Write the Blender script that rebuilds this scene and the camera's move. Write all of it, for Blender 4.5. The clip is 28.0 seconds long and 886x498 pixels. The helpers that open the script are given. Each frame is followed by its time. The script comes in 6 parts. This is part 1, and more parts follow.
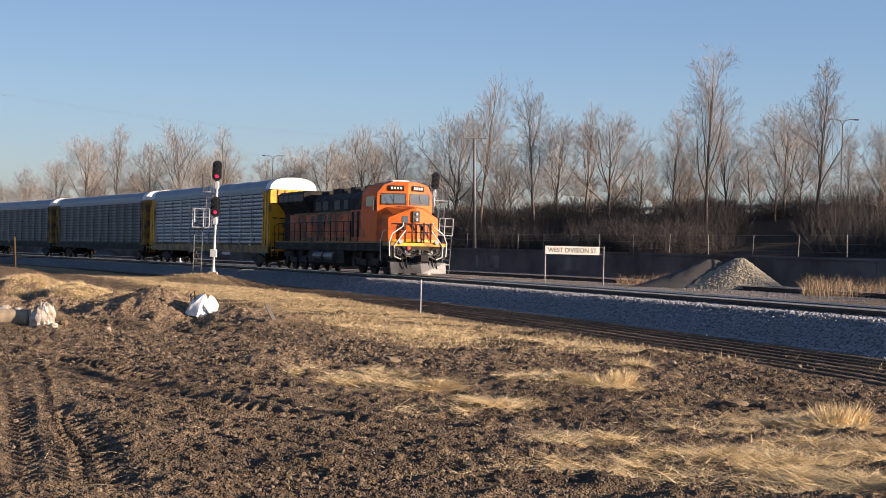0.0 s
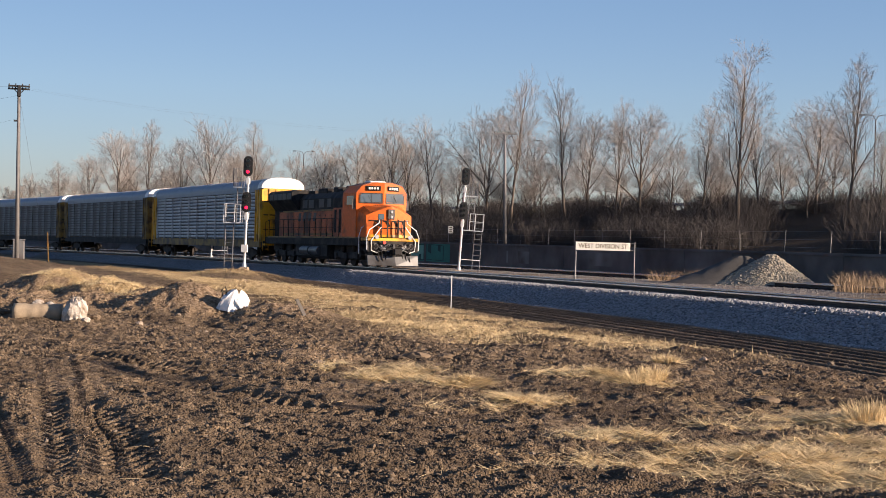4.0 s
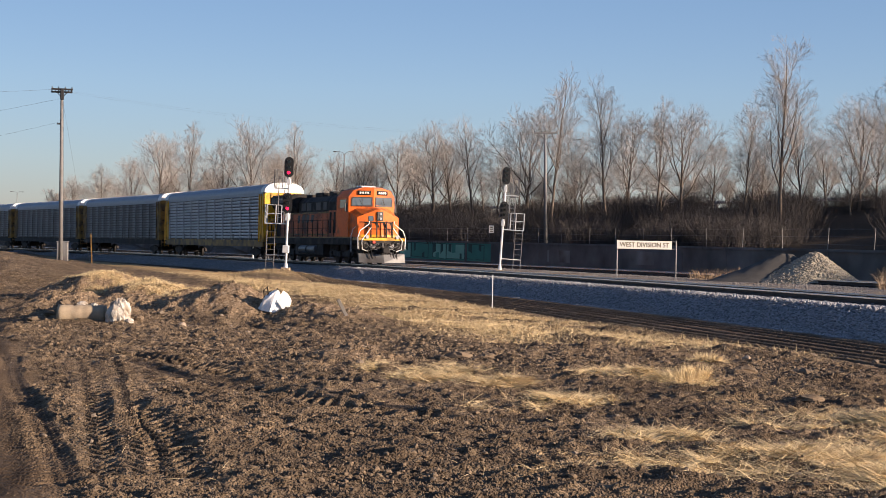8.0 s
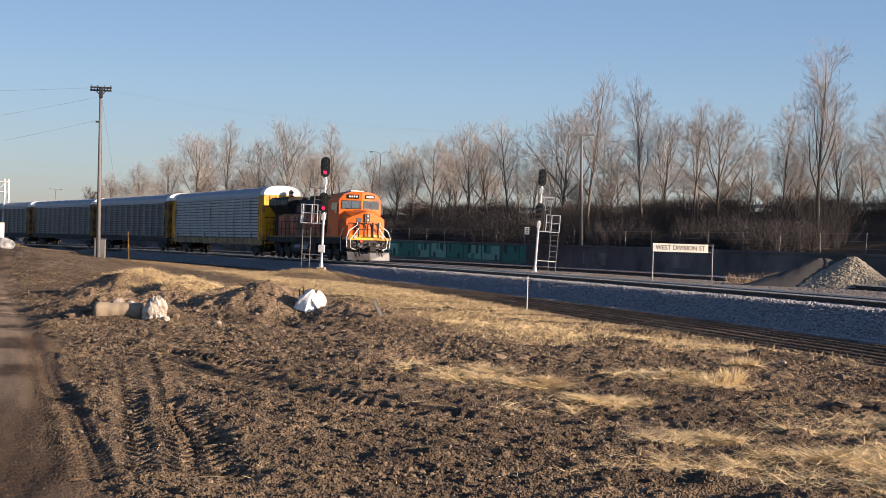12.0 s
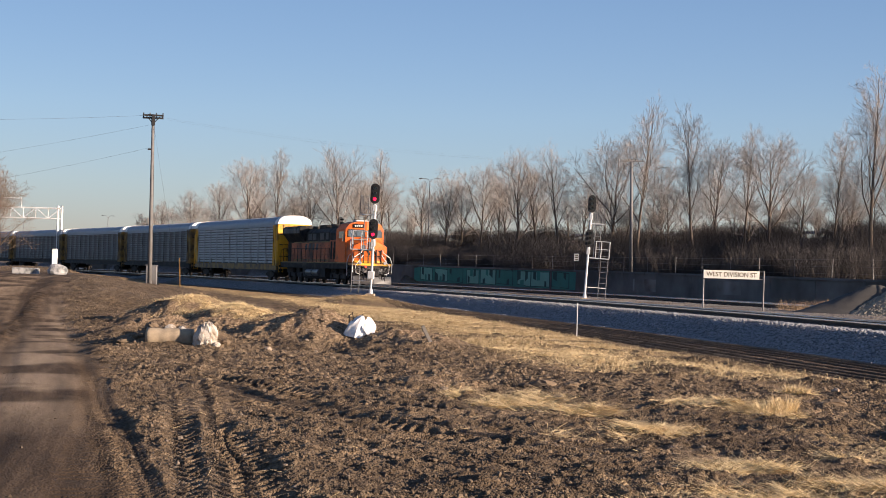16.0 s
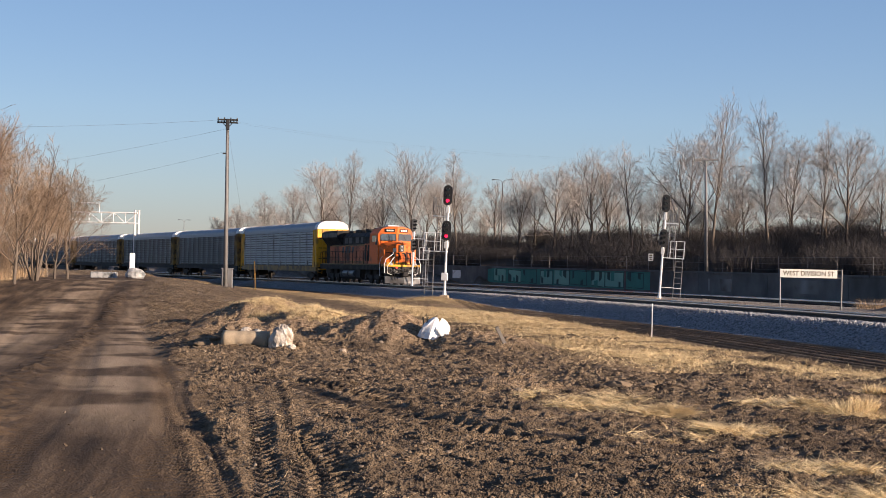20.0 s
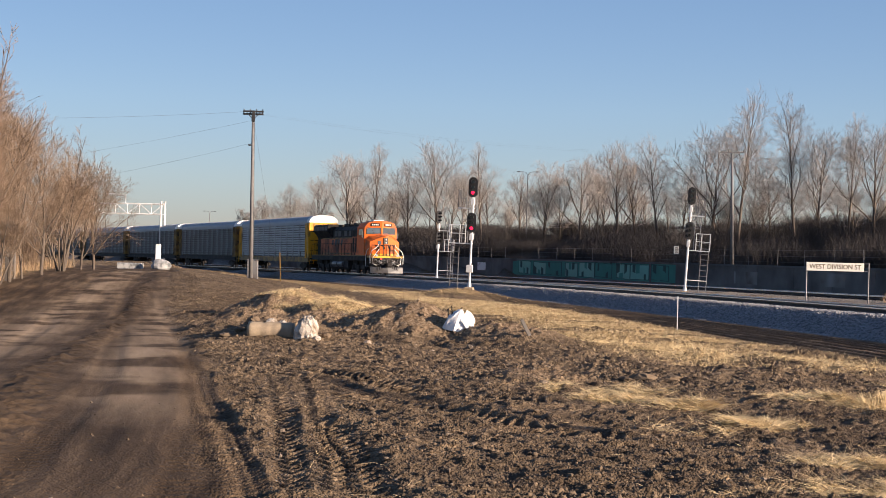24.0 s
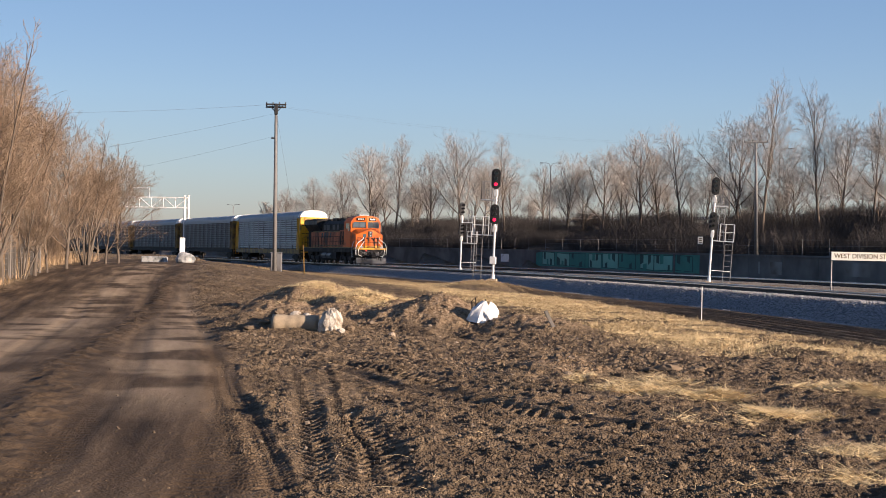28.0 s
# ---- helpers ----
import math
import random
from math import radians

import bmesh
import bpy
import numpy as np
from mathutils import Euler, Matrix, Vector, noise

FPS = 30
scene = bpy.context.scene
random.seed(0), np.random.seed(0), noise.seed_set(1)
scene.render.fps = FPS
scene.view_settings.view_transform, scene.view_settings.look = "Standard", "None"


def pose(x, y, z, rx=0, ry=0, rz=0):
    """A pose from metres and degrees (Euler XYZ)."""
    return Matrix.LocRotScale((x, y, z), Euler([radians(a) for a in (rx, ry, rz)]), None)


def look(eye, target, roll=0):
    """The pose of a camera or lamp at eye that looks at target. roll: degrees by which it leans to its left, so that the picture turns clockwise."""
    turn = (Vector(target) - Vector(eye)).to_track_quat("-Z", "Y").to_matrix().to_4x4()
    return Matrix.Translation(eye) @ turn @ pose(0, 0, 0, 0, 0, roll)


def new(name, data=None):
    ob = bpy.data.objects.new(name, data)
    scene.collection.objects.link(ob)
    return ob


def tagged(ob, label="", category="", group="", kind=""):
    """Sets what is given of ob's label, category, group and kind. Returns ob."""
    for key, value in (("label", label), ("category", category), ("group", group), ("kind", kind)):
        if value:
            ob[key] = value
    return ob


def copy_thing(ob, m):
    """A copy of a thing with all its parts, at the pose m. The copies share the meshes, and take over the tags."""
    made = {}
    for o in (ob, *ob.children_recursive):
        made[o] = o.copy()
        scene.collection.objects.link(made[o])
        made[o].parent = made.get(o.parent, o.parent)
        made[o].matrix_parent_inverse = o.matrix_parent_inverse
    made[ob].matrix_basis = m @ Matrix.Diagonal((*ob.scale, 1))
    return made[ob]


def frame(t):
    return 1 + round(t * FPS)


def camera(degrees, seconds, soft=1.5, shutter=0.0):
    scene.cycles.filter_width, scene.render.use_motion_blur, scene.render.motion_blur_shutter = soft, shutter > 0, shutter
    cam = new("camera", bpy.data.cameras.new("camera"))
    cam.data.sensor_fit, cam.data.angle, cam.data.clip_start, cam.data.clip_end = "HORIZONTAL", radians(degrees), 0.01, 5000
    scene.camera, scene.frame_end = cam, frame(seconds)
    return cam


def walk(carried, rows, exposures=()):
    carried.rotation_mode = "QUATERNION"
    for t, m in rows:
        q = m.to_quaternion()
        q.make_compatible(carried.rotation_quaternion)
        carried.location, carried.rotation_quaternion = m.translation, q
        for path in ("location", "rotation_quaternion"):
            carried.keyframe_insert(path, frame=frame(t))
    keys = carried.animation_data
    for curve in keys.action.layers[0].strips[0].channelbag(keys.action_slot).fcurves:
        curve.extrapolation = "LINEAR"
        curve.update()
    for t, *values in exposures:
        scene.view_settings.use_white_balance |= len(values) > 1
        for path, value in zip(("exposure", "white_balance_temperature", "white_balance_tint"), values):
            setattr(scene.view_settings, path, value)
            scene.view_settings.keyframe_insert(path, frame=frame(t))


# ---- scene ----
from math import sin, cos, pi, tan, atan2, sqrt, hypot

cam = camera(33.56, 28.0, soft=0.4)
EYE = 1.69
# seconds, yaw, pitch, lean of a camera held in the hand and slowly turned to the left
ROWS = [
    (0.0, -0.004, -0.097, 1.4),
    (0.5, 0.109, -0.112, 1.47),
    (1.0, 0.234, -0.148, 1.498),
    (1.5, 0.356, -0.187, 1.5),
    (2.0, 0.481, -0.181, 1.602),
    (2.5, 0.732, -0.189, 1.584),
    (3.0, 0.849, -0.219, 1.512),
    (3.5, 1.071, -0.265, 1.526),
    (5.5, 1.4, -0.326, 1.384),
    (6.0, 1.603, -0.329, 1.34),
    (6.5, 1.732, -0.339, 1.346),
    (7.0, 2.197, -0.351, 1.28),
    (7.5, 2.483, -0.354, 1.226),
    (8.0, 2.762, -0.348, 1.168),
    (8.5, 3.114, -0.363, 1.206),
    (9.0, 3.479, -0.365, 1.271),
    (9.5, 3.647, -0.385, 1.309),
    (10.0, 3.723, -0.433, 1.428),
    (10.5, 3.926, -0.444, 1.536),
    (11.0, 3.992, -0.465, 1.623),
    (11.5, 4.055, -0.381, 1.681),
    (12.0, 4.14, -0.346, 1.722),
    (12.5, 4.281, -0.3, 1.79),
    (14.5, 5.373, 0.24, 1.781),
    (15.0, 5.604, 0.337, 1.786),
    (15.5, 5.761, 0.49, 1.768),
    (16.0, 6.062, 0.628, 1.753),
    (16.5, 6.41, 0.731, 1.704),
    (17.0, 6.73, 0.797, 1.614),
    (17.5, 7.127, 0.797, 1.538),
    (18.0, 7.402, 0.846, 1.466),
    (18.5, 7.942, 0.824, 1.374),
    (19.0, 8.303, 0.747, 1.31),
    (19.5, 8.555, 0.694, 1.351),
    (20.0, 8.922, 0.603, 1.32),
    (20.5, 9.165, 0.593, 1.377),
    (21.0, 9.326, 0.482, 1.393),
    (21.5, 9.461, 0.45, 1.423),
    (23.5, 9.82, 0.304, 1.49),
    (24.0, 9.893, 0.267, 1.499),
    (24.5, 9.965, 0.25, 1.366),
    (25.0, 10.059, 0.23, 1.218),
    (25.5, 10.202, 0.225, 1.104),
    (26.0, 10.347, 0.154, 1.081),
    (26.5, 10.577, 0.081, 1.064),
    (27.0, 10.608, -0.019, 1.082),
    (27.5, 10.723, -0.054, 1.13),
    (28.0, 10.8, -0.072, 1.172),
]
walk(cam, [(t, pose(-0.03 * t / 28, 0, EYE, 90 + p, -r, y)) for t, y, p, r in ROWS], [(0.0, 1.10, 5900.0, 22.0), (28.0, 1.10, 5900.0, 22.0)])

# ---- light ----
SUN_AZ, SUN_EL = radians(109.0), radians(14.0)     # clockwise from +y, above the ground
world = bpy.data.worlds.new("world")
scene.world = world
world.use_nodes = True
wn = world.node_tree.nodes
sky = wn.new("ShaderNodeTexSky")
sky.sky_type, sky.sun_disc = "NISHITA", False
sky.sun_elevation, sky.sun_rotation = SUN_EL, SUN_AZ
sky.air_density, sky.dust_density, sky.ozone_density = 0.95, 0.15, 2.2
wn["Background"].inputs[1].default_value = 0.063
# thin winter haze: dims and cools the sky towards the horizon and away from the sun
wl = world.node_tree.links
sky_way = wn.new("ShaderNodeTexCoord")
sky_xyz = wn.new("ShaderNodeSeparateXYZ")
wl.new(sky_way.outputs["Generated"], sky_xyz.inputs[0])
low = wn.new("ShaderNodeValToRGB")
for stop, tint in ((0.05, (0.84, 0.845, 0.915, 1)), (0.10, (0.96, 0.96, 0.985, 1))):
    e = low.color_ramp.elements.new(stop)
    e.color = tint
low.color_ramp.elements[0].color, low.color_ramp.elements[-1].color = (0.66, 0.67, 0.82, 1), (1, 1, 1, 1)
low.color_ramp.elements[-1].position = 0.17
wl.new(sky_xyz.outputs[2], low.inputs[0])
across = wn.new("ShaderNodeMapRange")
across.interpolation_type = "SMOOTHSTEP"
across.inputs[1].default_value, across.inputs[2].default_value, across.inputs[3].default_value, across.inputs[4].default_value = -0.6, 0.15, 0.78, 1.0
wl.new(sky_xyz.outputs[0], across.inputs[0])
dim = wn.new("ShaderNodeVectorMath")
dim.operation = "MULTIPLY"
wl.new(sky.outputs[0], dim.inputs[0])
wl.new(low.outputs[0], dim.inputs[1])
dim2 = wn.new("ShaderNodeVectorMath")
dim2.operation = "SCALE"
wl.new(dim.outputs[0], dim2.inputs[0])
wl.new(across.outputs[0], dim2.inputs["Scale"])
wl.new(dim2.outputs[0], wn["Background"].inputs[0])
sun = new("sun", bpy.data.lights.new("sun", "SUN"))
sun.data.energy, sun.data.angle, sun.data.color = 5.0, radians(0.55), (1.0, 0.79, 0.52)
sun.matrix_world = look((60, -20, 40), (60 - sin(SUN_AZ) * cos(SUN_EL), -20 - cos(SUN_AZ) * cos(SUN_EL), 40 - sin(SUN_EL)))


# ---- materials ----
def mat(name, color, rough=0.7, metal=0.0, var=0.25, scale=6.0, fine=40.0, bump=0.15, dirt=None, dirt_amt=0.0, dirt_scale=1.5, spec=0.4, rand=0.0, coords="Object"):
    m = bpy.data.materials.new(name)
    m.use_nodes = True
    n, l = m.node_tree.nodes, m.node_tree.links
    b = n["Principled BSDF"]
    b.inputs["Roughness"].default_value, b.inputs["Metallic"].default_value = rough, metal
    b.inputs["Specular IOR Level"].default_value = spec
    tc = n.new("ShaderNodeTexCoord")
    n1, n2 = n.new("ShaderNodeTexNoise"), n.new("ShaderNodeTexNoise")
    n1.inputs["Scale"].default_value, n2.inputs["Scale"].default_value = scale, fine
    n1.inputs["Detail"].default_value, n2.inputs["Detail"].default_value = 5, 4
    for x in (n1, n2):
        l.new(tc.outputs[coords], x.inputs["Vector"])
    mx = n.new("ShaderNodeMath")
    mx.operation = "MULTIPLY_ADD"
    l.new(n1.outputs[0], mx.inputs[0])
    mx.inputs[1].default_value = 0.6
    m2 = n.new("ShaderNodeMath")
    m2.operation = "MULTIPLY"
    l.new(n2.outputs[0], m2.inputs[0])
    m2.inputs[1].default_value = 0.4
    l.new(m2.outputs[0], mx.inputs[2])
    rmp = n.new("ShaderNodeMapRange")
    rmp.inputs[1].default_value, rmp.inputs[2].default_value = 0.3, 0.7
    rmp.inputs[3].default_value, rmp.inputs[4].default_value = 1 - var, 1 + var
    l.new(mx.outputs[0], rmp.inputs[0])
    col = n.new("ShaderNodeVectorMath")
    col.operation = "SCALE"
    col.inputs[0].default_value = color[:3]
    fac = rmp.outputs[0]
    if rand:
        info = n.new("ShaderNodeObjectInfo")
        rr = n.new("ShaderNodeMapRange")
        rr.inputs[3].default_value, rr.inputs[4].default_value = 1 - rand, 1 + rand
        l.new(info.outputs["Random"], rr.inputs[0])
        mm = n.new("ShaderNodeMath")
        mm.operation = "MULTIPLY"
        l.new(fac, mm.inputs[0])
        l.new(rr.outputs[0], mm.inputs[1])
        fac = mm.outputs[0]
    l.new(fac, col.inputs["Scale"])
    out = col.outputs[0]
    if dirt:
        n3 = n.new("ShaderNodeTexNoise")
        n3.inputs["Scale"].default_value, n3.inputs["Detail"].default_value = dirt_scale, 7
        l.new(tc.outputs[coords], n3.inputs["Vector"])
        r3 = n.new("ShaderNodeMapRange")
        r3.inputs[1].default_value, r3.inputs[2].default_value = 0.62 - 0.3 * dirt_amt, 0.72 - 0.1 * dirt_amt
        l.new(n3.outputs[0], r3.inputs[0])
        mix = n.new("ShaderNodeMix")
        mix.data_type = "RGBA"
        l.new(r3.outputs[0], mix.inputs["Factor"])
        l.new(out, mix.inputs["A"])
        mix.inputs["B"].default_value = (*dirt[:3], 1)
        out = mix.outputs["Result"]
    l.new(out, b.inputs["Base Color"])
    if bump:
        bp = n.new("ShaderNodeBump")
        bp.inputs["Strength"].default_value, bp.inputs["Distance"].default_value = bump, 0.02
        l.new(n2.outputs[0], bp.inputs["Height"])
        l.new(bp.outputs[0], b.inputs["Normal"])
    return m


def glow(name, color, strength):
    m = mat(name, color, 0.3, bump=0)
    b = m.node_tree.nodes["Principled BSDF"]
    b.inputs["Emission Color"].default_value, b.inputs["Emission Strength"].default_value = (*color, 1), strength
    return m


M_ORANGE = mat("orange_paint", (0.72, 0.15, 0.02), 0.55, spec=0.2, var=0.15, dirt=(0.16, 0.07, 0.035), dirt_amt=0.35, dirt_scale=0.9)
M_ORANGE_OLD = mat("faded_orange_paint", (0.58, 0.19, 0.09), 0.75, var=0.25, spec=0.2, dirt=(0.13, 0.075, 0.055), dirt_amt=0.8, dirt_scale=0.7)
M_BLACK = mat("black_paint", (0.014, 0.014, 0.0145), 0.75, spec=0.2, var=0.3, dirt=(0.05, 0.042, 0.035), dirt_amt=0.6)
M_DARKGREY = mat("dark_grey_steel", (0.05, 0.05, 0.052), 0.6, var=0.3, dirt=(0.09, 0.075, 0.06), dirt_amt=0.7)
M_UNDER = mat("grimy_steel", (0.018, 0.016, 0.015), 0.8, var=0.4, dirt=(0.045, 0.036, 0.03), dirt_amt=0.5)
M_TANK = mat("fuel_tank_paint", (0.10, 0.10, 0.10), 0.45, var=0.25, dirt=(0.05, 0.045, 0.04), dirt_amt=0.6)
M_YELLOW = mat("yellow_paint", (0.72, 0.36, 0.012), 0.45, var=0.12, dirt=(0.2, 0.11, 0.03), dirt_amt=0.4, dirt_scale=1.2)
M_YELLOW_OLD = mat("dirty_yellow_paint", (0.30, 0.17, 0.035), 0.6, var=0.25, dirt=(0.08, 0.05, 0.03), dirt_amt=0.8)
M_WHITE = mat("white_paint", (0.78, 0.77, 0.74), 0.5, var=0.08, dirt=(0.4, 0.36, 0.3), dirt_amt=0.3)
M_GALV = mat("galvanised_steel", (0.46, 0.47, 0.48), 0.5, 0.45, var=0.2, scale=3, dirt=(0.16, 0.13, 0.10), dirt_amt=0.35, dirt_scale=0.6)
M_GALV_OLD = mat("weathered_galvanised_steel", (0.25, 0.255, 0.26), 0.6, 0.45, var=0.3, scale=2, dirt=(0.10, 0.085, 0.075), dirt_amt=0.8, dirt_scale=0.5)
M_ROOF = mat("car_roof_steel", (0.22, 0.25, 0.29), 0.5, 0.3, var=0.12, scale=2)
M_GLASS = mat("window_glass", (0.20, 0.24, 0.28), 0.06, 0.6, var=0.05, bump=0, spec=0.8)
M_DARKLENS = mat("dark_lens_glass", (0.01, 0.01, 0.012), 0.08, var=0.05, bump=0, spec=0.7)
M_LENS = mat("lamp_lens", (0.38, 0.39, 0.4), 0.15, var=0.05, bump=0, spec=0.8)
M_RED_ON = glow("red_signal_lens", (1.0, 0.012, 0.045), 1.6)
M_SIG_BLACK = mat("signal_black", (0.012, 0.012, 0.013), 0.55, var=0.2)
M_ALU = mat("aluminium_mast", (0.62, 0.63, 0.63), 0.42, 0.3, var=0.12)
M_RAIL = mat("rail_steel", (0.045, 0.035, 0.03), 0.6, 0.3, var=0.3)
M_RAILTOP = mat("polished_rail_head", (0.55, 0.56, 0.58), 0.25, 0.9, var=0.1)
M_TIE = mat("creosoted_tie", (0.035, 0.028, 0.022), 0.9, var=0.35, rand=0.3)
M_POLE = mat("silvered_pole_wood", (0.17, 0.165, 0.16), 0.85, var=0.22, scale=3)
M_WOODPOLE = mat("weathered_pole_wood", (0.145, 0.13, 0.115), 0.85, var=0.25, scale=4)
M_WALL = mat("stained_concrete", (0.16, 0.152, 0.145), 0.9, var=0.25, scale=0.8, dirt=(0.08, 0.075, 0.07), dirt_amt=0.8, dirt_scale=0.35)
M_WALL_LIGHT = mat("pale_painted_concrete", (0.42, 0.42, 0.41), 0.85, var=0.2, scale=2, dirt=(0.12, 0.13, 0.13), dirt_amt=0.6, dirt_scale=2.5)
M_CONC = mat("broken_concrete", (0.38, 0.30, 0.20), 0.9, var=0.25, scale=5, bump=0.5, dirt=(0.22, 0.17, 0.12), dirt_amt=0.5)
M_ROUGH_CONC = mat("pale_rubble", (0.50, 0.45, 0.38), 0.95, var=0.35, scale=9, fine=60, bump=0.8, dirt=(0.20, 0.15, 0.10), dirt_amt=0.5, dirt_scale=6)
M_BARK = mat("grey_bark", (0.11, 0.088, 0.068), 0.9, var=0.3, scale=3)
M_TWIG = mat("pale_twigs", (0.29, 0.258, 0.23), 0.9, var=0.25, scale=1.5, bump=0)
M_TWIG_RED = mat("tan_brush_twigs", (0.215, 0.155, 0.105), 0.9, var=0.3, scale=1.2, bump=0)
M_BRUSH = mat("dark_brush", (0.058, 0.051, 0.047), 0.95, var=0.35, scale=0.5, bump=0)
M_STRAW = mat("dry_straw", (0.66, 0.515, 0.285), 0.8, var=0.3, scale=3, bump=0, coords="Object")
M_WEED = mat("tall_dry_weeds", (0.37, 0.26, 0.15), 0.85, var=0.35, scale=2, bump=0)
M_STONE = mat("grey_ballast_stone", (0.30, 0.30, 0.31), 0.85, var=0.4, scale=14)
M_PILE = mat("tan_gravel", (0.30, 0.27, 0.21), 0.9, var=0.4, scale=10)
M_TARP = mat("white_plastic_sheet", (0.80, 0.79, 0.76), 0.5, var=0.06)
M_SIGN = mat("sign_white", (0.80, 0.77, 0.68), 0.5, var=0.06)
M_LETTER = mat("sign_letters", (0.17, 0.125, 0.07), 0.6, var=0.1, bump=0)
M_TEAL = mat("teal_graffiti_paint", (0.032, 0.185, 0.152), 0.7, var=0.2, scale=1)
M_MINT = mat("mint_graffiti_paint", (0.15, 0.38, 0.31), 0.7, var=0.15, scale=1)
M_BED = mat("dusty_track_gravel", (0.20, 0.18, 0.155), 0.9, var=0.4, scale=10)
# gravel darkened by colour, for the pile's side away from the sun
M_PILE_SHADE = mat("shaded_gravel", (0.075, 0.071, 0.065), 0.95, var=0.25, scale=3)
M_ROCK = mat("field_stone", (0.24, 0.19, 0.14), 0.9, var=0.35, scale=5, rand=0.35)
M_CLOD = mat("earth_clod", (0.135, 0.098, 0.062), 0.95, var=0.35, scale=9, rand=0.3)


# ---- mesh helpers ----
class Geo:
    """Vertices and faces of one mesh."""

    def __init__(self):
        self.v, self.f = [], []

    def add(self, verts, faces):
        k = len(self.v)
        self.v.extend(verts)
        self.f.extend([tuple(i + k for i in f) for f in faces])
        return self

    def box(self, x0, x1, y0, y1, z0, z1, c=0.0):
        if c <= 0:
            v = [(x, y, z) for x in (x0, x1) for y in (y0, y1) for z in (z0, z1)]
            return self.add(v, [(0, 1, 3, 2), (4, 6, 7, 5), (0, 4, 5, 1), (2, 3, 7, 6), (0, 2, 6, 4), (1, 5, 7, 3)])
        lo, hi = (x0, y0, z0), (x1, y1, z1)
        v, key = [], {}
        for s in ((a, b, d) for a in (0, 1) for b in (0, 1) for d in (0, 1)):
            for ax in range(3):
                p = [hi[i] - c if s[i] else lo[i] + c for i in range(3)]
                p[ax] = hi[ax] if s[ax] else lo[ax]
                key[s, ax] = len(v)
                v.append(tuple(p))
        f = []
        for ax in range(3):
            o = [i for i in range(3) if i != ax]
            for e in (0, 1):
                q = []
                for a, b in ((0, 0), (1, 0), (1, 1), (0, 1)):
                    s = [0, 0, 0]
                    s[ax], s[o[0]], s[o[1]] = e, a, b
                    q.append(key[tuple(s), ax])
                f.append(tuple(q))
            for a in (0, 1):
                for b in (0, 1):
                    s0, s1 = [0, 0, 0], [0, 0, 0]
                    s0[o[0]] = s1[o[0]] = a
                    s0[o[1]] = s1[o[1]] = b
                    s1[ax] = 1
                    f.append((key[tuple(s0), o[0]], key[tuple(s1), o[0]], key[tuple(s1), o[1]], key[tuple(s0), o[1]]))
        for s in ((a, b, d) for a in (0, 1) for b in (0, 1) for d in (0, 1)):
            f.append((key[s, 0], key[s, 1], key[s, 2]))
        return self.add(v, f)

    def tube(self, p0, p1, r0, r1=None, n=8, caps=True):
        r1 = r0 if r1 is None else r1
        a, b = Vector(p0), Vector(p1)
        d = (b - a)
        if d.length < 1e-6:
            return self
        d.normalize()
        u = d.cross(Vector((0, 0, 1)) if abs(d.z) < 0.9 else Vector((1, 0, 0))).normalized()
        w = d.cross(u)
        v = [tuple(c + (u * cos(2 * pi * i / n) + w * sin(2 * pi * i / n)) * r) for c, r in ((a, r0), (b, r1)) for i in range(n)]
        f = [(i, (i + 1) % n, n + (i + 1) % n, n + i) for i in range(n)]
        if caps:
            f += [tuple(range(n - 1, -1, -1)), tuple(range(n, 2 * n))]
        return self.add(v, f)

    def path(self, pts, r, n=6):
        """A bent tube through the points, one closed skin."""
        P = [Vector(p) for p in pts]
        v, f = [], []
        for k, p in enumerate(P):
            d = (P[min(k + 1, len(P) - 1)] - P[max(k - 1, 0)]).normalized()
            u = d.cross(Vector((0.12, 0.31, 0.95)))
            u = (u if u.length > 0.05 else d.cross(Vector((1, 0, 0)))).normalized()
            w = d.cross(u)
            v += [tuple(p + (u * cos(2 * pi * i / n) + w * sin(2 * pi * i / n)) * r) for i in range(n)]
        for k in range(len(P) - 1):
            f += [(k * n + i, k * n + (i + 1) % n, (k + 1) * n + (i + 1) % n, (k + 1) * n + i) for i in range(n)]
        f += [tuple(range(n - 1, -1, -1)), tuple(range(len(v) - n, len(v)))]
        return self.add(v, f)

    def prism(self, outline, axis, a, b):
        """An outline of (u, w) swept from a to b along an axis: x takes (y, z), y takes (x, z), z takes (x, y)."""
        put = {"x": lambda u, w, t: (t, u, w), "y": lambda u, w, t: (u, t, w), "z": lambda u, w, t: (u, w, t)}[axis]
        n = len(outline)
        v = [put(u, w, a) for u, w in outline] + [put(u, w, b) for u, w in outline]
        return self.add(v, [(i, (i + 1) % n, n + (i + 1) % n, n + i) for i in range(n)] + [tuple(range(n - 1, -1, -1)), tuple(range(n, 2 * n))])

    def quad(self, *p):
        return self.add(list(p), [tuple(range(len(p)))])

    def rock(self, c, r, rng, flat=0.7):
        """An uneven stone of 20 faces."""
        g = (1 + sqrt(5)) / 2
        base = [(-1, g, 0), (1, g, 0), (-1, -g, 0), (1, -g, 0), (0, -1, g), (0, 1, g), (0, -1, -g), (0, 1, -g), (g, 0, -1), (g, 0, 1), (-g, 0, -1), (-g, 0, 1)]
        faces = [(0, 11, 5), (0, 5, 1), (0, 1, 7), (0, 7, 10), (0, 10, 11), (1, 5, 9), (5, 11, 4), (11, 10, 2), (10, 7, 6), (7, 1, 8), (3, 9, 4), (3, 4, 2), (3, 2, 6), (3, 6, 8), (3, 8, 9), (4, 9, 5), (2, 4, 11), (6, 2, 10), (8, 6, 7), (9, 8, 1)]
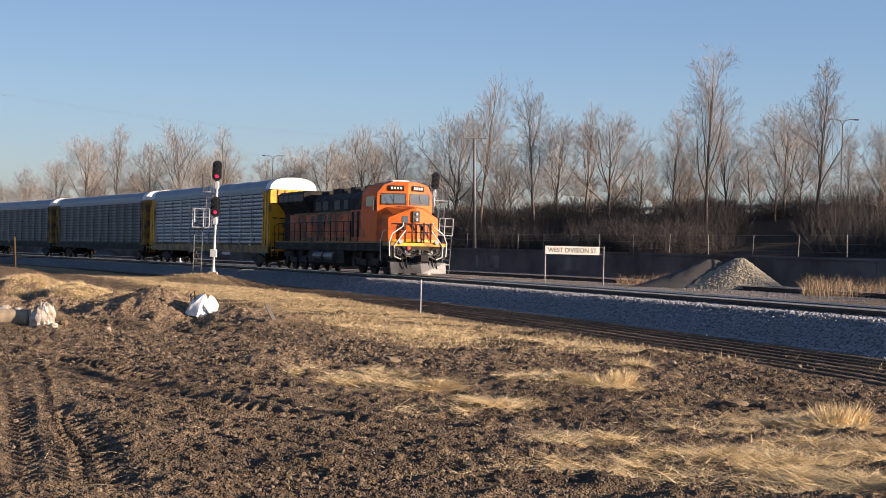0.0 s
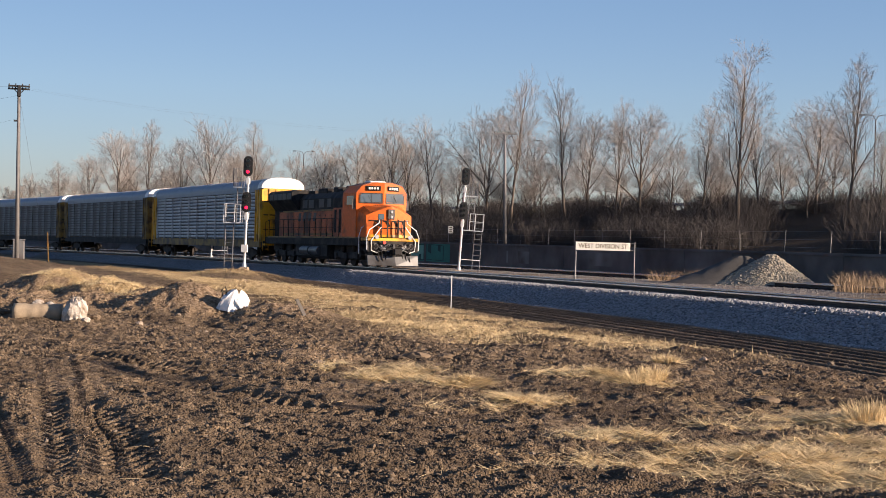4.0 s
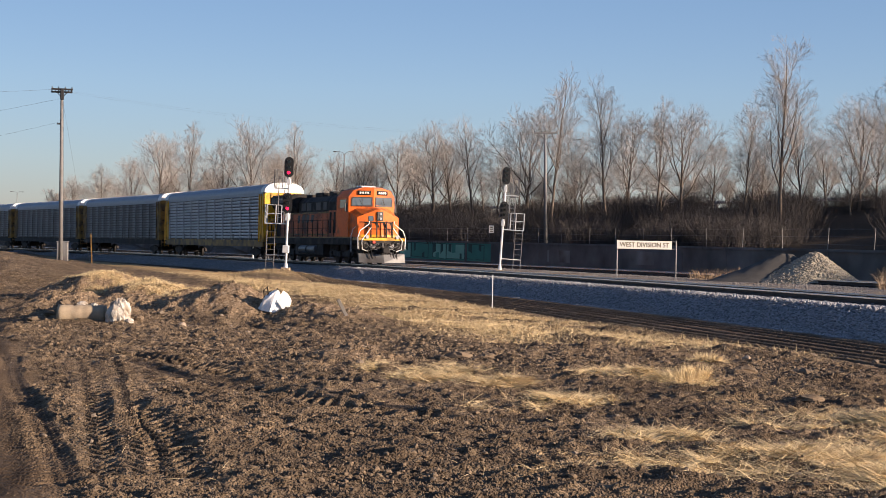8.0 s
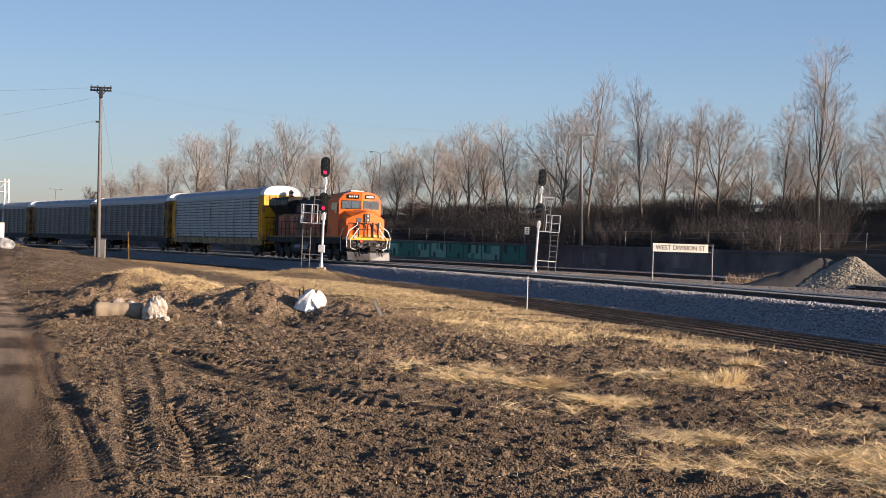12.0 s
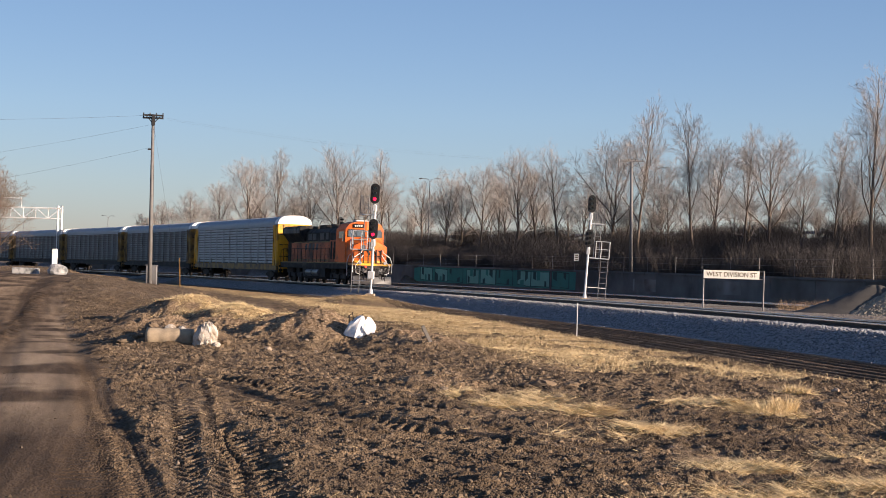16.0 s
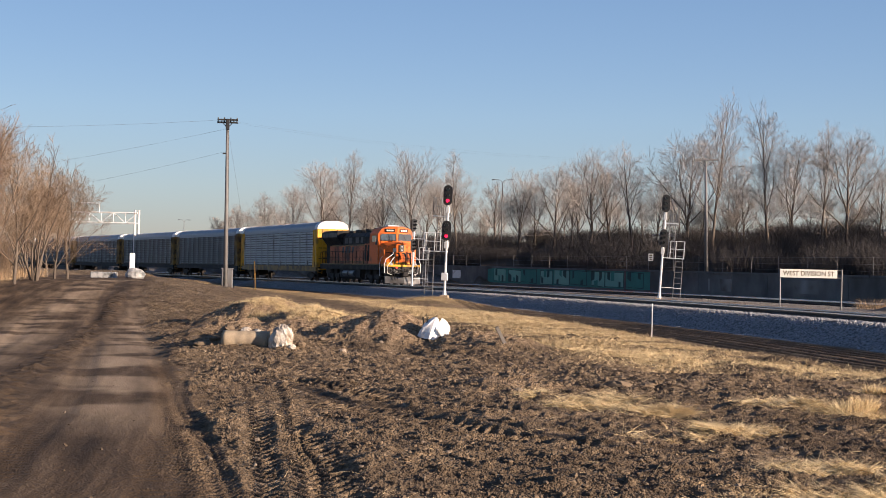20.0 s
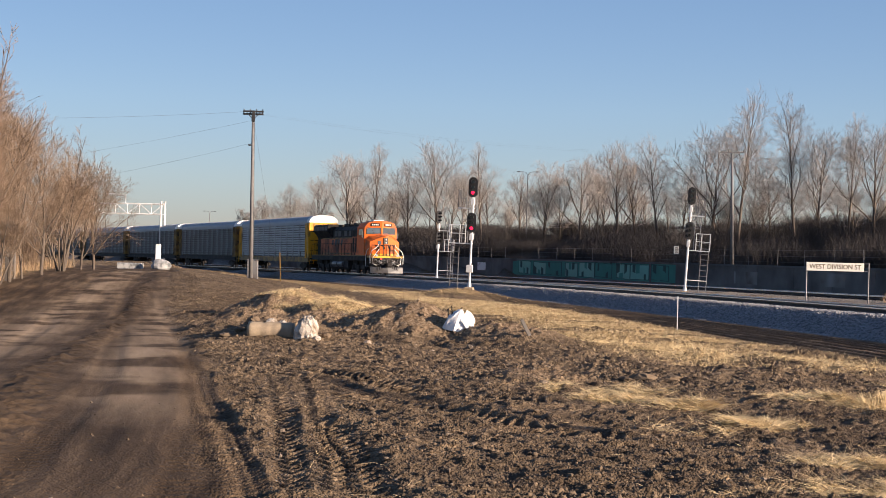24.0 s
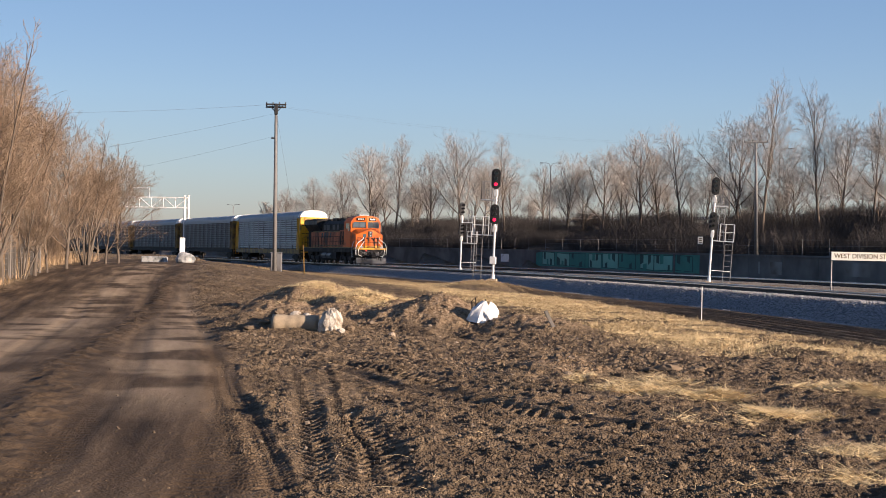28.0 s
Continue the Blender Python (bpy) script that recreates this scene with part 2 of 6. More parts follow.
        sx, sy, sz, a = rng.uniform(0.7, 1.25), rng.uniform(0.7, 1.25), flat * rng.uniform(0.8, 1.2), rng.uniform(0, 6.3)
        v = []
        for x, y, z in base:
            k = r / 1.9 * rng.uniform(0.75, 1.2)
            x, y, z = x * sx * k, y * sy * k, z * sz * k
            v.append((c[0] + x * cos(a) - y * sin(a), c[1] + x * sin(a) + y * cos(a), c[2] + z))
        return self.add(v, faces)

    def mesh(self, name, material, smooth=False):
        me = bpy.data.meshes.new(name)
        me.from_pydata(self.v, [], self.f)
        me.update()
        bm = bmesh.new()
        bm.from_mesh(me)
        if len(self.f) < 60000:
            bmesh.ops.recalc_face_normals(bm, faces=bm.faces)
        bm.to_mesh(me)
        bm.free()
        if smooth:
            me.polygons.foreach_set("use_smooth", [True] * len(me.polygons))
        me.materials.append(material)
        return me


def part(name, geo, material, parent=None, label="", smooth=False):
    """Links a Geo (or a mesh) as one object under a thing or a part."""
    ob = new(name, geo if isinstance(geo, bpy.types.Mesh) else geo.mesh(name, material, smooth))
    if parent is not None:
        ob.parent = parent
    return tagged(ob, label)


def thing(name, m, label, category, group="", kind=""):
    ob = new(name)
    ob.empty_display_size = 0.3
    ob.matrix_world = m
    return tagged(ob, label, category, group, kind)


def tubes_mesh(name, segs, sides, material):
    """One mesh of many thin tapered tubes; a row of segs is two points and two radii."""
    a = np.asarray(segs, float)
    p, q, r0, r1 = a[:, 0:3], a[:, 3:6], a[:, 6], a[:, 7]
    d = q - p
    d /= np.maximum(np.linalg.norm(d, axis=1), 1e-9)[:, None]
    ref = np.where(np.abs(d[:, 2:3]) < 0.9, [[0.0, 0.0, 1.0]], [[1.0, 0.0, 0.0]])
    u = np.cross(d, ref)
    u /= np.linalg.norm(u, axis=1)[:, None]
    w = np.cross(d, u)
    ang = 2 * pi * np.arange(sides) / sides
    ring = u[:, None] * np.cos(ang)[None, :, None] + w[:, None] * np.sin(ang)[None, :, None]
    v = np.concatenate([p[:, None] + ring * r0[:, None, None], q[:, None] + ring * r1[:, None, None]], 1)
    i = np.arange(sides)
    f = np.stack([i, (i + 1) % sides, sides + (i + 1) % sides, sides + i], 1)
    return raw_mesh(name, v.reshape(-1, 3), (f[None] + (np.arange(len(a)) * 2 * sides)[:, None, None]).reshape(-1, 4), material)


def raw_mesh(name, v, f, material, flat=True):
    me = bpy.data.meshes.new(name)
    k = f.shape[1]
    me.vertices.add(len(v))
    me.vertices.foreach_set("co", np.asarray(v, np.float32).ravel())
    me.loops.add(f.size)
    me.loops.foreach_set("vertex_index", f.ravel().astype(np.int32))
    me.polygons.add(len(f))
    me.polygons.foreach_set("loop_start", np.arange(0, f.size, k))
    me.polygons.foreach_set("loop_total", np.full(len(f), k))
    me.polygons.foreach_set("use_smooth", np.full(len(f), not flat))
    me.update(calc_edges=True)
    me.materials.append(material)
    return me


def stones_mesh(name, P, R, seed, material, flat=0.7, crumbs=False):
    """Many uneven stones as one mesh: squashed, turned, roughened lumps of 20 faces, or of 8 for crumbs."""
    rs = np.random.RandomState(seed)
    g = (1 + sqrt(5)) / 2
    base = np.array([(-1, g, 0), (1, g, 0), (-1, -g, 0), (1, -g, 0), (0, -1, g), (0, 1, g), (0, -1, -g), (0, 1, -g), (g, 0, -1), (g, 0, 1), (-g, 0, -1), (-g, 0, 1)]) / 1.9
    faces = np.array([(0, 11, 5), (0, 5, 1), (0, 1, 7), (0, 7, 10), (0, 10, 11), (1, 5, 9), (5, 11, 4), (11, 10, 2), (10, 7, 6), (7, 1, 8), (3, 9, 4), (3, 4, 2), (3, 2, 6), (3, 6, 8), (3, 8, 9), (4, 9, 5), (2, 4, 11), (6, 2, 10), (8, 6, 7), (9, 8, 1)])
    if crumbs:
        base = np.array([(1, 0, 0), (0, 1, 0), (-1, 0, 0), (0, -1, 0), (0, 0, 1), (0, 0, -1)], float)
        faces = np.array([(0, 1, 4), (1, 2, 4), (2, 3, 4), (3, 0, 4), (1, 0, 5), (2, 1, 5), (3, 2, 5), (0, 3, 5)])
    n, nv = len(P), len(base)
    v = base[None] * rs.uniform(0.72, 1.22, (n, nv, 1)) * np.stack([rs.uniform(0.7, 1.3, n), rs.uniform(0.7, 1.3, n), flat * rs.uniform(0.7, 1.2, n)], 1)[:, None]
    a = rs.uniform(0, 2 * pi, n)[:, None]
    x, y = v[..., 0] * np.cos(a) - v[..., 1] * np.sin(a), v[..., 0] * np.sin(a) + v[..., 1] * np.cos(a)
    v = np.stack([x, y, v[..., 2]], -1) * np.asarray(R)[:, None, None] + np.asarray(P)[:, None]
    return raw_mesh(name, v.reshape(-1, 3), (faces[None] + (np.arange(n) * nv)[:, None, None]).reshape(-1, 3), material)


# ---- the plan: track, wall, road ----
TX, TY, TH, K0, K1 = -0.783, 72.51, 0.38315, 0.002418, -0.00001073
RAIL_Z, GRADE = 0.20, -0.00503
S0, S1, DS = -90.0, 330.0, 0.5
_s = np.arange(S0, S1 + DS, DS)
_sk = np.clip(_s, -90, 225)
_th = TH + K0 * _sk + 0.5 * K1 * _sk * _sk
_cx = np.concatenate([[0], np.cumsum(-np.sin((_th[1:] + _th[:-1]) / 2) * DS)])
_cy = np.concatenate([[0], np.cumsum(np.cos((_th[1:] + _th[:-1]) / 2) * DS)])
_i0 = int(round(-S0 / DS))
_px, _py = TX + _cx - _cx[_i0], TY + _cy - _cy[_i0]


def track(s, l=0.0, z=0.0):
    """A point of the main track: s metres back from the engine's first place, l metres towards the road, z above the rail heads."""
    x, y, th = (float(np.interp(s, _s, a)) for a in (_px, _py, _th))
    return Vector((x - cos(th) * l, y - sin(th) * l, RAIL_Z + GRADE * s + z)), th


def to_track(X, Y):
    """s and l of ground points."""
    X, Y = np.asarray(X, float), np.asarray(Y, float)
    shp = X.shape
    X, Y = X.ravel(), Y.ravel()
    k = 8
    ps, pX, pY, pt = _s[::k], _px[::k], _py[::k], _th[::k]
    s, l = np.empty(len(X)), np.empty(len(X))
    for a in range(0, len(X), 20000):
        b = slice(a, a + 20000)
        d = (X[b, None] - pX) ** 2 + (Y[b, None] - pY) ** 2
        i = d.argmin(1)
        dx, dy, th = X[b] - pX[i], Y[b] - pY[i], pt[i]
        s[b] = ps[i] - np.sin(th) * dx + np.cos(th) * dy
        l[b] = -np.cos(th) * dx - np.sin(th) * dy
    return s.reshape(shp), l.reshape(shp)


def smooth(a, b, x):
    t = np.clip((x - a) / (b - a), 0, 1)
    return t * t * (3 - 2 * t)


NOISE = {}


def value_noise(X, Y, seed, cell):
    """Smooth noise from 0 to 1 with a given cell size."""
    if seed not in NOISE:
        NOISE[seed] = np.random.RandomState(seed).rand(256 * 256)
    tab = NOISE[seed]
    x, y = X / cell, Y / cell
    i, j = np.floor(x), np.floor(y)
    u, w = x - i, y - j
    i, j = i.astype(np.int32) & 255, j.astype(np.int32) & 255
    i0, i1, j1 = i << 8, ((i + 1) & 255) << 8, (j + 1) & 255
    u, w = u * u * (3 - 2 * u), w * w * (3 - 2 * w)
    a, b = tab.take(i0 | j), tab.take(i0 | j1)
    a += u * (tab.take(i1 | j) - a)
    b += u * (tab.take(i1 | j1) - b)
    return a + w * (b - a)


def fbm(X, Y, seed, cell, octaves=4):
    t, a, n = 0, 1, 0
    for o in range(octaves):
        t, n, a, cell = t + a * value_noise(X, Y, seed + o, cell), n + a, a * 0.5, cell * 0.5
    return t / n


def seg_dist(X, Y, pts):
    """Distance to a polyline, and the place along it."""
    best, along, run = np.full(X.shape, 1e9), np.zeros(X.shape), 0.0
    for (ax, ay), (bx, by) in zip(pts, pts[1:]):
        L = hypot(bx - ax, by - ay)
        t = np.clip(((X - ax) * (bx - ax) + (Y - ay) * (by - ay)) / L ** 2, 0, 1)
        d = np.hypot(X - ax - t * (bx - ax), Y - ay - t * (by - ay))
        m = d < best
        best, along = np.where(m, d, best), np.where(m, run + t * L, along)
        run += L
    return best, along


ROAD = [(-2.2, -30.0), (-4.2, 0.0), (-6.3, 10.0), (-9.0, 18.0), (-13.3, 29.0), (-18.6, 42.0), (-24.6, 58.0), (-31.6, 78.0), (-40.0, 100.0)]
ROAD_W = 3.5
WALL_L, WALL_TOP = -19.0, 1.62
FAR_TRACK_L = -12.5
# mounds of dumped earth: x, y, radius, height
MOUNDS = [(-6.5, 32.2, 2.2, 0.58), (-5.8, 31.5, 1.5, 0.56), (-3.9, 30.4, 1.6, 0.42), (-8.7, 32.6, 2.0, 0.40), (-8.6, 29.6, 1.3, 0.42), (-10.7, 36.0, 1.8, 0.45), (-11.5, 40.6, 2.2, 0.78), (-9.6, 38.8, 1.9, 0.66), (-8.1, 37.0, 1.7, 0.50), (-9.2, 34.6, 1.3, 0.45), (-10.6, 33.6, 1.2, 0.40), (-2.3, 20.2, 0.85, 0.22)]
# wheel ruts: points, half width, depth, spacing and height of the lug marks, darkness for damp and painted groove shade
RUTS = [
    ([(-5.9, 19.94), (-4.8, 16.59), (-4.0, 13.97), (-3.44, 12.06), (-2.86, 10.12)], 0.12, 0.02, 0.24, 0.03, 0.1),
    ([(-5.43, 20.14), (-4.26, 16.13), (-3.45, 13.24), (-3.03, 11.84), (-2.55, 10.22)], 0.12, 0.012, 0.24, 0.04, 0.2),
    ([(-3.53, 13.89), (-2.96, 12.21), (-2.57, 11.03), (-2.23, 10.07)], 0.16, 0.025, 0.24, 0.045, 0.35),
    ([(-6.84, 19.53), (-5.23, 15.44), (-3.98, 12.25), (-3.04, 9.82)], 0.07, 0.014, 0.12, 0.012, 0.75),
    ([(-6.73, 19.58), (-5.05, 15.21), (-3.9, 12.27), (-2.95, 9.85)], 0.05, 0.014, 0.12, 0.012, 0.75),
    ([(-8.85, 24.35), (-6.21, 17.53), (-4.72, 13.71), (-3.77, 11.26), (-3.21, 9.77)], 0.16, 0.01, 0.16, 0.03, 0.15),
    ([(-6.0, 21.55), (-4.77, 19.92), (-3.51, 17.99), (-2.47, 17.72), (-1.75, 17.42)], 0.2, 0.04, 0.17, 0.085, 0.25),
    ([(-6.63, 23.61), (-4.84, 22.08), (-3.41, 21.34), (-2.42, 20.15)], 0.2, 0.04, 0.17, 0.085, 0.25),
    ([(-5.14, 19.77), (-4.0, 17.63), (-3.53, 17.38), (-2.65, 16.67), (-1.89, 15.74), (-1.34, 15.07), (-1.05, 14.67)], 0.13, 0.03, 0.5, 0, 0.85),
    ([(-4.27, 17.53), (-3.64, 16.63), (-2.85, 15.91), (-2.1, 15.11), (-1.42, 14.17)], 0.22, 0.04, 0.17, 0.075, 0.3),
    ([(-5.43, 20.89), (-4.32, 19.73), (-3.41, 19.02), (-2.4, 18.75)], 0.16, 0.05, 0.17, 0.075, 0.45),
    ([(-2.39, 15.06), (-1.48, 14.76), (-0.77, 14.25)], 0.18, 0.05, 0.17, 0.075, 0.45),
]
# mats of straw: x, y and the half widths
MATS = [(1.25, 13.15, 0.55, 0.35), (1.95, 11.6, 0.85, 0.7), (2.75, 11.0, 0.8, 0.6), (1.15, 12.0, 0.4, 0.3), (2.6, 12.35, 0.9, 0.35), (2.9, 14.6, 0.7, 0.55), (3.85, 14.75, 0.6, 0.6), (-0.95, 18.4, 0.55, 0.8), (-0.3, 17.5, 0.6, 0.5), (0.0, 15.3, 0.45, 0.3), (0.6, 15.9, 0.55, 0.45), (1.3, 18.4, 0.45, 0.5), (2.0, 18.0, 0.5, 0.5), (-1.8, 19.1, 0.2, 0.4), (3.0, 22.6, 0.3, 0.5), (3.5, 13.0, 0.7, 0.5)]
MUD = [(-0.64, 20.8, 0.5, 0.7), (2.34, 17.3, 0.7, 0.6), (4.5, 19.4, 0.7, 0.9), (1.75, 15.0, 0.7, 0.4), (0.9, 10.9, 0.7, 0.4), (3.6, 16.4, 0.8, 0.5), (-0.5, 11.6, 0.9, 0.5), (5.6, 23.0, 0.9, 1.1), (1.9, 20.4, 0.7, 0.7)]
LANE = [(-3.9, 6.0), (-6.55, 12.77), (-9.4, 20.3), (-13.87, 33.3), (-21.0, 53.7), (-27.5, 72.5)]


def patches(X, Y, spots):
    best = np.zeros_like(X)
    wob = 1 + 1.1 * (fbm(X, Y, 131, 0.5, 3) - 0.5)
    for cx, cy, rx, ry in spots:
        best = np.maximum(best, 1 - smooth(0.75, 1.1, np.hypot((X - cx) / rx, (Y - cy) / ry) * wob))
    return best


def terrain(X, Y):
    """Height of the ground, and masks for what covers it."""
    X, Y = np.asarray(X, float), np.asarray(Y, float)
    s, l = to_track(X, Y)
    R = np.hypot(X, Y)
    rail = RAIL_Z + GRADE * np.clip(s, -90, 300)
    bed = rail - 0.20
    field = -0.02 - 0.28 * smooth(18, 42, R) - 0.2 * smooth(60, 130, R)
    # near side: field, dirt track, ballast shoulder, track bed
    toe = rail - 0.82
    near = field + (toe - field) * (1 - smooth(4.0, 15.0, l))
    z = np.where(l > 4.0, near, toe + (bed - toe) * (1 - np.clip((l - 2.3) / 1.7, 0, 1)))
    # far side: second track, wall, bank up to the highway
    far = bed + (rail - 0.22 - bed) * smooth(-4, -9, l)
    z = np.where(l < 2.3, far, z)
    bank = smooth(WALL_L - 0.4, WALL_L - 24, l)
    top = 5.2
    z = z + (WALL_TOP - 0.15 + (top - WALL_TOP) * bank - z) * np.clip((WALL_L - 0.85 - l) / 0.7, 0, 1)
    # road on the road's side, with a slight crown
    ok, okz = smooth(6.5, 9.0, l), smooth(6.5, 24.0, l)
    rd, ra = seg_dist(X, Y, ROAD)
    east_side = X > np.interp(Y, [p[1] for p in ROAD], [p[0] for p in ROAD])
    road = 1 - smooth(ROAD_W - 0.4, ROAD_W + 0.35, rd + 0.75 * east_side * smooth(9, 13, R) + 0.4 * (fbm(X, Y, 40, 1.6, 3) - 0.5))
    side = (X < np.interp(Y, [p[1] for p in ROAD], [p[0] for p in ROAD])) & (rd > ROAD_W) & (l > 7)
    z = z + np.where(side, 0.8 * smooth(ROAD_W, ROAD_W + 5, rd) * smooth(12, 40, R) * okz, 0)
    z = z * (1 - road * ok) + (near + (field - near) * okz) * road * ok
    z = z + 0.80 * smooth(36, 80, R) * okz * ok * (1 - smooth(ROAD_W - 0.5, ROAD_W + 8.5, rd))
    z = z + 0.46 * np.exp(-((X + 11.9) / 2.6) ** 2 - ((Y - 76.0) / 3.2) ** 2)
    mound = np.zeros_like(z)
    for mx, my, r, h in MOUNDS:
        d = np.hypot(X - mx, Y - my) / r
        lump = h * np.exp(-(d * 1.25) ** 2) * (0.75 + 0.5 * fbm(X, Y, 7, 0.9, 3))
        mound = np.maximum(mound, lump) + 0.3 * np.minimum(mound, lump)
    z += mound * (1 - road)
    # clods, ruts and tyre treads of the soft ground
    soil = smooth(4.2, 5.4, l) * (1 - road)
    pressed, cuts = np.zeros_like(z), []
    for pts, w, dep, pitch, lug, damp_shade in RUTS:
        d, a = seg_dist(X + 0.12 * (fbm(X, Y, 51, 1.5, 2) - 0.5), Y, pts)
        cut = np.exp(-(d / w) ** 4)
        cuts.append((d, a, cut))
        pressed = np.maximum(pressed, np.exp(-(d / (1.7 * w)) ** 4))
    rough = soil * (1 - smooth(90, 140, R)) * smooth(4, 7, R) * (1 - 0.75 * pressed) * (0.12 + 0.88 * smooth(8.2, 9.6, l))
    z += rough * (0.24 * (fbm(X, Y, 11, 2.4, 3) - 0.5) + 0.22 * np.maximum(fbm(X, Y, 17, 0.8, 4) - 0.52, 0) * smooth(0.35, 0.6, fbm(X, Y, 19, 3.0, 2)) + 0.075 * (fbm(X, Y, 23, 0.26, 3) - 0.5) + 0.11 * np.maximum(fbm(X, Y, 27, 0.11, 2) - 0.5, 0) + 0.16 * np.maximum(fbm(X, Y, 33, 0.42, 2) - 0.60, 0))
    z += road * ok * (0.008 * (fbm(X, Y, 29, 2.6, 2) - 0.5) + 0.006 * (fbm(X, Y, 31, 0.2, 2) - 0.5))
    wet = np.zeros_like(z)
    for (pts, w, dep, pitch, lug, damp_shade), (d, a, cut) in zip(RUTS, cuts):
        lip = np.exp(-((d - 1.7 * w) / (0.6 * w)) ** 2)
        tread = smooth(-0.35, 0.35, np.sin(a * 2 * pi / pitch + 5 * d / w))
        broken = 0.65 + 0.35 * smooth(0.3, 0.5, fbm(X, Y, 55, 1.2, 2))
        z += (1 - road * 0.5) * smooth(5, 8, R) * (-dep * cut + 0.4 * dep * lip + lug * cut * broken * (tread - 0.5))
        # ruts take mud colour for damp and for shade painted between the lugs
        wet = np.maximum(wet, cut * damp_shade * (0.5 + 0.5 * smooth(0.4, 0.6, fbm(X, Y, 53, 0.9, 2))) * (1 - 0.5 * tread * (lug > 0)))
    # parallel wheel tracks beside the ballast and along the road
    for c in (4.75, 5.3, 5.85, 6.5, 7.2, 7.8, 8.4):
        cut = np.exp(-((l - c - 0.16 * (fbm(X, Y, 61, 9, 2) - 0.5)) / 0.15) ** 4) * (R < 120)
        z -= 0.10 * cut * (0.85 + 0.15 * np.sign(np.sin(s * 2 * pi / 0.30)))
        wet = np.maximum(wet, cut * 0.9)
    band = smooth(4.2, 4.8, l) * (1 - smooth(7.6, 9.2, l)) * smooth(0.25, 0.5, fbm(X, Y, 63, 1.6, 3))
    wet = np.maximum(wet, 0.75 * band * (R < 130))
    for c in (-2.3, -0.5, 1.3, 2.6, 3.3):
        cut = np.exp(-((np.where(side | (X < np.interp(Y, [p[1] for p in ROAD], [p[0] for p in ROAD])), -rd, rd) - c - 0.12 * (fbm(X, Y, 67, 5, 2) - 0.5)) / 0.2) ** 4)
        z -= road * ok * 0.022 * cut * (0.8 + 0.2 * np.sign(np.sin(ra * 2 * pi / 0.18)) * (1 - smooth(12, 17, R)))
        wet = np.maximum(wet, 0.22 * cut * road)
    lat = np.where(X < np.interp(Y, [p[1] for p in ROAD], [p[0] for p in ROAD]), -rd, rd)
    mud = patches(X, Y, MUD)
    z += 0.10 * mud * soil * (fbm(X, Y, 57, 0.3, 3) - 0.35)
    wet = np.maximum(wet, mud * 0.6)
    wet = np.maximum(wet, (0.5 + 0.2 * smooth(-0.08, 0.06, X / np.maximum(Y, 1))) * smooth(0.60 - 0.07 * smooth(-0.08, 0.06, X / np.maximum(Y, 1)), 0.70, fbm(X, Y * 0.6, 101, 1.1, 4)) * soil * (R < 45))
    ld, _ = seg_dist(X + 0.3 * (fbm(X, Y, 107, 3.0, 2) - 0.5), Y, LANE)
    lane = np.exp(-(ld / 0.30) ** 2) * road * ok
    z += 0.14 * lane * (fbm(X, Y, 109, 0.25, 3) - 0.3)
    wet = np.maximum(wet * (1 - 0.4 * road), 0.85 * lane * smooth(0.25, 0.5, fbm(X, Y, 111, 0.7, 3)))
    sd = ld * np.where(X > np.interp(Y, [p[1] for p in LANE], [p[0] for p in LANE]), 1, -1)
    # dusty tan lanes, faded out close by to paint the near road's shade
    dust = (np.exp(-((sd - 1.25) / 0.62) ** 2) + np.exp(-((sd + 1.7) / 0.9) ** 2)) * smooth(13, 19, R) * road * ok * smooth(0.32, 0.6, fbm(X, Y, 113, 1.4, 3))
    ballast = (1 - smooth(3.9, 4.5, l + 0.5 * (fbm(X, Y, 71, 0.8, 2) - 0.5))) * smooth(-5.5, -4.0, l)
    ballast = np.maximum(ballast, 0.6 * smooth(WALL_L + 1.0, WALL_L + 2.5, l) * (l < 0) * smooth(0.25, 0.55, fbm(X, Y, 75, 3.0, 3)))
    ballast = np.maximum(ballast, 0.75 * smooth(FAR_TRACK_L - 3, FAR_TRACK_L - 2, l) * (1 - smooth(FAR_TRACK_L + 2, FAR_TRACK_L + 3, l)))
    patch = fbm(X * 0.55 + 0.25 * Y, Y * 0.8, 83, 3.2, 4)
    east = smooth(-0.11, 0.02, X / np.maximum(Y, 1)) * smooth(8.5, 11, R)
    strip = smooth(8.6, 9.8, l) * (1 - smooth(13.5, 16.0, l)) * smooth(24, 30, R)
    straw = np.maximum(0.4 * smooth(0.55, 0.66, patch) * np.maximum(east, 0.12) * (1 - smooth(24, 32, R)), strip * smooth(0.18, 0.36, patch))
    straw *= smooth(0.36, 0.6, fbm(X, Y, 87, 0.6, 3) + 0.25 * strip)
    straw = np.maximum(straw, patches(X, Y, MATS) * smooth(0.37, 0.58, fbm(X * 0.7, Y + 0.4 * X, 89, 0.45, 4)) * (1 - 0.6 * wet))
    straw *= soil * (1 - smooth(0.15, 0.35, mound)) * (1 - 0.85 * wet) * (X > np.interp(Y, [p[1] for p in ROAD], [p[0] for p in ROAD]))
    straw = np.maximum(straw, patches(X, Y, [(-11.0, 41.0, 2.2, 1.5), (-9.5, 39.4, 1.9, 1.3), (-8.0, 38.0, 1.7, 1.2), (-6.3, 36.0, 1.6, 1.3)]) * smooth(0.3, 0.5, fbm(X, Y, 97, 0.6, 3)))
    straw = np.maximum(straw, 0.8 * np.exp(-((X + 11.9) / 2.4) ** 2 - ((Y - 76.0) / 3.0) ** 2))
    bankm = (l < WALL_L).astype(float)
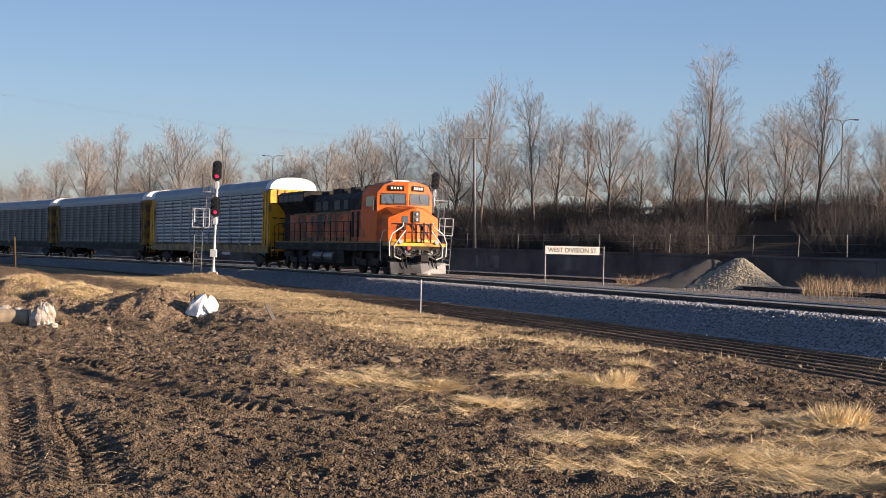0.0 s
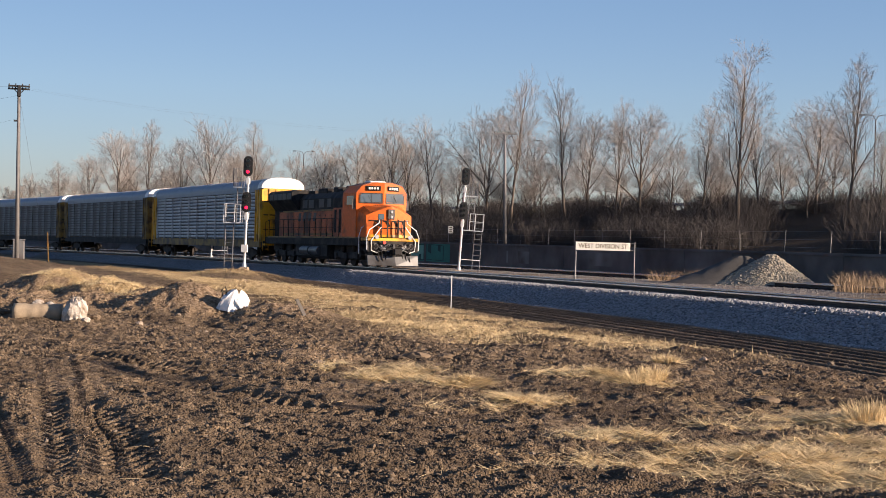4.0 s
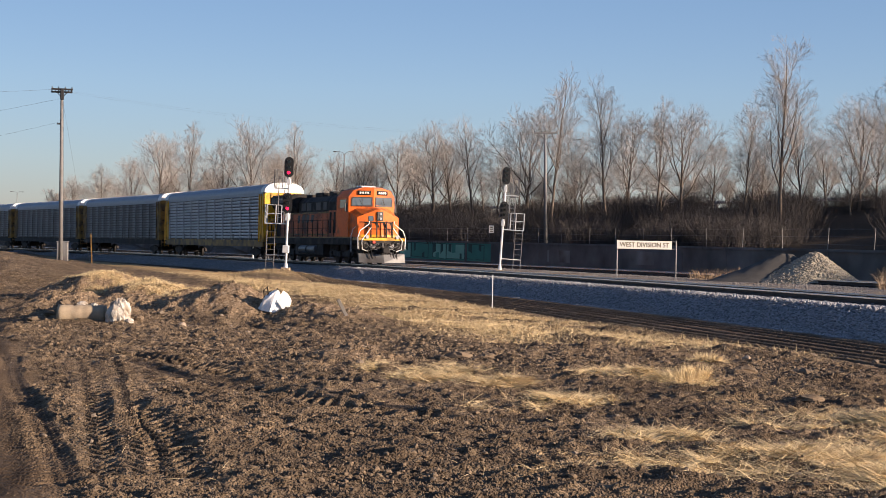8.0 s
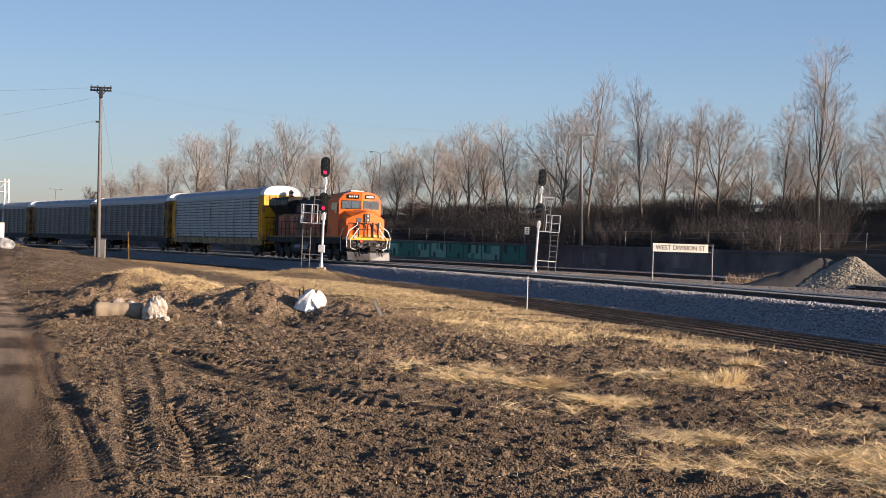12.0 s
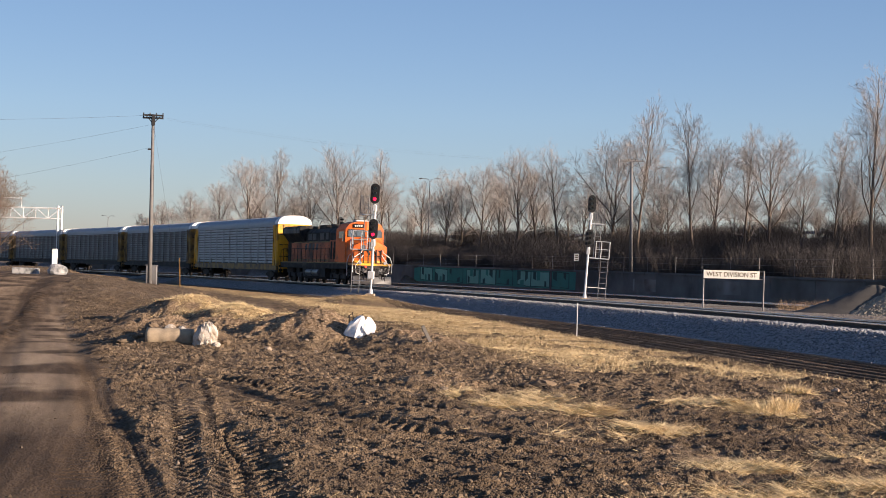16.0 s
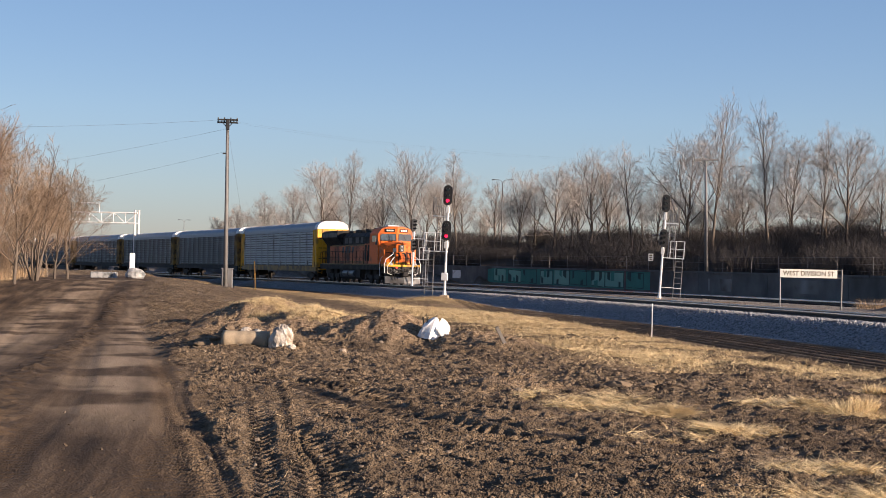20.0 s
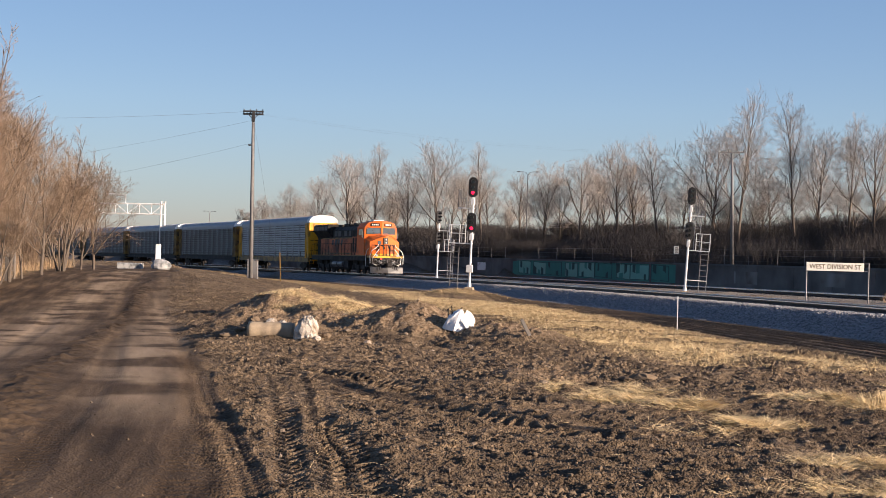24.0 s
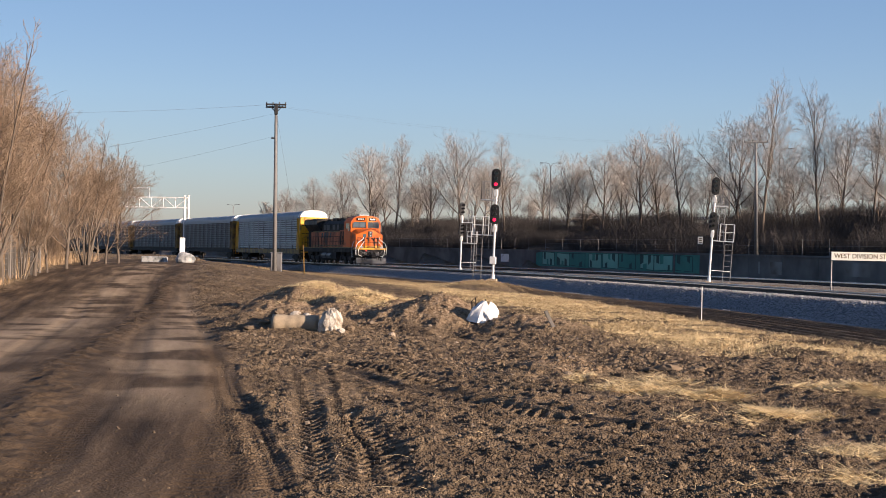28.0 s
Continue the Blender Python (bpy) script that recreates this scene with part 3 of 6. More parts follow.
    return z, dict(ballast=ballast, dust=dust, straw=straw, road=road * ok, wet=wet, bank=bankm, mound=np.maximum(smooth(0.1, 0.4, mound), 0.8 * patches(X, Y, [(-4.2, 22.2, 1.2, 0.6), (-2.2, 20.4, 0.8, 1.0)])), l=l, s=s, lat=lat, along=ra, pressed=pressed)


def ground_z(x, y):
    return float(terrain(np.array([x]), np.array([y]))[0][0])


def ground_material():
    m = bpy.data.materials.new("earth")
    m.use_nodes = True
    n, l = m.node_tree.nodes, m.node_tree.links
    b = n["Principled BSDF"]
    b.inputs["Roughness"].default_value, b.inputs["Specular IOR Level"].default_value = 0.95, 0.15
    tc = n.new("ShaderNodeTexCoord")

    def noise_tex(scale, detail=6, rough=0.6):
        x = n.new("ShaderNodeTexNoise")
        x.inputs["Scale"].default_value, x.inputs["Detail"].default_value, x.inputs["Roughness"].default_value = scale, detail, rough
        l.new(tc.outputs["Object"], x.inputs["Vector"])
        return x.outputs[0]

    def ramp(src, stops):
        r = n.new("ShaderNodeValToRGB")
        while len(r.color_ramp.elements) < len(stops):
            r.color_ramp.elements.new(0.5)
        for e, (p, c) in zip(r.color_ramp.elements, stops):
            e.position, e.color = p, (*c, 1)
        l.new(src, r.inputs[0])
        return r.outputs[0]

    def mixc(fac, a, c):
        x = n.new("ShaderNodeMix")
        x.data_type = "RGBA"
        l.new(fac, x.inputs["Factor"])
        l.new(a, x.inputs["A"])
        l.new(c, x.inputs["B"])
        return x.outputs["Result"]

    def attr(name):
        a = n.new("ShaderNodeAttribute")
        a.attribute_name = name
        return a.outputs["Fac"]

    fine, mid, big = noise_tex(45), noise_tex(6), noise_tex(0.8)
    soil = ramp(noise_tex(9, 10, 0.75), [(0.37, (0.022, 0.016, 0.0105)), (0.49, (0.13, 0.094, 0.058)), (0.65, (0.40, 0.30, 0.195))])
    soil2 = ramp(big, [(0.34, (0.044, 0.032, 0.021)), (0.5, (0.165, 0.118, 0.072)), (0.64, (0.31, 0.224, 0.138))])
    x = n.new("ShaderNodeMix")
    x.data_type, x.inputs["Factor"].default_value = "RGBA", 0.4
    l.new(soil, x.inputs["A"])
    l.new(soil2, x.inputs["B"])
    col = x.outputs["Result"]
    vor = n.new("ShaderNodeTexVoronoi")
    vor.inputs["Scale"].default_value = 16
    l.new(tc.outputs["Object"], vor.inputs["Vector"])
    stones = ramp(vor.outputs["Color"], [(0.1, (0.08, 0.082, 0.088)), (0.5, (0.22, 0.222, 0.23)), (0.9, (0.44, 0.44, 0.44))])
    # the road's surface is drawn out along the way the wheels go
    lane_xy = n.new("ShaderNodeCombineXYZ")
    squeeze = n.new("ShaderNodeMath")
    squeeze.operation = "MULTIPLY"
    squeeze.inputs[1].default_value = 0.09
    l.new(attr("along"), squeeze.inputs[0])
    l.new(attr("lat"), lane_xy.inputs[0])
    l.new(squeeze.outputs[0], lane_xy.inputs[1])
    streak = n.new("ShaderNodeTexNoise")
    streak.inputs["Scale"].default_value, streak.inputs["Detail"].default_value, streak.inputs["Roughness"].default_value = 2.2, 9, 0.62
    l.new(lane_xy.outputs[0], streak.inputs["Vector"])
    road = ramp(streak.outputs[0], [(0.34, (0.036, 0.024, 0.0145)), (0.5, (0.084, 0.056, 0.033)), (0.68, (0.19, 0.131, 0.078))])
    straw = ramp(noise_tex(18, 8, 0.7), [(0.32, (0.11, 0.074, 0.038)), (0.5, (0.35, 0.245, 0.12)), (0.66, (0.64, 0.475, 0.245))])
    dusty = ramp(streak.outputs[0], [(0.3, (0.22, 0.158, 0.099)), (0.7, (0.44, 0.33, 0.215))])
    # damp mud, also the colour of the shade painted into ruts
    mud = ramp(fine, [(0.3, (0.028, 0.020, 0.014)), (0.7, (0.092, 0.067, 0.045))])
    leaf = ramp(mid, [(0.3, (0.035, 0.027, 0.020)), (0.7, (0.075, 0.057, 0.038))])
    heap = ramp(noise_tex(14, 8, 0.7), [(0.34, (0.12, 0.080, 0.047)), (0.5, (0.30, 0.210, 0.125)), (0.68, (0.55, 0.42, 0.28))])
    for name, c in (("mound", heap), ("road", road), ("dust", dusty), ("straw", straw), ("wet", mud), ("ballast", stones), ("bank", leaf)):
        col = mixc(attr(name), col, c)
    l.new(col, b.inputs["Base Color"])
    bp = n.new("ShaderNodeBump")
    bp.inputs["Strength"].default_value, bp.inputs["Distance"].default_value = 0.75, 0.05
    ad = n.new("ShaderNodeMath")
    ad.operation = "ADD"
    l.new(fine, ad.inputs[0])
    l.new(vor.outputs["Distance"], ad.inputs[1])
    vs = n.new("ShaderNodeTexVoronoi")
    vs.inputs["Scale"].default_value = 48
    l.new(tc.outputs["Object"], vs.inputs["Vector"])
    ae = n.new("ShaderNodeMath")
    ae.operation = "SUBTRACT"
    l.new(ad.outputs[0], ae.inputs[0])
    l.new(vs.outputs["Distance"], ae.inputs[1])
    flat = n.new("ShaderNodeMapRange")
    flat.inputs[3].default_value, flat.inputs[4].default_value = 1.0, 0.14
    l.new(attr("road"), flat.inputs[0])
    am = n.new("ShaderNodeMath")
    am.operation = "MULTIPLY"
    l.new(ae.outputs[0], am.inputs[0])
    l.new(flat.outputs[0], am.inputs[1])
    l.new(am.outputs[0], bp.inputs["Height"])
    l.new(bp.outputs[0], b.inputs["Normal"])
    return m


def build_ground():
    """One sheet from the camera's feet to the horizon, finer towards the field."""
    az = np.concatenate([np.radians(np.arange(-180, -30, 6.0)), np.radians(np.linspace(-30, 19, 690)), np.radians(np.arange(24, 180, 6.0))])
    rad = np.concatenate([[0.3, 1.5, 3, 4.5, 6], np.geomspace(7.5, 32, 600), np.geomspace(32.1, 60, 330), np.geomspace(60.3, 150, 120), np.geomspace(158, 2500, 34)])
    A, D = np.meshgrid(az, rad)
    X, Y = np.sin(A) * D, np.cos(A) * D
    Z, masks = terrain(X, Y)
    Z = np.where(D > 300, Z * np.clip(1 - (D - 300) / 300, 0, 1) - 0.4, Z)
    nr, na = X.shape
    me = bpy.data.meshes.new("ground")
    idx = np.arange(nr * na).reshape(nr, na)
    nxt = np.roll(idx, -1, 1)
    quads = np.stack([idx[:-1], nxt[:-1], nxt[1:], idx[1:]], -1).reshape(-1, 4)
    hub = np.array([[0.0, 0.0, Z[0].mean()]])
    me.vertices.add(nr * na + 1)
    me.vertices.foreach_set("co", np.concatenate([np.stack([X, Y, Z], -1).reshape(-1, 3), hub]).ravel())
    tris = np.stack([np.full(na, nr * na), nxt[0], idx[0]], -1)
    nq, nt = len(quads), na
    me.loops.add(quads.size + tris.size)
    me.loops.foreach_set("vertex_index", np.concatenate([quads.ravel(), tris.ravel()]))
    me.polygons.add(nq + nt)
    me.polygons.foreach_set("loop_start", np.concatenate([np.arange(0, quads.size, 4), quads.size + np.arange(0, tris.size, 3)]))
    me.polygons.foreach_set("loop_total", np.concatenate([np.full(nq, 4), np.full(nt, 3)]))
    me.polygons.foreach_set("use_smooth", np.ones(nq + nt, bool))
    me.update(calc_edges=True)
    me.flip_normals()
    for k in ("ballast", "straw", "road", "wet", "bank", "mound", "dust", "lat", "along"):
        a = me.attributes.new(k, "FLOAT", "POINT")
        a.data.foreach_set("value", np.append(masks[k].ravel(), 0).astype(np.float32))
    me.materials.append(ground_material())
    return tagged(new("ground", me), "churned brown earth with ruts, straw patches and a dirt road", "ground", kind="structure")


build_ground()


# ---- railway ----
def rail_line(name, lane, s0, s1, label):
    """Two rails on ties along the track; lane shifts it sideways."""
    th = thing(name, Matrix.Identity(4), label, "railway track", kind="structure")
    steps = np.arange(s0, s1 + 0.1, 2.0)
    for side in (0.7525, -0.7525):
        body, head = Geo(), Geo()
        for a, b in zip(steps, steps[1:]):
            for g, prof in ((body, [(-0.07, -0.17), (0.07, -0.17), (0.07, -0.15), (0.012, -0.13), (0.012, -0.04), (-0.012, -0.04), (-0.012, -0.13), (-0.07, -0.15)]), (head, [(-0.036, -0.045), (0.036, -0.045), (0.036, -0.006), (0.024, 0.0), (-0.024, 0.0), (-0.036, -0.006)])):
                n = len(prof)
                v = [tuple(track(s, lane + side + u, w)[0]) for s in (a, b) for u, w in prof]
                g.add(v, [(i, (i + 1) % n, n + (i + 1) % n, n + i) for i in range(n)])
        r = part("rail", body, M_RAIL, th)
        part("rail_head", head, M_RAILTOP, r, "polished rail head")
    return th


def ties_for(line, lane, s0, s1, near0, near1):
    g = Geo().box(-1.3, 1.3, -0.11, 0.11, -0.19, 0, 0.012)
    me = g.mesh("tie", M_TIE)
    rest = Geo()
    rng = random.Random(5)
    for s in np.arange(s0, s1, 0.52):
        p, t = track(s, lane, -0.155 - rng.uniform(0, 0.012))
        if near0 <= s <= near1:
            ob = new("tie", me)
            ob.parent = line
            ob.matrix_world = Matrix.Translation(p) @ pose(0, 0, 0, 0, 0, math.degrees(t) + rng.uniform(-1, 1))
        else:
            m = Matrix.Translation(p) @ pose(0, 0, 0, 0, 0, math.degrees(t))
            rest.add([tuple(m @ Vector(v)) for v in ((-1.3, -0.11, 0), (1.3, -0.11, 0), (1.3, 0.11, 0), (-1.3, 0.11, 0), (-1.3, -0.11, -0.15), (1.3, -0.11, -0.15), (1.3, 0.11, -0.15), (-1.3, 0.11, -0.15))], [(0, 1, 2, 3), (4, 5, 1, 0), (5, 6, 2, 1), (6, 7, 3, 2), (7, 4, 0, 3)])
    tagged(part("ties", rest, M_TIE, line), kind="stuff")


main_line = rail_line("railway_track", 0.0, -80, 300, "main line with polished rails on dark ties and grey ballast")
far_line = rail_line("railway_track", FAR_TRACK_L, -60, 200, "second track with dull rails behind the signals")


# ---- wall, fence and highway bank ----
def build_wall():
    th = thing("retaining_wall", Matrix.Identity(4), "long stained concrete retaining wall below the highway bank", "wall", kind="structure")
    s, step = -70.0, 5.0
    while s < 190:
        def P(a, l, z):
            p, _ = track(a, l)
            return (p.x, p.y, z)
        a, b, z0 = s + 0.015, s + step - 0.015, -1.6
        g = Geo()
        v = [P(a, WALL_L, z0), P(b, WALL_L, z0), P(b, WALL_L - 0.35, z0), P(a, WALL_L - 0.35, z0), P(a, WALL_L, WALL_TOP - 0.14), P(b, WALL_L, WALL_TOP - 0.14), P(b, WALL_L - 0.35, WALL_TOP - 0.14), P(a, WALL_L - 0.35, WALL_TOP - 0.14)]
        f = [(0, 1, 5, 4), (1, 2, 6, 5), (2, 3, 7, 6), (3, 0, 4, 7), (4, 5, 6, 7), (0, 3, 2, 1)]
        g.add(v, f)
        panel = part("panel", g, M_WALL, th)
        c = Geo()
        w = [P(a, WALL_L + 0.10, WALL_TOP - 0.136), P(b, WALL_L + 0.10, WALL_TOP - 0.136), P(b, WALL_L - 0.42, WALL_TOP - 0.136), P(a, WALL_L - 0.42, WALL_TOP - 0.136), P(a, WALL_L + 0.08, WALL_TOP), P(b, WALL_L + 0.08, WALL_TOP), P(b, WALL_L - 0.40, WALL_TOP), P(a, WALL_L - 0.40, WALL_TOP)]
        c.add(w, f)
        part("coping", c, M_WALL, panel)
        s += step
    return th


def build_fence():
    """Steel posts along the wall's top with three strands of wire."""
    th = thing("wire_fence", Matrix.Identity(4), "thin steel fence posts with wire along the wall's top", "fence")
    post = Geo().tube((0, 0, 0), (0, 0, 1.3), 0.022, n=6).mesh("post", M_GALV_OLD)
    rng = random.Random(3)
    s, prev = -66.0, None
    wires = [Geo(), Geo(), Geo()]
    while s < 170:
        p, t = track(s, WALL_L - 0.5)
        ob = new("post", post)
        ob.parent = th
        ob.matrix_world = pose(p.x, p.y, WALL_TOP - 0.15, rng.uniform(-3, 3), rng.uniform(-3, 3), 0)
        for k, g in enumerate(wires):
            q = Vector((p.x, p.y, WALL_TOP + 0.25 + 0.42 * k))
            if prev:
                g.tube(Vector((prev.x, prev.y, q.z)), q, 0.007, n=3, caps=False)
        prev, s = p, s + rng.uniform(3.6, 4.2)
    for g in wires:
        part("wire", g, M_GALV_OLD, th)


def build_guardrail():
    th = thing("highway_guardrail", Matrix.Identity(4), "weathered steel guardrail along the highway on the bank", "guardrail")
    L = WALL_L - 26
    rail = Geo()
    post = Geo().box(-0.08, 0.08, -0.1, 0.1, -0.4, 0.75).mesh("post", M_WOODPOLE)
    for s in np.arange(-120, 150, 4.0):
        p, t = track(s, L)
        z = ground_z(p.x, p.y)
        ob = new("post", post)
        ob.parent = th
        ob.matrix_world = pose(p.x, p.y, z, 0, 0, math.degrees(t))
        q, _ = track(s + 4.0, L)
        zq = ground_z(q.x, q.y)
        for k in range(4):
            o = (0.05 if k % 2 else 0.0)
            a0, _ = track(s, L + 0.12 + o)
            b0, _ = track(s + 4.0, L + 0.12 + o)
            a1, _ = track(s, L + 0.17 - o)
            b1, _ = track(s + 4.0, L + 0.17 - o)
            h0, h1 = 0.45 + 0.08 * k, 0.53 + 0.08 * k
            rail.quad((a0.x, a0.y, z + h0), (b0.x, b0.y, zq + h0), (b1.x, b1.y, zq + h1), (a1.x, a1.y, z + h1))
    part("rail", rail, M_GALV, th)


build_wall()
build_fence()
build_guardrail()


# ---- the train ----
def wheelset(parent, y, z, r, name="wheel"):
    """One axle with two wheels, turning about its axle."""
    axle = part("axle", Geo().tube((-0.85, 0, 0), (0.85, 0, 0), 0.09, n=8), M_UNDER, parent)
    axle.location = (0, y, z)
    for sx in (-1, 1):
        g = Geo().tube((sx * 0.70, 0, 0), (sx * 0.83, 0, 0), r, n=20).tube((sx * 0.66, 0, 0), (sx * 0.70, 0, 0), r + 0.03, n=20).tube((sx * 0.83, 0, 0), (sx * 0.90, 0, 0), 0.16, n=8)
        part("wheel", g, M_UNDER, axle)
    return axle


AXLES = []


def build_engine():
    e = thing("diesel_locomotive", Matrix.Identity(4), "orange and black six-axle diesel freight locomotive, worn and dusty", "locomotive")
    # long low frame with side sill
    part("frame", Geo().box(-1.45, 1.45, -21.4, -0.9, 1.22, 1.62, 0.03), M_BLACK, e)
    for sx in (-1, 1):
        part("side_sill", Geo().box(min(sx * 1.45, sx * 1.52), max(sx * 1.45, sx * 1.52), -20.6, -1.9, 1.16, 1.66, 0.015), M_BLACK, e)
    # hood: long engine hood, radiator end
    part("engine_hood", Geo().prism([(-0.92, 1.6), (0.92, 1.6), (0.92, 3.95), (0.62, 4.28), (-0.62, 4.28), (-0.92, 3.95)], "y", -19.9, -5.2), M_ORANGE_OLD, e)
    part("hood_roof", Geo().prism([(-0.965, 3.22), (0.965, 3.22), (0.965, 3.98), (0.64, 4.32), (-0.64, 4.32), (-0.965, 3.98)], "y", -19.9, -5.15), M_BLACK, e)
    rad = part("radiator", Geo().prism([(-1.0, 3.3), (1.0, 3.3), (1.52, 3.95), (1.52, 4.42), (1.3, 4.58), (-1.3, 4.58), (-1.52, 4.42), (-1.52, 3.95)], "y", -20.6, -15.3), M_BLACK, e)
    for sx in (-1, 1):
        for k in range(5):
            part("radiator_grille", Geo().box(min(sx * 1.515, sx * 1.535), max(sx * 1.515, sx * 1.535), -20.3 + k * 1.0, -19.42 + k * 1.0, 4.0, 4.38), M_DARKGREY, rad)
    part("rear_hood", Geo().prism([(-0.92, 1.6), (0.92, 1.6), (0.92, 3.5), (-0.92, 3.5)], "y", -21.0, -19.9), M_BLACK, e)
    for y, w, hh in ((-14.2, 1.3, 0.22), (-11.9, 1.8, 0.30), (-8.6, 1.0, 0.22), (-6.7, 1.4, 0.34)):
        part("roof_hatch", Geo().box(-0.55, 0.55, y - w / 2, y + w / 2, 4.31, 4.31 + hh, 0.04), M_BLACK, e)
    part("exhaust_box", Geo().box(-0.3, 0.3, -10.5, -9.7, 4.31, 4.66, 0.04), M_UNDER, e)
    # blower and inverter cabinets behind the cab
    part("inverter_cabinet", Geo().prism([(-1.42, 1.62), (1.05, 1.62), (1.05, 3.9), (0.7, 4.3), (-0.9, 4.3), (-1.42, 3.9)], "y", -8.2, -5.1), M_ORANGE_OLD, e)
    part("cabinet_top", Geo().prism([(-1.44, 3.35), (1.07, 3.35), (1.07, 3.91), (0.71, 4.33), (-0.91, 4.33), (-1.44, 3.91)], "y", -8.22, -5.3), M_BLACK, e)
    for sx in (0.925, -0.925):
        for k in range(9):
            y = -18.9 + k * 1.13
            part("hood_door", Geo().box(min(sx, sx * 1.02), max(sx, sx * 1.02), y, y + 1.02, 1.75, 3.18, 0.008), M_ORANGE_OLD, e)
    for sx in (-1, 1):
        for z, hh, m_ in ((3.20, 0.10, M_YELLOW_OLD), (1.76, 0.10, M_YELLOW_OLD)):
            x0, x1 = sorted((sx * 0.948, sx * 0.975))
            part("side_stripe", Geo().box(x0, x1, -18.9, -8.25, z, z + hh), m_, e, "dull yellow stripe")
        for k in range(9):
            y = -18.9 + k * 1.13
            for dz in (2.05, 2.9):
                x0, x1 = sorted((sx * 0.943, sx * 0.965))
                part("door_latch", Geo().box(x0, x1, y + 0.92, y + 1.0, dz, dz + 0.07), M_DARKGREY, e)
    # emblem lettering on the hood as plain slanted shapes
    for k in range(4):
        y = -15.6 + k * 1.05
        part("emblem", Geo().prism([(y, 2.62), (y + 0.55, 2.62), (y + 0.72, 3.12), (y + 0.16, 3.12)], "x", 0.957, 0.964), M_DARKGREY, e)
    for sx, xo in ((1, 1.055), (-1, 1.425)):
        for k in range(3):
            x0, x1 = sorted((sx * xo, sx * (xo + 0.018)))
            part("intake_panel", Geo().box(x0, x1, -7.95 + k * 0.85, -7.6 + k * 0.85, 1.9, 3.25), M_BLACK, e)
    for sx in (-1, 1):
        x0, x1 = sorted((sx * 0.968, sx * 0.985))
        for y0, y1 in ((-14.6, -13.6), (-13.3, -12.3), (-11.2, -10.2), (-9.6, -8.9)):
            part("roof_grille", Geo().box(x0, x1, y0, y1, 3.42, 3.92), M_DARKGREY, e)
        part("walkway_edge", Geo().box(min(sx * 1.52, sx * 1.535), max(sx * 1.52, sx * 1.535), -20.5, -2.0, 1.58, 1.66), M_YELLOW_OLD, e, "dull yellow walkway edge")
    # cab
    half = [(0, 1.65), (1.52, 1.65), (1.52, 4.12), (1.22, 4.52), (0.55, 4.68), (0, 4.70)]
    cab = part("cab", Geo().prism(half, "y", -5.15, -2.55).prism([(-x, z) for x, z in half], "y", -5.15, -2.55), M_ORANGE, e)
    part("cab_roof", Geo().prism([(-1.2, 4.505), (-0.56, 4.69), (0.56, 4.69), (1.2, 4.505), (1.2, 4.53), (0.56, 4.72), (-0.56, 4.72), (-1.2, 4.53)], "y", -5.1, -2.6), M_ORANGE_OLD, cab)
    for sx in (-1, 1):
        part("windshield", Geo().prism([(sx * 0.16, 3.62), (sx * 1.30, 3.58), (sx * 1.30, 3.98), (sx * 1.22, 4.06), (sx * 0.16, 4.06)], "y", -2.55, -2.53), M_GLASS, cab)
        fr = Geo()
        for (x0, x1, z0, z1) in ((0.10, 1.36, 3.53, 3.60), (0.10, 1.32, 4.06, 4.11), (0.10, 0.16, 3.53, 4.11), (1.30, 1.36, 3.53, 4.02), (0.70, 0.73, 3.6, 4.06)):
            fr.box(min(sx * x0, sx * x1), max(sx * x0, sx * x1), -2.56, -2.515, z0, z1)
        part("window_frame", fr, M_DARKGREY, cab)
        part("number_board", Geo().box(min(sx * 0.22, sx * 0.98), max(sx * 0.22, sx * 0.98), -2.60, -2.47, 4.24, 4.50, 0.02), M_BLACK, cab)
        for k in range(4):
            x = sx * 0.6 - 0.26 + k * 0.15
            part("number_bar", Geo().box(x, x + 0.10, -2.47, -2.463, 4.31, 4.43), M_SIGN, cab)
        part("side_window", Geo().box(min(sx * 1.515, sx * 1.53), max(sx * 1.515, sx * 1.53), -4.4, -3.2, 3.45, 3.95), M_DARKLENS, cab)
        part("cab_mirror", Geo().box(min(sx * 1.55, sx * 1.72), max(sx * 1.55, sx * 1.72), -2.95, -2.9, 3.2, 3.75, 0.01), M_DARKGREY, cab)
    part("roof_antenna", Geo().box(-0.5, 0.5, -4.4, -3.4, 4.71, 4.82, 0.05), M_WHITE, cab)
    part("air_horn", Geo().tube((0.2, -4.9, 4.78), (0.2, -4.3, 4.84), 0.04, 0.09).tube((-0.1, -4.9, 4.78), (-0.1, -4.4, 4.84), 0.04, 0.09), M_DARKGREY, cab)
    # nose: sloped top, chamfered corners
    nz = [(0, 1.65), (1.46, 1.65), (1.46, 3.2), (1.2, 3.44), (0.42, 3.54), (0, 3.55)]
    fz = [(0, 1.65), (1.36, 1.65), (1.36, 2.84), (1.05, 2.98), (0.36, 3.27), (0, 3.36)]
    g, top = Geo(), Geo()
    n = len(nz)
    for sx in (-1, 1):
        g.add([(sx * x, -2.95, z) for x, z in nz] + [(sx * x, -1.35, z) for x, z in fz], [(i, (i + 1) % n, n + (i + 1) % n, n + i) for i in range(n - 1)] + [tuple(range(n)), tuple(range(n, 2 * n))])
        at_ = lambda i, f: (sx * (nz[i][0] * (1 - f) + fz[i][0] * f), -2.95 + 1.6 * f, nz[i][1] * (1 - f) + fz[i][1] * f + 0.006)
        top.quad(at_(3, 0.08), at_(4, 0.08), at_(4, 0.42), at_(3, 0.80))
        top.quad(at_(3, 0.92), at_(4, 0.74), at_(4, 0.90), at_(3, 0.985))
    nose = part("nose", g, M_ORANGE, e)
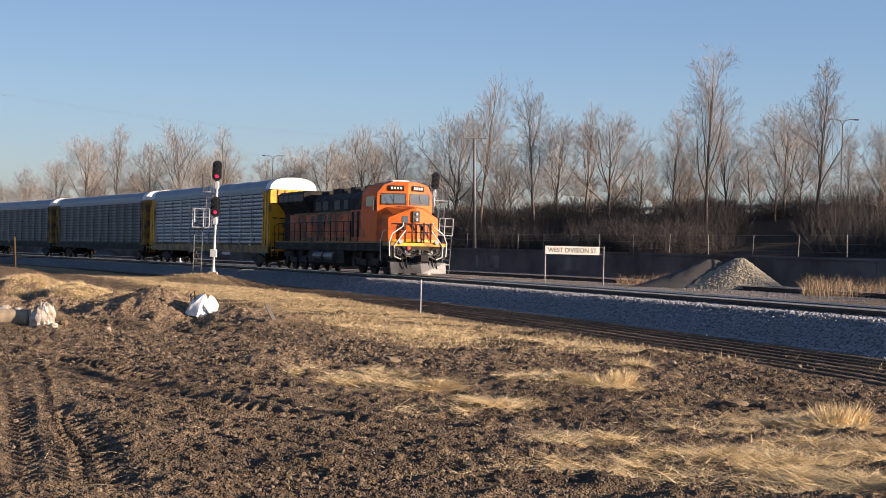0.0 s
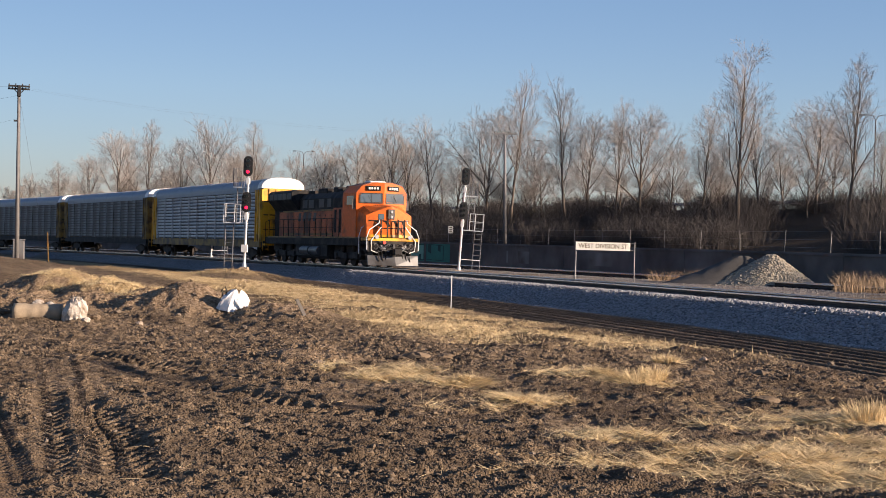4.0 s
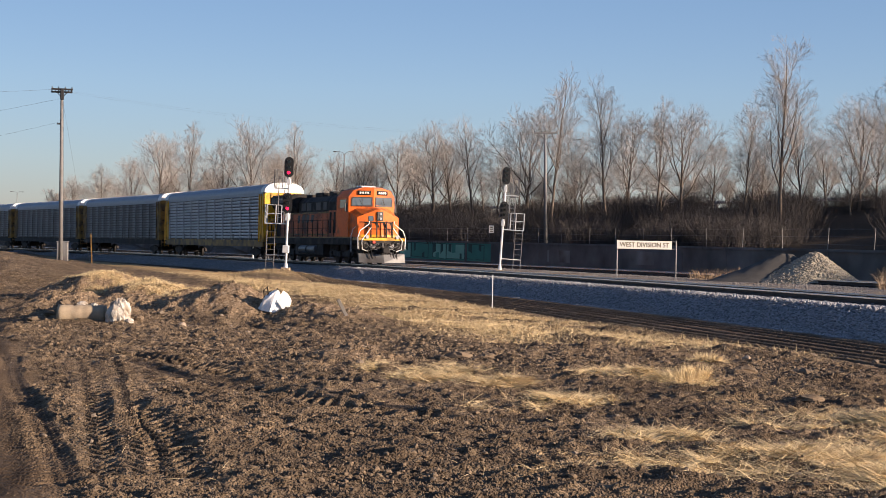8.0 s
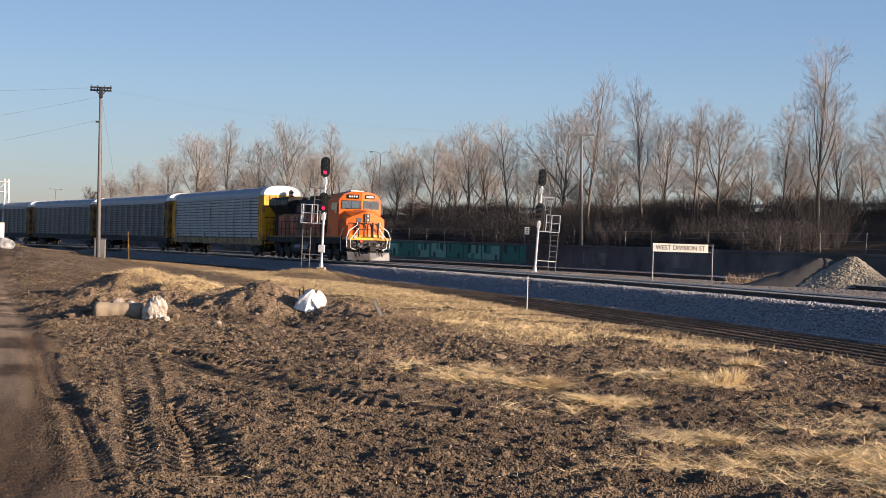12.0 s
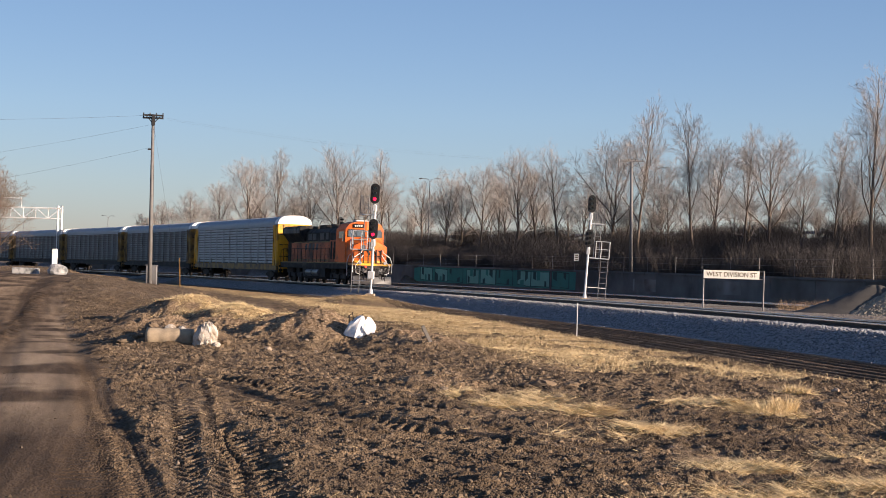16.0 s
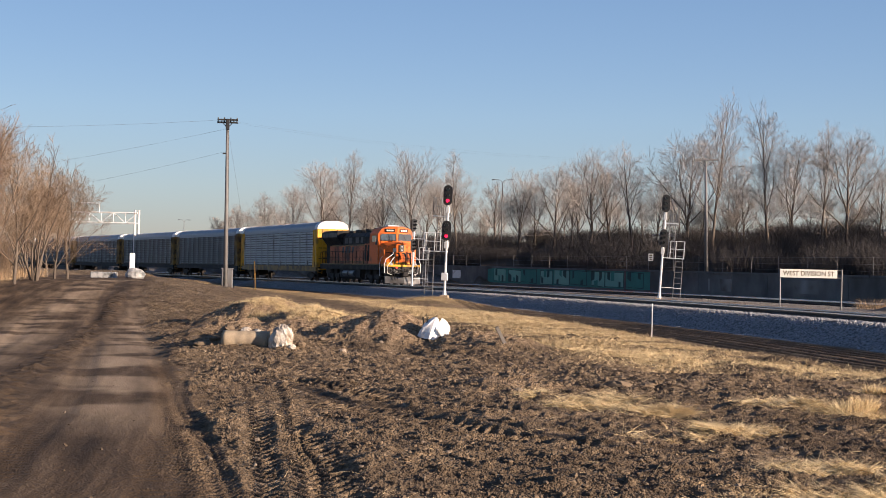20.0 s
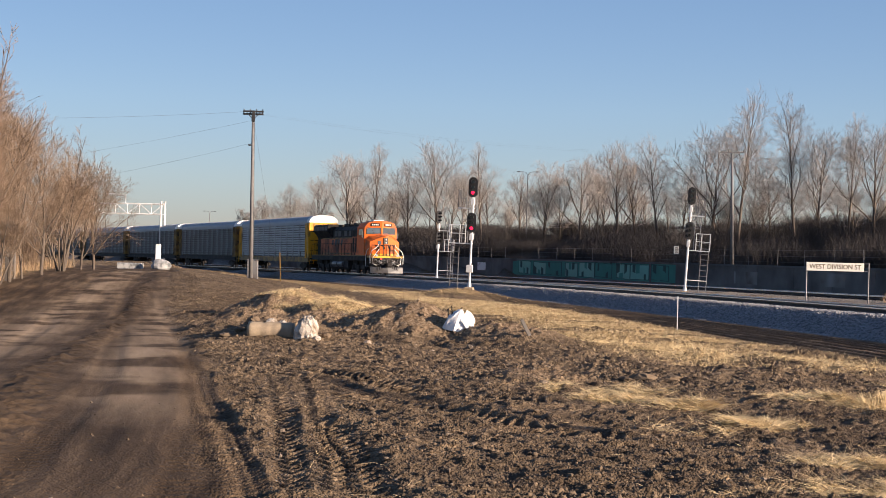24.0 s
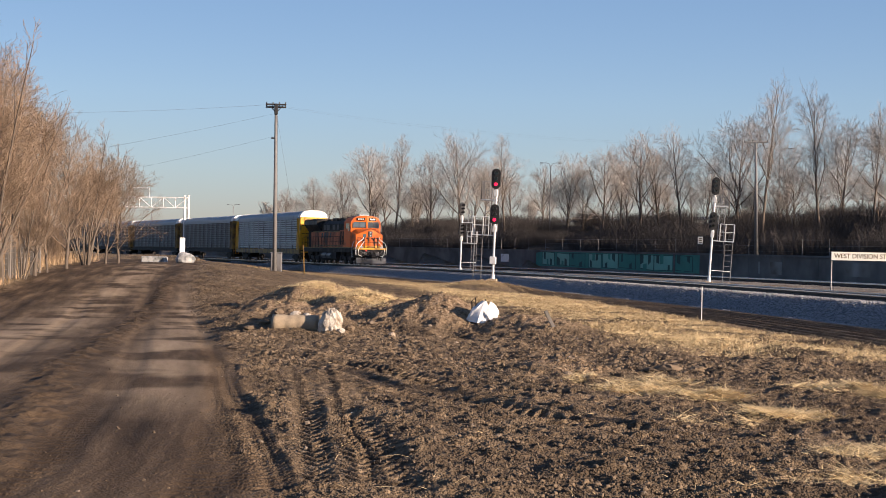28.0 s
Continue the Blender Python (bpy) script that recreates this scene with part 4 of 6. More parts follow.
    part("anti_glare_panel", top, M_BLACK, nose)
    part("headlight_housing", Geo().box(-0.21, 0.21, -1.36, -1.27, 2.64, 3.2, 0.03), M_DARKGREY, nose)
    for z in (2.78, 3.06):
        part("headlight", Geo().tube((0, -1.28, z), (0, -1.255, z), 0.075, n=14), M_LENS, nose, "unlit round headlight")
    part("nose_door", Geo().box(-0.98, -0.40, -1.352, -1.33, 1.72, 2.72, 0.01), M_ORANGE, nose)
    part("nose_window", Geo().box(0.40, 0.70, -1.352, -1.335, 2.62, 2.94, 0.02), M_GLASS, nose)
    # emblem band across the nose as plain bars
    for k, (x0, x1, z) in enumerate(((-1.2, 1.2, 2.54), (-1.25, 1.0, 2.13))):
        part("emblem", Geo().box(x0, 0, -1.35, -1.325, z, z + 0.045).box(0, x1, -1.35, -1.325, z, z + 0.045), M_BLACK, nose)
    for k in range(4):
        x = -0.95 + k * 0.5
        part("emblem", Geo().prism([(x, 2.24), (x + 0.12, 2.24), (x + 0.26, 2.5), (x + 0.36, 2.5), (x + 0.42, 2.58), (x + 0.12, 2.58)], "y", -1.35, -1.326), M_BLACK, nose)
    part("nose_stripe", Geo().box(-1.29, 0, -1.36, -1.325, 1.66, 1.80).box(0, 1.29, -1.36, -1.325, 1.66, 1.80), M_YELLOW, nose)
    # front platform, steps, handrails, pilot
    part("front_platform", Geo().box(-1.5, 1.5, -2.4, -0.75, 1.45, 1.62, 0.02), M_YELLOW, e, "yellow front walkway edge")
    part("pilot_plate", Geo().box(-1.5, 1.5, -0.86, -0.78, 0.85, 1.46, 0.01), M_BLACK, e)
    part("snow_plow", Geo().add([(-1.5, -0.75, 0.66), (0, -0.42, 0.60), (1.5, -0.75, 0.66), (-1.5, -0.62, 0.12), (0, -0.22, 0.12), (1.5, -0.62, 0.12), (-1.5, -0.85, 0.66), (1.5, -0.85, 0.66), (-1.5, -0.80, 0.12), (1.5, -0.80, 0.12)], [(0, 1, 4, 3), (1, 2, 5, 4), (0, 6, 7, 2, 1), (3, 4, 5, 9, 8), (6, 8, 9, 7), (0, 3, 8, 6), (2, 7, 9, 5)]), M_TANK, e, "grey scuffed snow plow")
    part("coupler", Geo().box(-0.16, 0.16, -0.9, -0.12, 0.72, 1.0, 0.03).box(-0.28, 0.2, -0.25, 0.0, 0.68, 1.04, 0.06), M_UNDER, e)
    for sx in (-1, 1):
        part("ditch_light", Geo().tube((sx * 0.98, -0.80, 1.66), (sx * 0.98, -0.66, 1.66), 0.10, 0.115, n=14), M_LENS, e, "round ditch light")
        for k in range(4):
            x = sx * (0.30 + 0.2 * k)
            part("air_hose", Geo().path([(x, -0.76, 0.98), (x + 0.03, -0.55, 0.8), (x, -0.5, 0.5), (x - 0.04, -0.5, 0.34)], 0.03, 6), M_BLACK, e)
        stp = Geo()
        for k in range(4):
            stp.box(min(sx * 1.15, sx * 1.53), max(sx * 1.15, sx * 1.53), -2.0, -1.0, 0.32 + 0.33 * k, 0.36 + 0.33 * k)
        stp.box(min(sx * 1.12, sx * 1.15), max(sx * 1.12, sx * 1.15), -2.05, -0.9, 0.3, 1.45)
        part("steps", stp, M_BLACK, e)
        part("handrail", Geo().path([(sx * 1.53, -0.80, 0.95), (sx * 1.56, -0.78, 1.62), (sx * 1.40, -0.80, 2.05), (sx * 0.85, -0.80, 2.42), (sx * 0.80, -0.80, 2.62)], 0.03), M_WHITE, e, "white front handrail")
        part("handrail", Geo().path([(sx * 0.95, -0.72, 0.80), (sx * 1.28, -0.70, 0.92), (sx * 1.32, -0.70, 1.45), (sx * 0.72, -0.74, 2.22)], 0.03), M_WHITE, e, "white curved grab rail")
        part("handrail", Geo().path([(sx * 0.95, -0.72, 0.80), (sx * 0.60, -0.66, 0.95), (sx * 0.3, -0.6, 0.88)], 0.022), M_GALV_OLD, e, "grey cut lever")
        for x in (0.28, 0.66):
            part("platform_post", Geo().box(min(sx * x, sx * (x + 0.07)), max(sx * x, sx * (x + 0.07)), -0.86, -0.80, 1.6, 2.62), M_BLACK, e)
        part("hose_loop", Geo().path([(sx * 0.25, -0.70, 1.30), (sx * 0.45, -0.52, 1.22), (sx * 0.75, -0.50, 1.02), (sx * 0.95, -0.55, 1.12), (sx * 1.05, -0.7, 1.30)], 0.028, 6), M_DARKGREY, e)
        part("valve_box", Geo().box(min(sx * 0.42, sx * 0.78), max(sx * 0.42, sx * 0.78), -0.80, -0.66, 0.98, 1.24, 0.03), M_GALV_OLD, e)
        part("handrail", Geo().path([(sx * 1.55, -2.05, 0.7), (sx * 1.57, -2.05, 1.7), (sx * 1.45, -2.0, 2.15), (sx * 1.30, -1.6, 2.35)], 0.024), M_WHITE, e, "white step handrail")
        part("grab_rail", Geo().path([(sx * 0.78, -1.32, 1.75), (sx * 0.78, -1.24, 1.85), (sx * 0.78, -1.24, 2.45), (sx * 0.78, -1.32, 2.55)], 0.018), M_BLACK, nose)
    part("bell_crank", Geo().box(-0.7, 0.7, -0.80, -0.70, 0.66, 0.74, 0.01).box(-0.08, 0.08, -0.82, -0.55, 1.02, 1.30, 0.03), M_DARKGREY, e)
    for x, r_ in ((-1.05, 0.13), (1.05, 0.13), (-0.55, 0.10), (0.2, 0.09)):
        part("air_hose_coil", Geo().path([(x + r_ * cos(a), -0.66 + 0.03 * sin(3 * a), 1.15 + r_ * 1.2 * sin(a)) for a in np.linspace(0, 5.6, 12)], 0.024, 5), M_TANK, e)
    part("draft_box", Geo().box(-0.45, 0.45, -0.86, -0.62, 0.62, 1.06, 0.03), M_UNDER, e)
    part("windshield_wiper", Geo().path([(-0.75, -2.34, 3.60), (-0.55, -2.36, 3.98)], 0.012, 4).path([(0.75, -2.34, 3.60), (0.95, -2.42, 3.98)], 0.012, 4), M_BLACK, e)
    part("front_hose", Geo().path([(-0.9, -0.74, 1.42), (-0.5, -0.62, 1.15), (0, -0.58, 1.08), (0.5, -0.62, 1.15), (0.9, -0.74, 1.42)], 0.035), M_BLACK, e)
    part("red_marker", Geo().tube((0.52, -0.78, 1.36), (0.52, -0.7, 1.36), 0.09, n=10), mat("red_cap", (0.6, 0.05, 0.03), 0.5), e, "round red cap")
    # walkway railings down both sides
    for sx in (-1, 1):
        for k in range(14):
            y = -20.4 + k * 1.12
            part("stanchion", Geo().tube((sx * 1.48, y, 1.64), (sx * 1.48, y, 2.72), 0.024, n=6), M_BLACK, e)
        part("handrail", Geo().tube((sx * 1.48, -20.4, 2.72), (sx * 1.48, -5.84, 2.72), 0.022, n=6).tube((sx * 1.48, -20.4, 2.2), (sx * 1.48, -5.84, 2.2), 0.014, n=5), M_BLACK, e)
        part("rear_handrail", Geo().path([(sx * 1.5, -21.2, 0.6), (sx * 1.5, -21.2, 2.6), (sx * 1.45, -20.6, 2.72)], 0.022), M_BLACK, e)
    # fuel tank, air reservoirs, trucks
    part("fuel_tank", Geo().prism([(-1.2, 0.32), (1.2, 0.32), (1.45, 0.5), (1.45, 1.2), (-1.45, 1.2), (-1.45, 0.5)], "y", -14.3, -8.0), M_UNDER, e)
    part("underframe_gear", Geo().box(-1.0, 1.0, -20.8, -1.6, 0.75, 1.24), M_UNDER, e)
    for sx in (-1, 1):
        for y0, y1 in ((-12.9, -11.3), (-11.0, -9.4)):
            part("air_reservoir", Geo().tube((sx * 1.42, y0, 0.82), (sx * 1.42, y1, 0.82), 0.27, n=16), M_TANK, e)
    for yc in (-5.0, -17.2):
        tr = part("truck", Geo().box(-0.6, 0.6, yc - 2.3, yc + 2.3, 0.55, 0.85), M_UNDER, e)
        for sx in (-1, 1):
            x0, x1 = min(sx * 1.0, sx * 1.22), max(sx * 1.0, sx * 1.22)
            fr = Geo().prism([(yc - 2.45, 0.72), (yc - 2.1, 0.9), (yc - 0.5, 0.72), (yc + 0.5, 0.72), (yc + 2.1, 0.9), (yc + 2.45, 0.72), (yc + 2.3, 0.52), (yc + 0.6, 0.42), (yc - 0.6, 0.42), (yc - 2.3, 0.52)], "x", x0, x1)
            part("truck_frame", fr, M_UNDER, tr)
            for dy in (-1.85, 0, 1.85):
                part("journal_box", Geo().box(min(sx * 1.05, sx * 1.33), max(sx * 1.05, sx * 1.33), yc + dy - 0.2, yc + dy + 0.2, 0.36, 0.75, 0.04), M_UNDER, tr)
            for dy in (-0.95, 0.95):
                part("coil_spring", Geo().tube((sx * 1.12, yc + dy, 0.78), (sx * 1.12, yc + dy, 1.15), 0.13, n=10), M_UNDER, tr)
        # added dark block, fills the open gap between wheels as if in deep shade
        part("brake_rigging", Geo().box(-0.98, 0.98, yc - 2.35, yc + 2.35, 0.5, 1.2, 0.05), M_UNDER, tr)
        for dy in (-1.85, 0, 1.85):
            AXLES.append((wheelset(e, yc + dy, 0.53, 0.53), 0.53))
    # the front of cab and nose comes to a shallow ridge
    for o in [nose, *nose.children, cab, *cab.children]:
        cut = -1.5 if o == nose or o.parent == nose else -2.62
        if o.name.startswith(("cab_roof", "roof_antenna", "air_horn", "anti_glare", "side_window", "cab_mirror")):
            cut = 9
        for v in o.data.vertices:
            if v.co.y > cut:
                v.co.y += 0.24 - 0.30 * abs(v.co.x)
    for v in [x for o in nose.children if o.name.startswith("anti_glare") for x in o.data.vertices]:
        v.co.y += (0.24 - 0.30 * abs(v.co.x)) * (v.co.y + 2.95) / 1.6
    # true overall length and height
    for o in e.children_recursive:
        if o.name.startswith("axle"):
            o.location.y *= 0.965
        elif not o.parent.name.startswith("axle"):
            o.data.transform(Matrix.Diagonal((1.0, 0.965, 1.015, 1.0)))
    return e


def build_rack_car(name, panels, roof, first, label, length=28.5):
    """A long enclosed car carrier: slatted steel sides, curved roof, yellow ends."""
    c = thing(name, Matrix.Identity(4), label, "railcar")
    L0, L1 = -length + 0.75, -0.75
    end = M_YELLOW if first else M_YELLOW_OLD
    part("deck_frame", Geo().box(-1.40, 1.40, L0, L1, 0.95, 1.35, 0.03), M_UNDER, c)
    W, slat = 1.50, {}
    for sx in (-1, 1):
        part("side_sill", Geo().box(min(sx * 1.40, sx * 1.53), max(sx * 1.40, sx * 1.53), L0 + 0.3, L1 - 0.3, 0.92, 1.42, 0.015), M_UNDER if not first else M_YELLOW_OLD, c)
        npan, nsl = 11, 13
        pw = (L1 - L0 - 2.6) / npan
        if sx not in slat:
            dz, hw = 3.2 / nsl, pw / 2 - 0.07
            slat[sx] = Geo().prism([(sx * (W - 0.06), 0.0), (sx * W, dz * 0.12), (sx * (W + 0.012), dz * 0.42), (sx * W, dz * 0.66), (sx * (W - 0.06), dz * 0.76)], "y", -hw, hw).mesh("slat", panels)
        for k in range(npan):
            y0 = L0 + 1.3 + k * pw
            part("backing_sheet", Geo().box(min(sx * (W - 0.075), sx * (W - 0.06)), max(sx * (W - 0.075), sx * (W - 0.06)), y0, y0 + pw, 1.45, 4.75), M_DARKGREY, c)
            for j in range(nsl):
                ob = new("slat", slat[sx])
                ob.parent = c
                ob.location = (0, y0 + pw / 2, 1.52 + j * 3.2 / nsl)
            part("side_post", Geo().box(min(sx * (W - 0.06), sx * (W + 0.035)), max(sx * (W - 0.06), sx * (W + 0.035)), y0 - 0.05, y0 + 0.05, 1.42, 4.85), panels, c)
            if k % 2 == 0:
                part("slat_panel_foot", Geo().box(min(sx * W, sx * (W + 0.02)), max(sx * W, sx * (W + 0.02)), y0 + 0.5, y0 + 0.75, 1.42, 1.9), M_GALV_OLD, c)
        part("top_chord", Geo().box(min(sx * 1.44, sx * 1.54), max(sx * 1.44, sx * 1.54), L0 + 0.3, L1 - 0.3, 4.70, 4.95), roof, c)
        for y0, y1 in ((L0, L0 + 1.3), (L1 - 1.3, L1)):
            part("end_door_side", Geo().box(min(sx * 1.38, sx * 1.54), max(sx * 1.38, sx * 1.54), y0, y1, 1.30, 4.88, 0.02), end, c)
            for yy in (y0 + 0.15, y0 + 0.62, y1 - 0.15):
                part("door_rib", Geo().box(min(sx * 1.54, sx * 1.60), max(sx * 1.54, sx * 1.60), yy - 0.05, yy + 0.05, 1.3, 4.85), end, c)
    arc = [(1.53 * (1 if cos(a) > 0 else -1) * abs(cos(a)) ** 0.75, 4.92 + 0.76 * sin(a) ** 0.85) for a in np.linspace(0, pi, 15)]
    n = 13
    for k in range(n):
        y0 = L0 + 0.9 + k * (L1 - L0 - 1.8) / n
        y1 = L0 + 0.9 + (k + 1) * (L1 - L0 - 1.8) / n
        part("roof_sheet", Geo().prism([(x, z - 0.02 * (k % 2)) for x, z in arc], "y", y0 + 0.01, y1), roof, c)
    for y0, y1 in ((L0, L0 + 0.9), (L1 - 0.9, L1)):
        part("roof_cap", Geo().prism([(x * 1.01, z + 0.03) for x, z in arc], "y", y0, y1), M_WHITE, c, "white roof end cap")
    for y, d in ((L1 - 0.06, 1), (L0 + 0.06, -1)):
        part("end_door", Geo().prism([(-1.40, 1.35), (1.40, 1.35), (1.40, 4.9), (0.9, 5.5), (-0.9, 5.5), (-1.40, 4.9)], "y", y - 0.05, y + 0.05), end, c)
        yb = y + d * 0.055
        for x in (-1.0, -0.5, 0.0, 0.5, 1.0):
            part("end_post", Geo().box(x - 0.05, x + 0.05, min(yb, yb + d * 0.06), max(yb, yb + d * 0.06), 1.4, 4.9), end, c)
        for z in (2.1, 3.1, 4.0):
            part("end_bar", Geo().box(-1.38, 1.38, min(yb, yb + d * 0.04), max(yb, yb + d * 0.04), z, z + 0.07), M_BLACK, c)
        part("end_platform", Geo().box(-1.4, 1.4, min(y, y + d * 0.5), max(y, y + d * 0.5), 1.05, 1.18, 0.02), end, c)
        part("coupler", Geo().box(-0.14, 0.14, min(y, y + d * 0.69), max(y, y + d * 0.69), 0.74, 0.98, 0.03), M_UNDER, c)
        for sx in (-1, 1):
            lad = Geo().tube((sx * 1.5, y + d * 0.35, 0.7), (sx * 1.5, y + d * 0.35, 3.0), 0.02, n=5).tube((sx * 1.1, y + d * 0.35, 0.7), (sx * 1.1, y + d * 0.35, 3.0), 0.02, n=5)
            for k in range(7):
                lad.tube((sx * 1.5, y + d * 0.35, 0.8 + 0.34 * k), (sx * 1.1, y + d * 0.35, 0.8 + 0.34 * k), 0.016, n=5)
            part("end_ladder", lad, end, c)
    for yc in (L0 + 3.2, L1 - 3.2):
        tr = part("truck", Geo().box(-0.5, 0.5, yc - 0.5, yc + 0.5, 0.5, 0.95), M_UNDER, c)
        for sx in (-1, 1):
            part("truck_frame", Geo().prism([(yc - 1.25, 0.42), (yc - 1.2, 0.62), (yc - 0.4, 0.8), (yc + 0.4, 0.8), (yc + 1.2, 0.62), (yc + 1.25, 0.42), (yc + 0.9, 0.38), (yc + 0.4, 0.25), (yc - 0.4, 0.25), (yc - 0.9, 0.38)], "x", min(sx * 0.95, sx * 1.12), max(sx * 0.95, sx * 1.12)), M_UNDER, tr)
        for dy in (-0.89, 0.89):
            wheelset(c, yc + dy, 0.42, 0.42)
    return c


engine = build_engine()
cars = [build_rack_car("autorack_railcar", M_GALV, M_ROOF, True, "silver slatted car-carrying railcar with yellow ends and white roof cap", 29.3)]
old = build_rack_car("autorack_railcar", M_GALV_OLD, M_ROOF, False, "weathered grey slatted car-carrying railcar with dull yellow ends")
cars.append(old)
for k in range(4):
    cars.append(copy_thing(old, Matrix.Identity(4)))
for c in cars:
    tagged(c, group="railcars of the freight train")


def back(t):
    """Metres that the train has rolled back at t seconds."""
    return 2.0 * t + 0.0204 * t * t - 0.1


def car_pose(s, f, r):
    """A vehicle whose front coupler is at s, with its trucks f and r metres behind it."""
    a, _ = track(s + f)
    b, _ = track(s + r)
    d = a - b
    yaw = atan2(-d.x, d.y)
    pitch = atan2(d.z, hypot(d.x, d.y))
    m = Matrix.Translation(a) @ Euler((pitch, 0, yaw)).to_matrix().to_4x4()
    return m @ Matrix.Translation((0, f, 0))


def motions():
    times = [k for k in range(29)]
    walk(engine, [(t, car_pose(back(t) + 0.75, 4.8, 16.6)) for t in times])
    beats = [k / 6 for k in range(169)]
    for thing_, r in [(engine, 0.53)] + [(c, 0.42) for c in cars]:
        for ax in thing_.children:
            if ax.name.startswith("axle"):
                p = ax.location.copy()
                walk(ax, [(t, Matrix.Translation(p) @ Matrix.Rotation(back(t) / r, 4, "X")) for t in beats])
    for k, c in enumerate(cars):
        walk(c, [(t, car_pose(22.3 + 28.5 * k - (0.8 if k == 0 else 0) + back(t), 3.95, 24.55 + (0.8 if k == 0 else 0))) for t in times])


# ---- signals, poles, signs ----
def at_ground(x, y, rz=0, dz=0.0):
    return pose(x, y, ground_z(x, y) + dz, 0, 0, rz)


def signal_head(parent, z, facing, lit, size=1.0):
    """A tall oval backing board with hooded lenses, one lit red or none."""
    h = part("signal_head", Geo().prism([(0.30 * cos(a), (0.36 if sin(a) > 0 else -0.36) + 0.30 * sin(a)) for a in np.linspace(0, 2 * pi, 25)[:-1]], "y", -0.03, 0.03), M_SIG_BLACK, parent, "black oval signal head")
    h.matrix_local = pose(0.0, -0.22, z, 0, 0, facing) @ Matrix.Diagonal((size, size, size, 1))
    part("lamp_case", Geo().box(-0.17, 0.17, 0.03, 0.2, -0.5, 0.5, 0.03), M_SIG_BLACK, h)
    for k, dz in enumerate((0.36, 0.0, -0.36)):
        on = lit and k == 2
        part("lens", Geo().tube((0, -0.05, dz), (0, -0.032, dz), 0.105, n=16), M_RED_ON if on else M_DARKLENS, h, "glowing red lens" if on else "")
        hood = Geo()
        m = 10
        for i in range(m):
            a, b = pi * (-0.12 + 1.24 * i / m), pi * (-0.12 + 1.24 * (i + 1) / m)
            hood.quad((0.125 * cos(a), -0.03, dz + 0.125 * sin(a)), (0.125 * cos(b), -0.03, dz + 0.125 * sin(b)), (0.125 * cos(b), -0.30, dz + 0.125 * sin(b)), (0.125 * cos(a), -0.30, dz + 0.125 * sin(a)))
        part("hood", hood, M_SIG_BLACK, h)
    return h


def build_signal(x, y, eye_z, side, facing, lit, lean, label, head_gap=1.85, size=1.0):
    """A mast with two heads; eye_z is the height of the upper head's middle."""
    height = eye_z + 0.68 - ground_z(x, y)
    th = thing("railway_signal", at_ground(x, y) @ pose(0, 0, 0, 0, lean, 0), label, "railway signal", "railway signals")
    part("base", Geo().box(-0.22, 0.22, -0.22, 0.22, -0.25, 0.12, 0.03), M_CONC, th)
    part("mast", Geo().tube((0, 0, 0.1), (0, 0, height - 0.75), 0.066, 0.058, n=12), M_ALU, th)
    part("mast_foot", Geo().tube((0, 0, 0.1), (0, 0, 0.35), 0.12, 0.085, n=12), M_ALU, th)
    for z in (height - 0.68, height - 0.68 - head_gap):
        signal_head(th, z, facing, lit, size)
    low = height - 1.55 - head_gap
    for z in (height - 1.55, low):
        reach = 1.2 if z == low else 0.78
        pl = part("platform", Geo().box(min(0, side * reach), max(0, side * reach), 0.05, 0.6, z - 0.25, z - 0.2), M_ALU, th)
        cage = Geo()
        for px, py in ((side * 0.42, 0.58), (side * 0.72, 0.58), (side * reach, 0.58), (side * reach, 0.08)):
            cage.tube((px, py, z - 0.2), (px, py, z + 0.75), 0.024, n=5)
        for zz in (z + 0.3, z + 0.75):
            cage.path([(side * 0.42, 0.58, zz), (side * reach, 0.58, zz), (side * reach, 0.08, zz)], 0.02, 5)
        part("guard_rail", cage, M_ALU if z == low else M_GALV_OLD, pl)
        part("bracket", Geo().tube((0, 0, z + 0.1), (0, -0.2, z + 0.25), 0.035, n=6).box(-0.09, 0.09, -0.2, 0.09, z - 0.05, z + 0.28, 0.01), M_ALU, th)
        part("junction_box", Geo().box(-0.11, 0.11, 0.07, 0.24, z + 0.0, z + 0.36, 0.015), M_GALV_OLD, th)
    foot = 0.1
    for z0, z1, x0, x1 in ((foot, low + 0.7, 0.74, 1.16), (low - 0.2, height - 1.2, 0.30, 0.62)):
        lad = part("ladder", Geo().tube((side * x0, 0.62, z0), (side * x0, 0.62, z1), 0.024, n=5).tube((side * x1, 0.62, z0), (side * x1, 0.62, z1), 0.024, n=5), M_GALV_OLD, th)
        rung = Geo().tube((side * x0, 0.62, 0), (side * x1, 0.62, 0), 0.016, n=5).mesh("rung", M_GALV_OLD)
        for k in range(int((z1 - z0 - 0.2) / 0.31)):
            ob = new("rung", rung)
            ob.parent = lad
            ob.location = (0, 0, z0 + 0.3 + 0.31 * k)
    part("ladder_stay", Geo().tube((0, 0, 0.75), (side * 1.16, 0.62, 0.75), 0.02, n=5), M_ALU, th)
    return th


sig_a = build_signal(-11.85, 76.0, 5.31, -1, 4, True, 1.2, "two-headed railway signal on an aluminium mast, both heads red", 1.85, 0.8)
part("control_box", Geo().box(-0.17, 0.17, -0.28, -0.08, 0.88, 1.28, 0.02), M_ALU, sig_a, "grey control box")
sig_b = build_signal(-0.8, 84.0, 5.43, 1, 8, False, 3.0, "two-headed railway signal with a ladder beyond the track, unlit", 1.96, 0.76)
sig_c = build_signal(-20.9, 117.0, 4.82, 1, 60, False, 1.0, "small far two-headed railway signal turned away, with ladder", 1.66, 0.8)


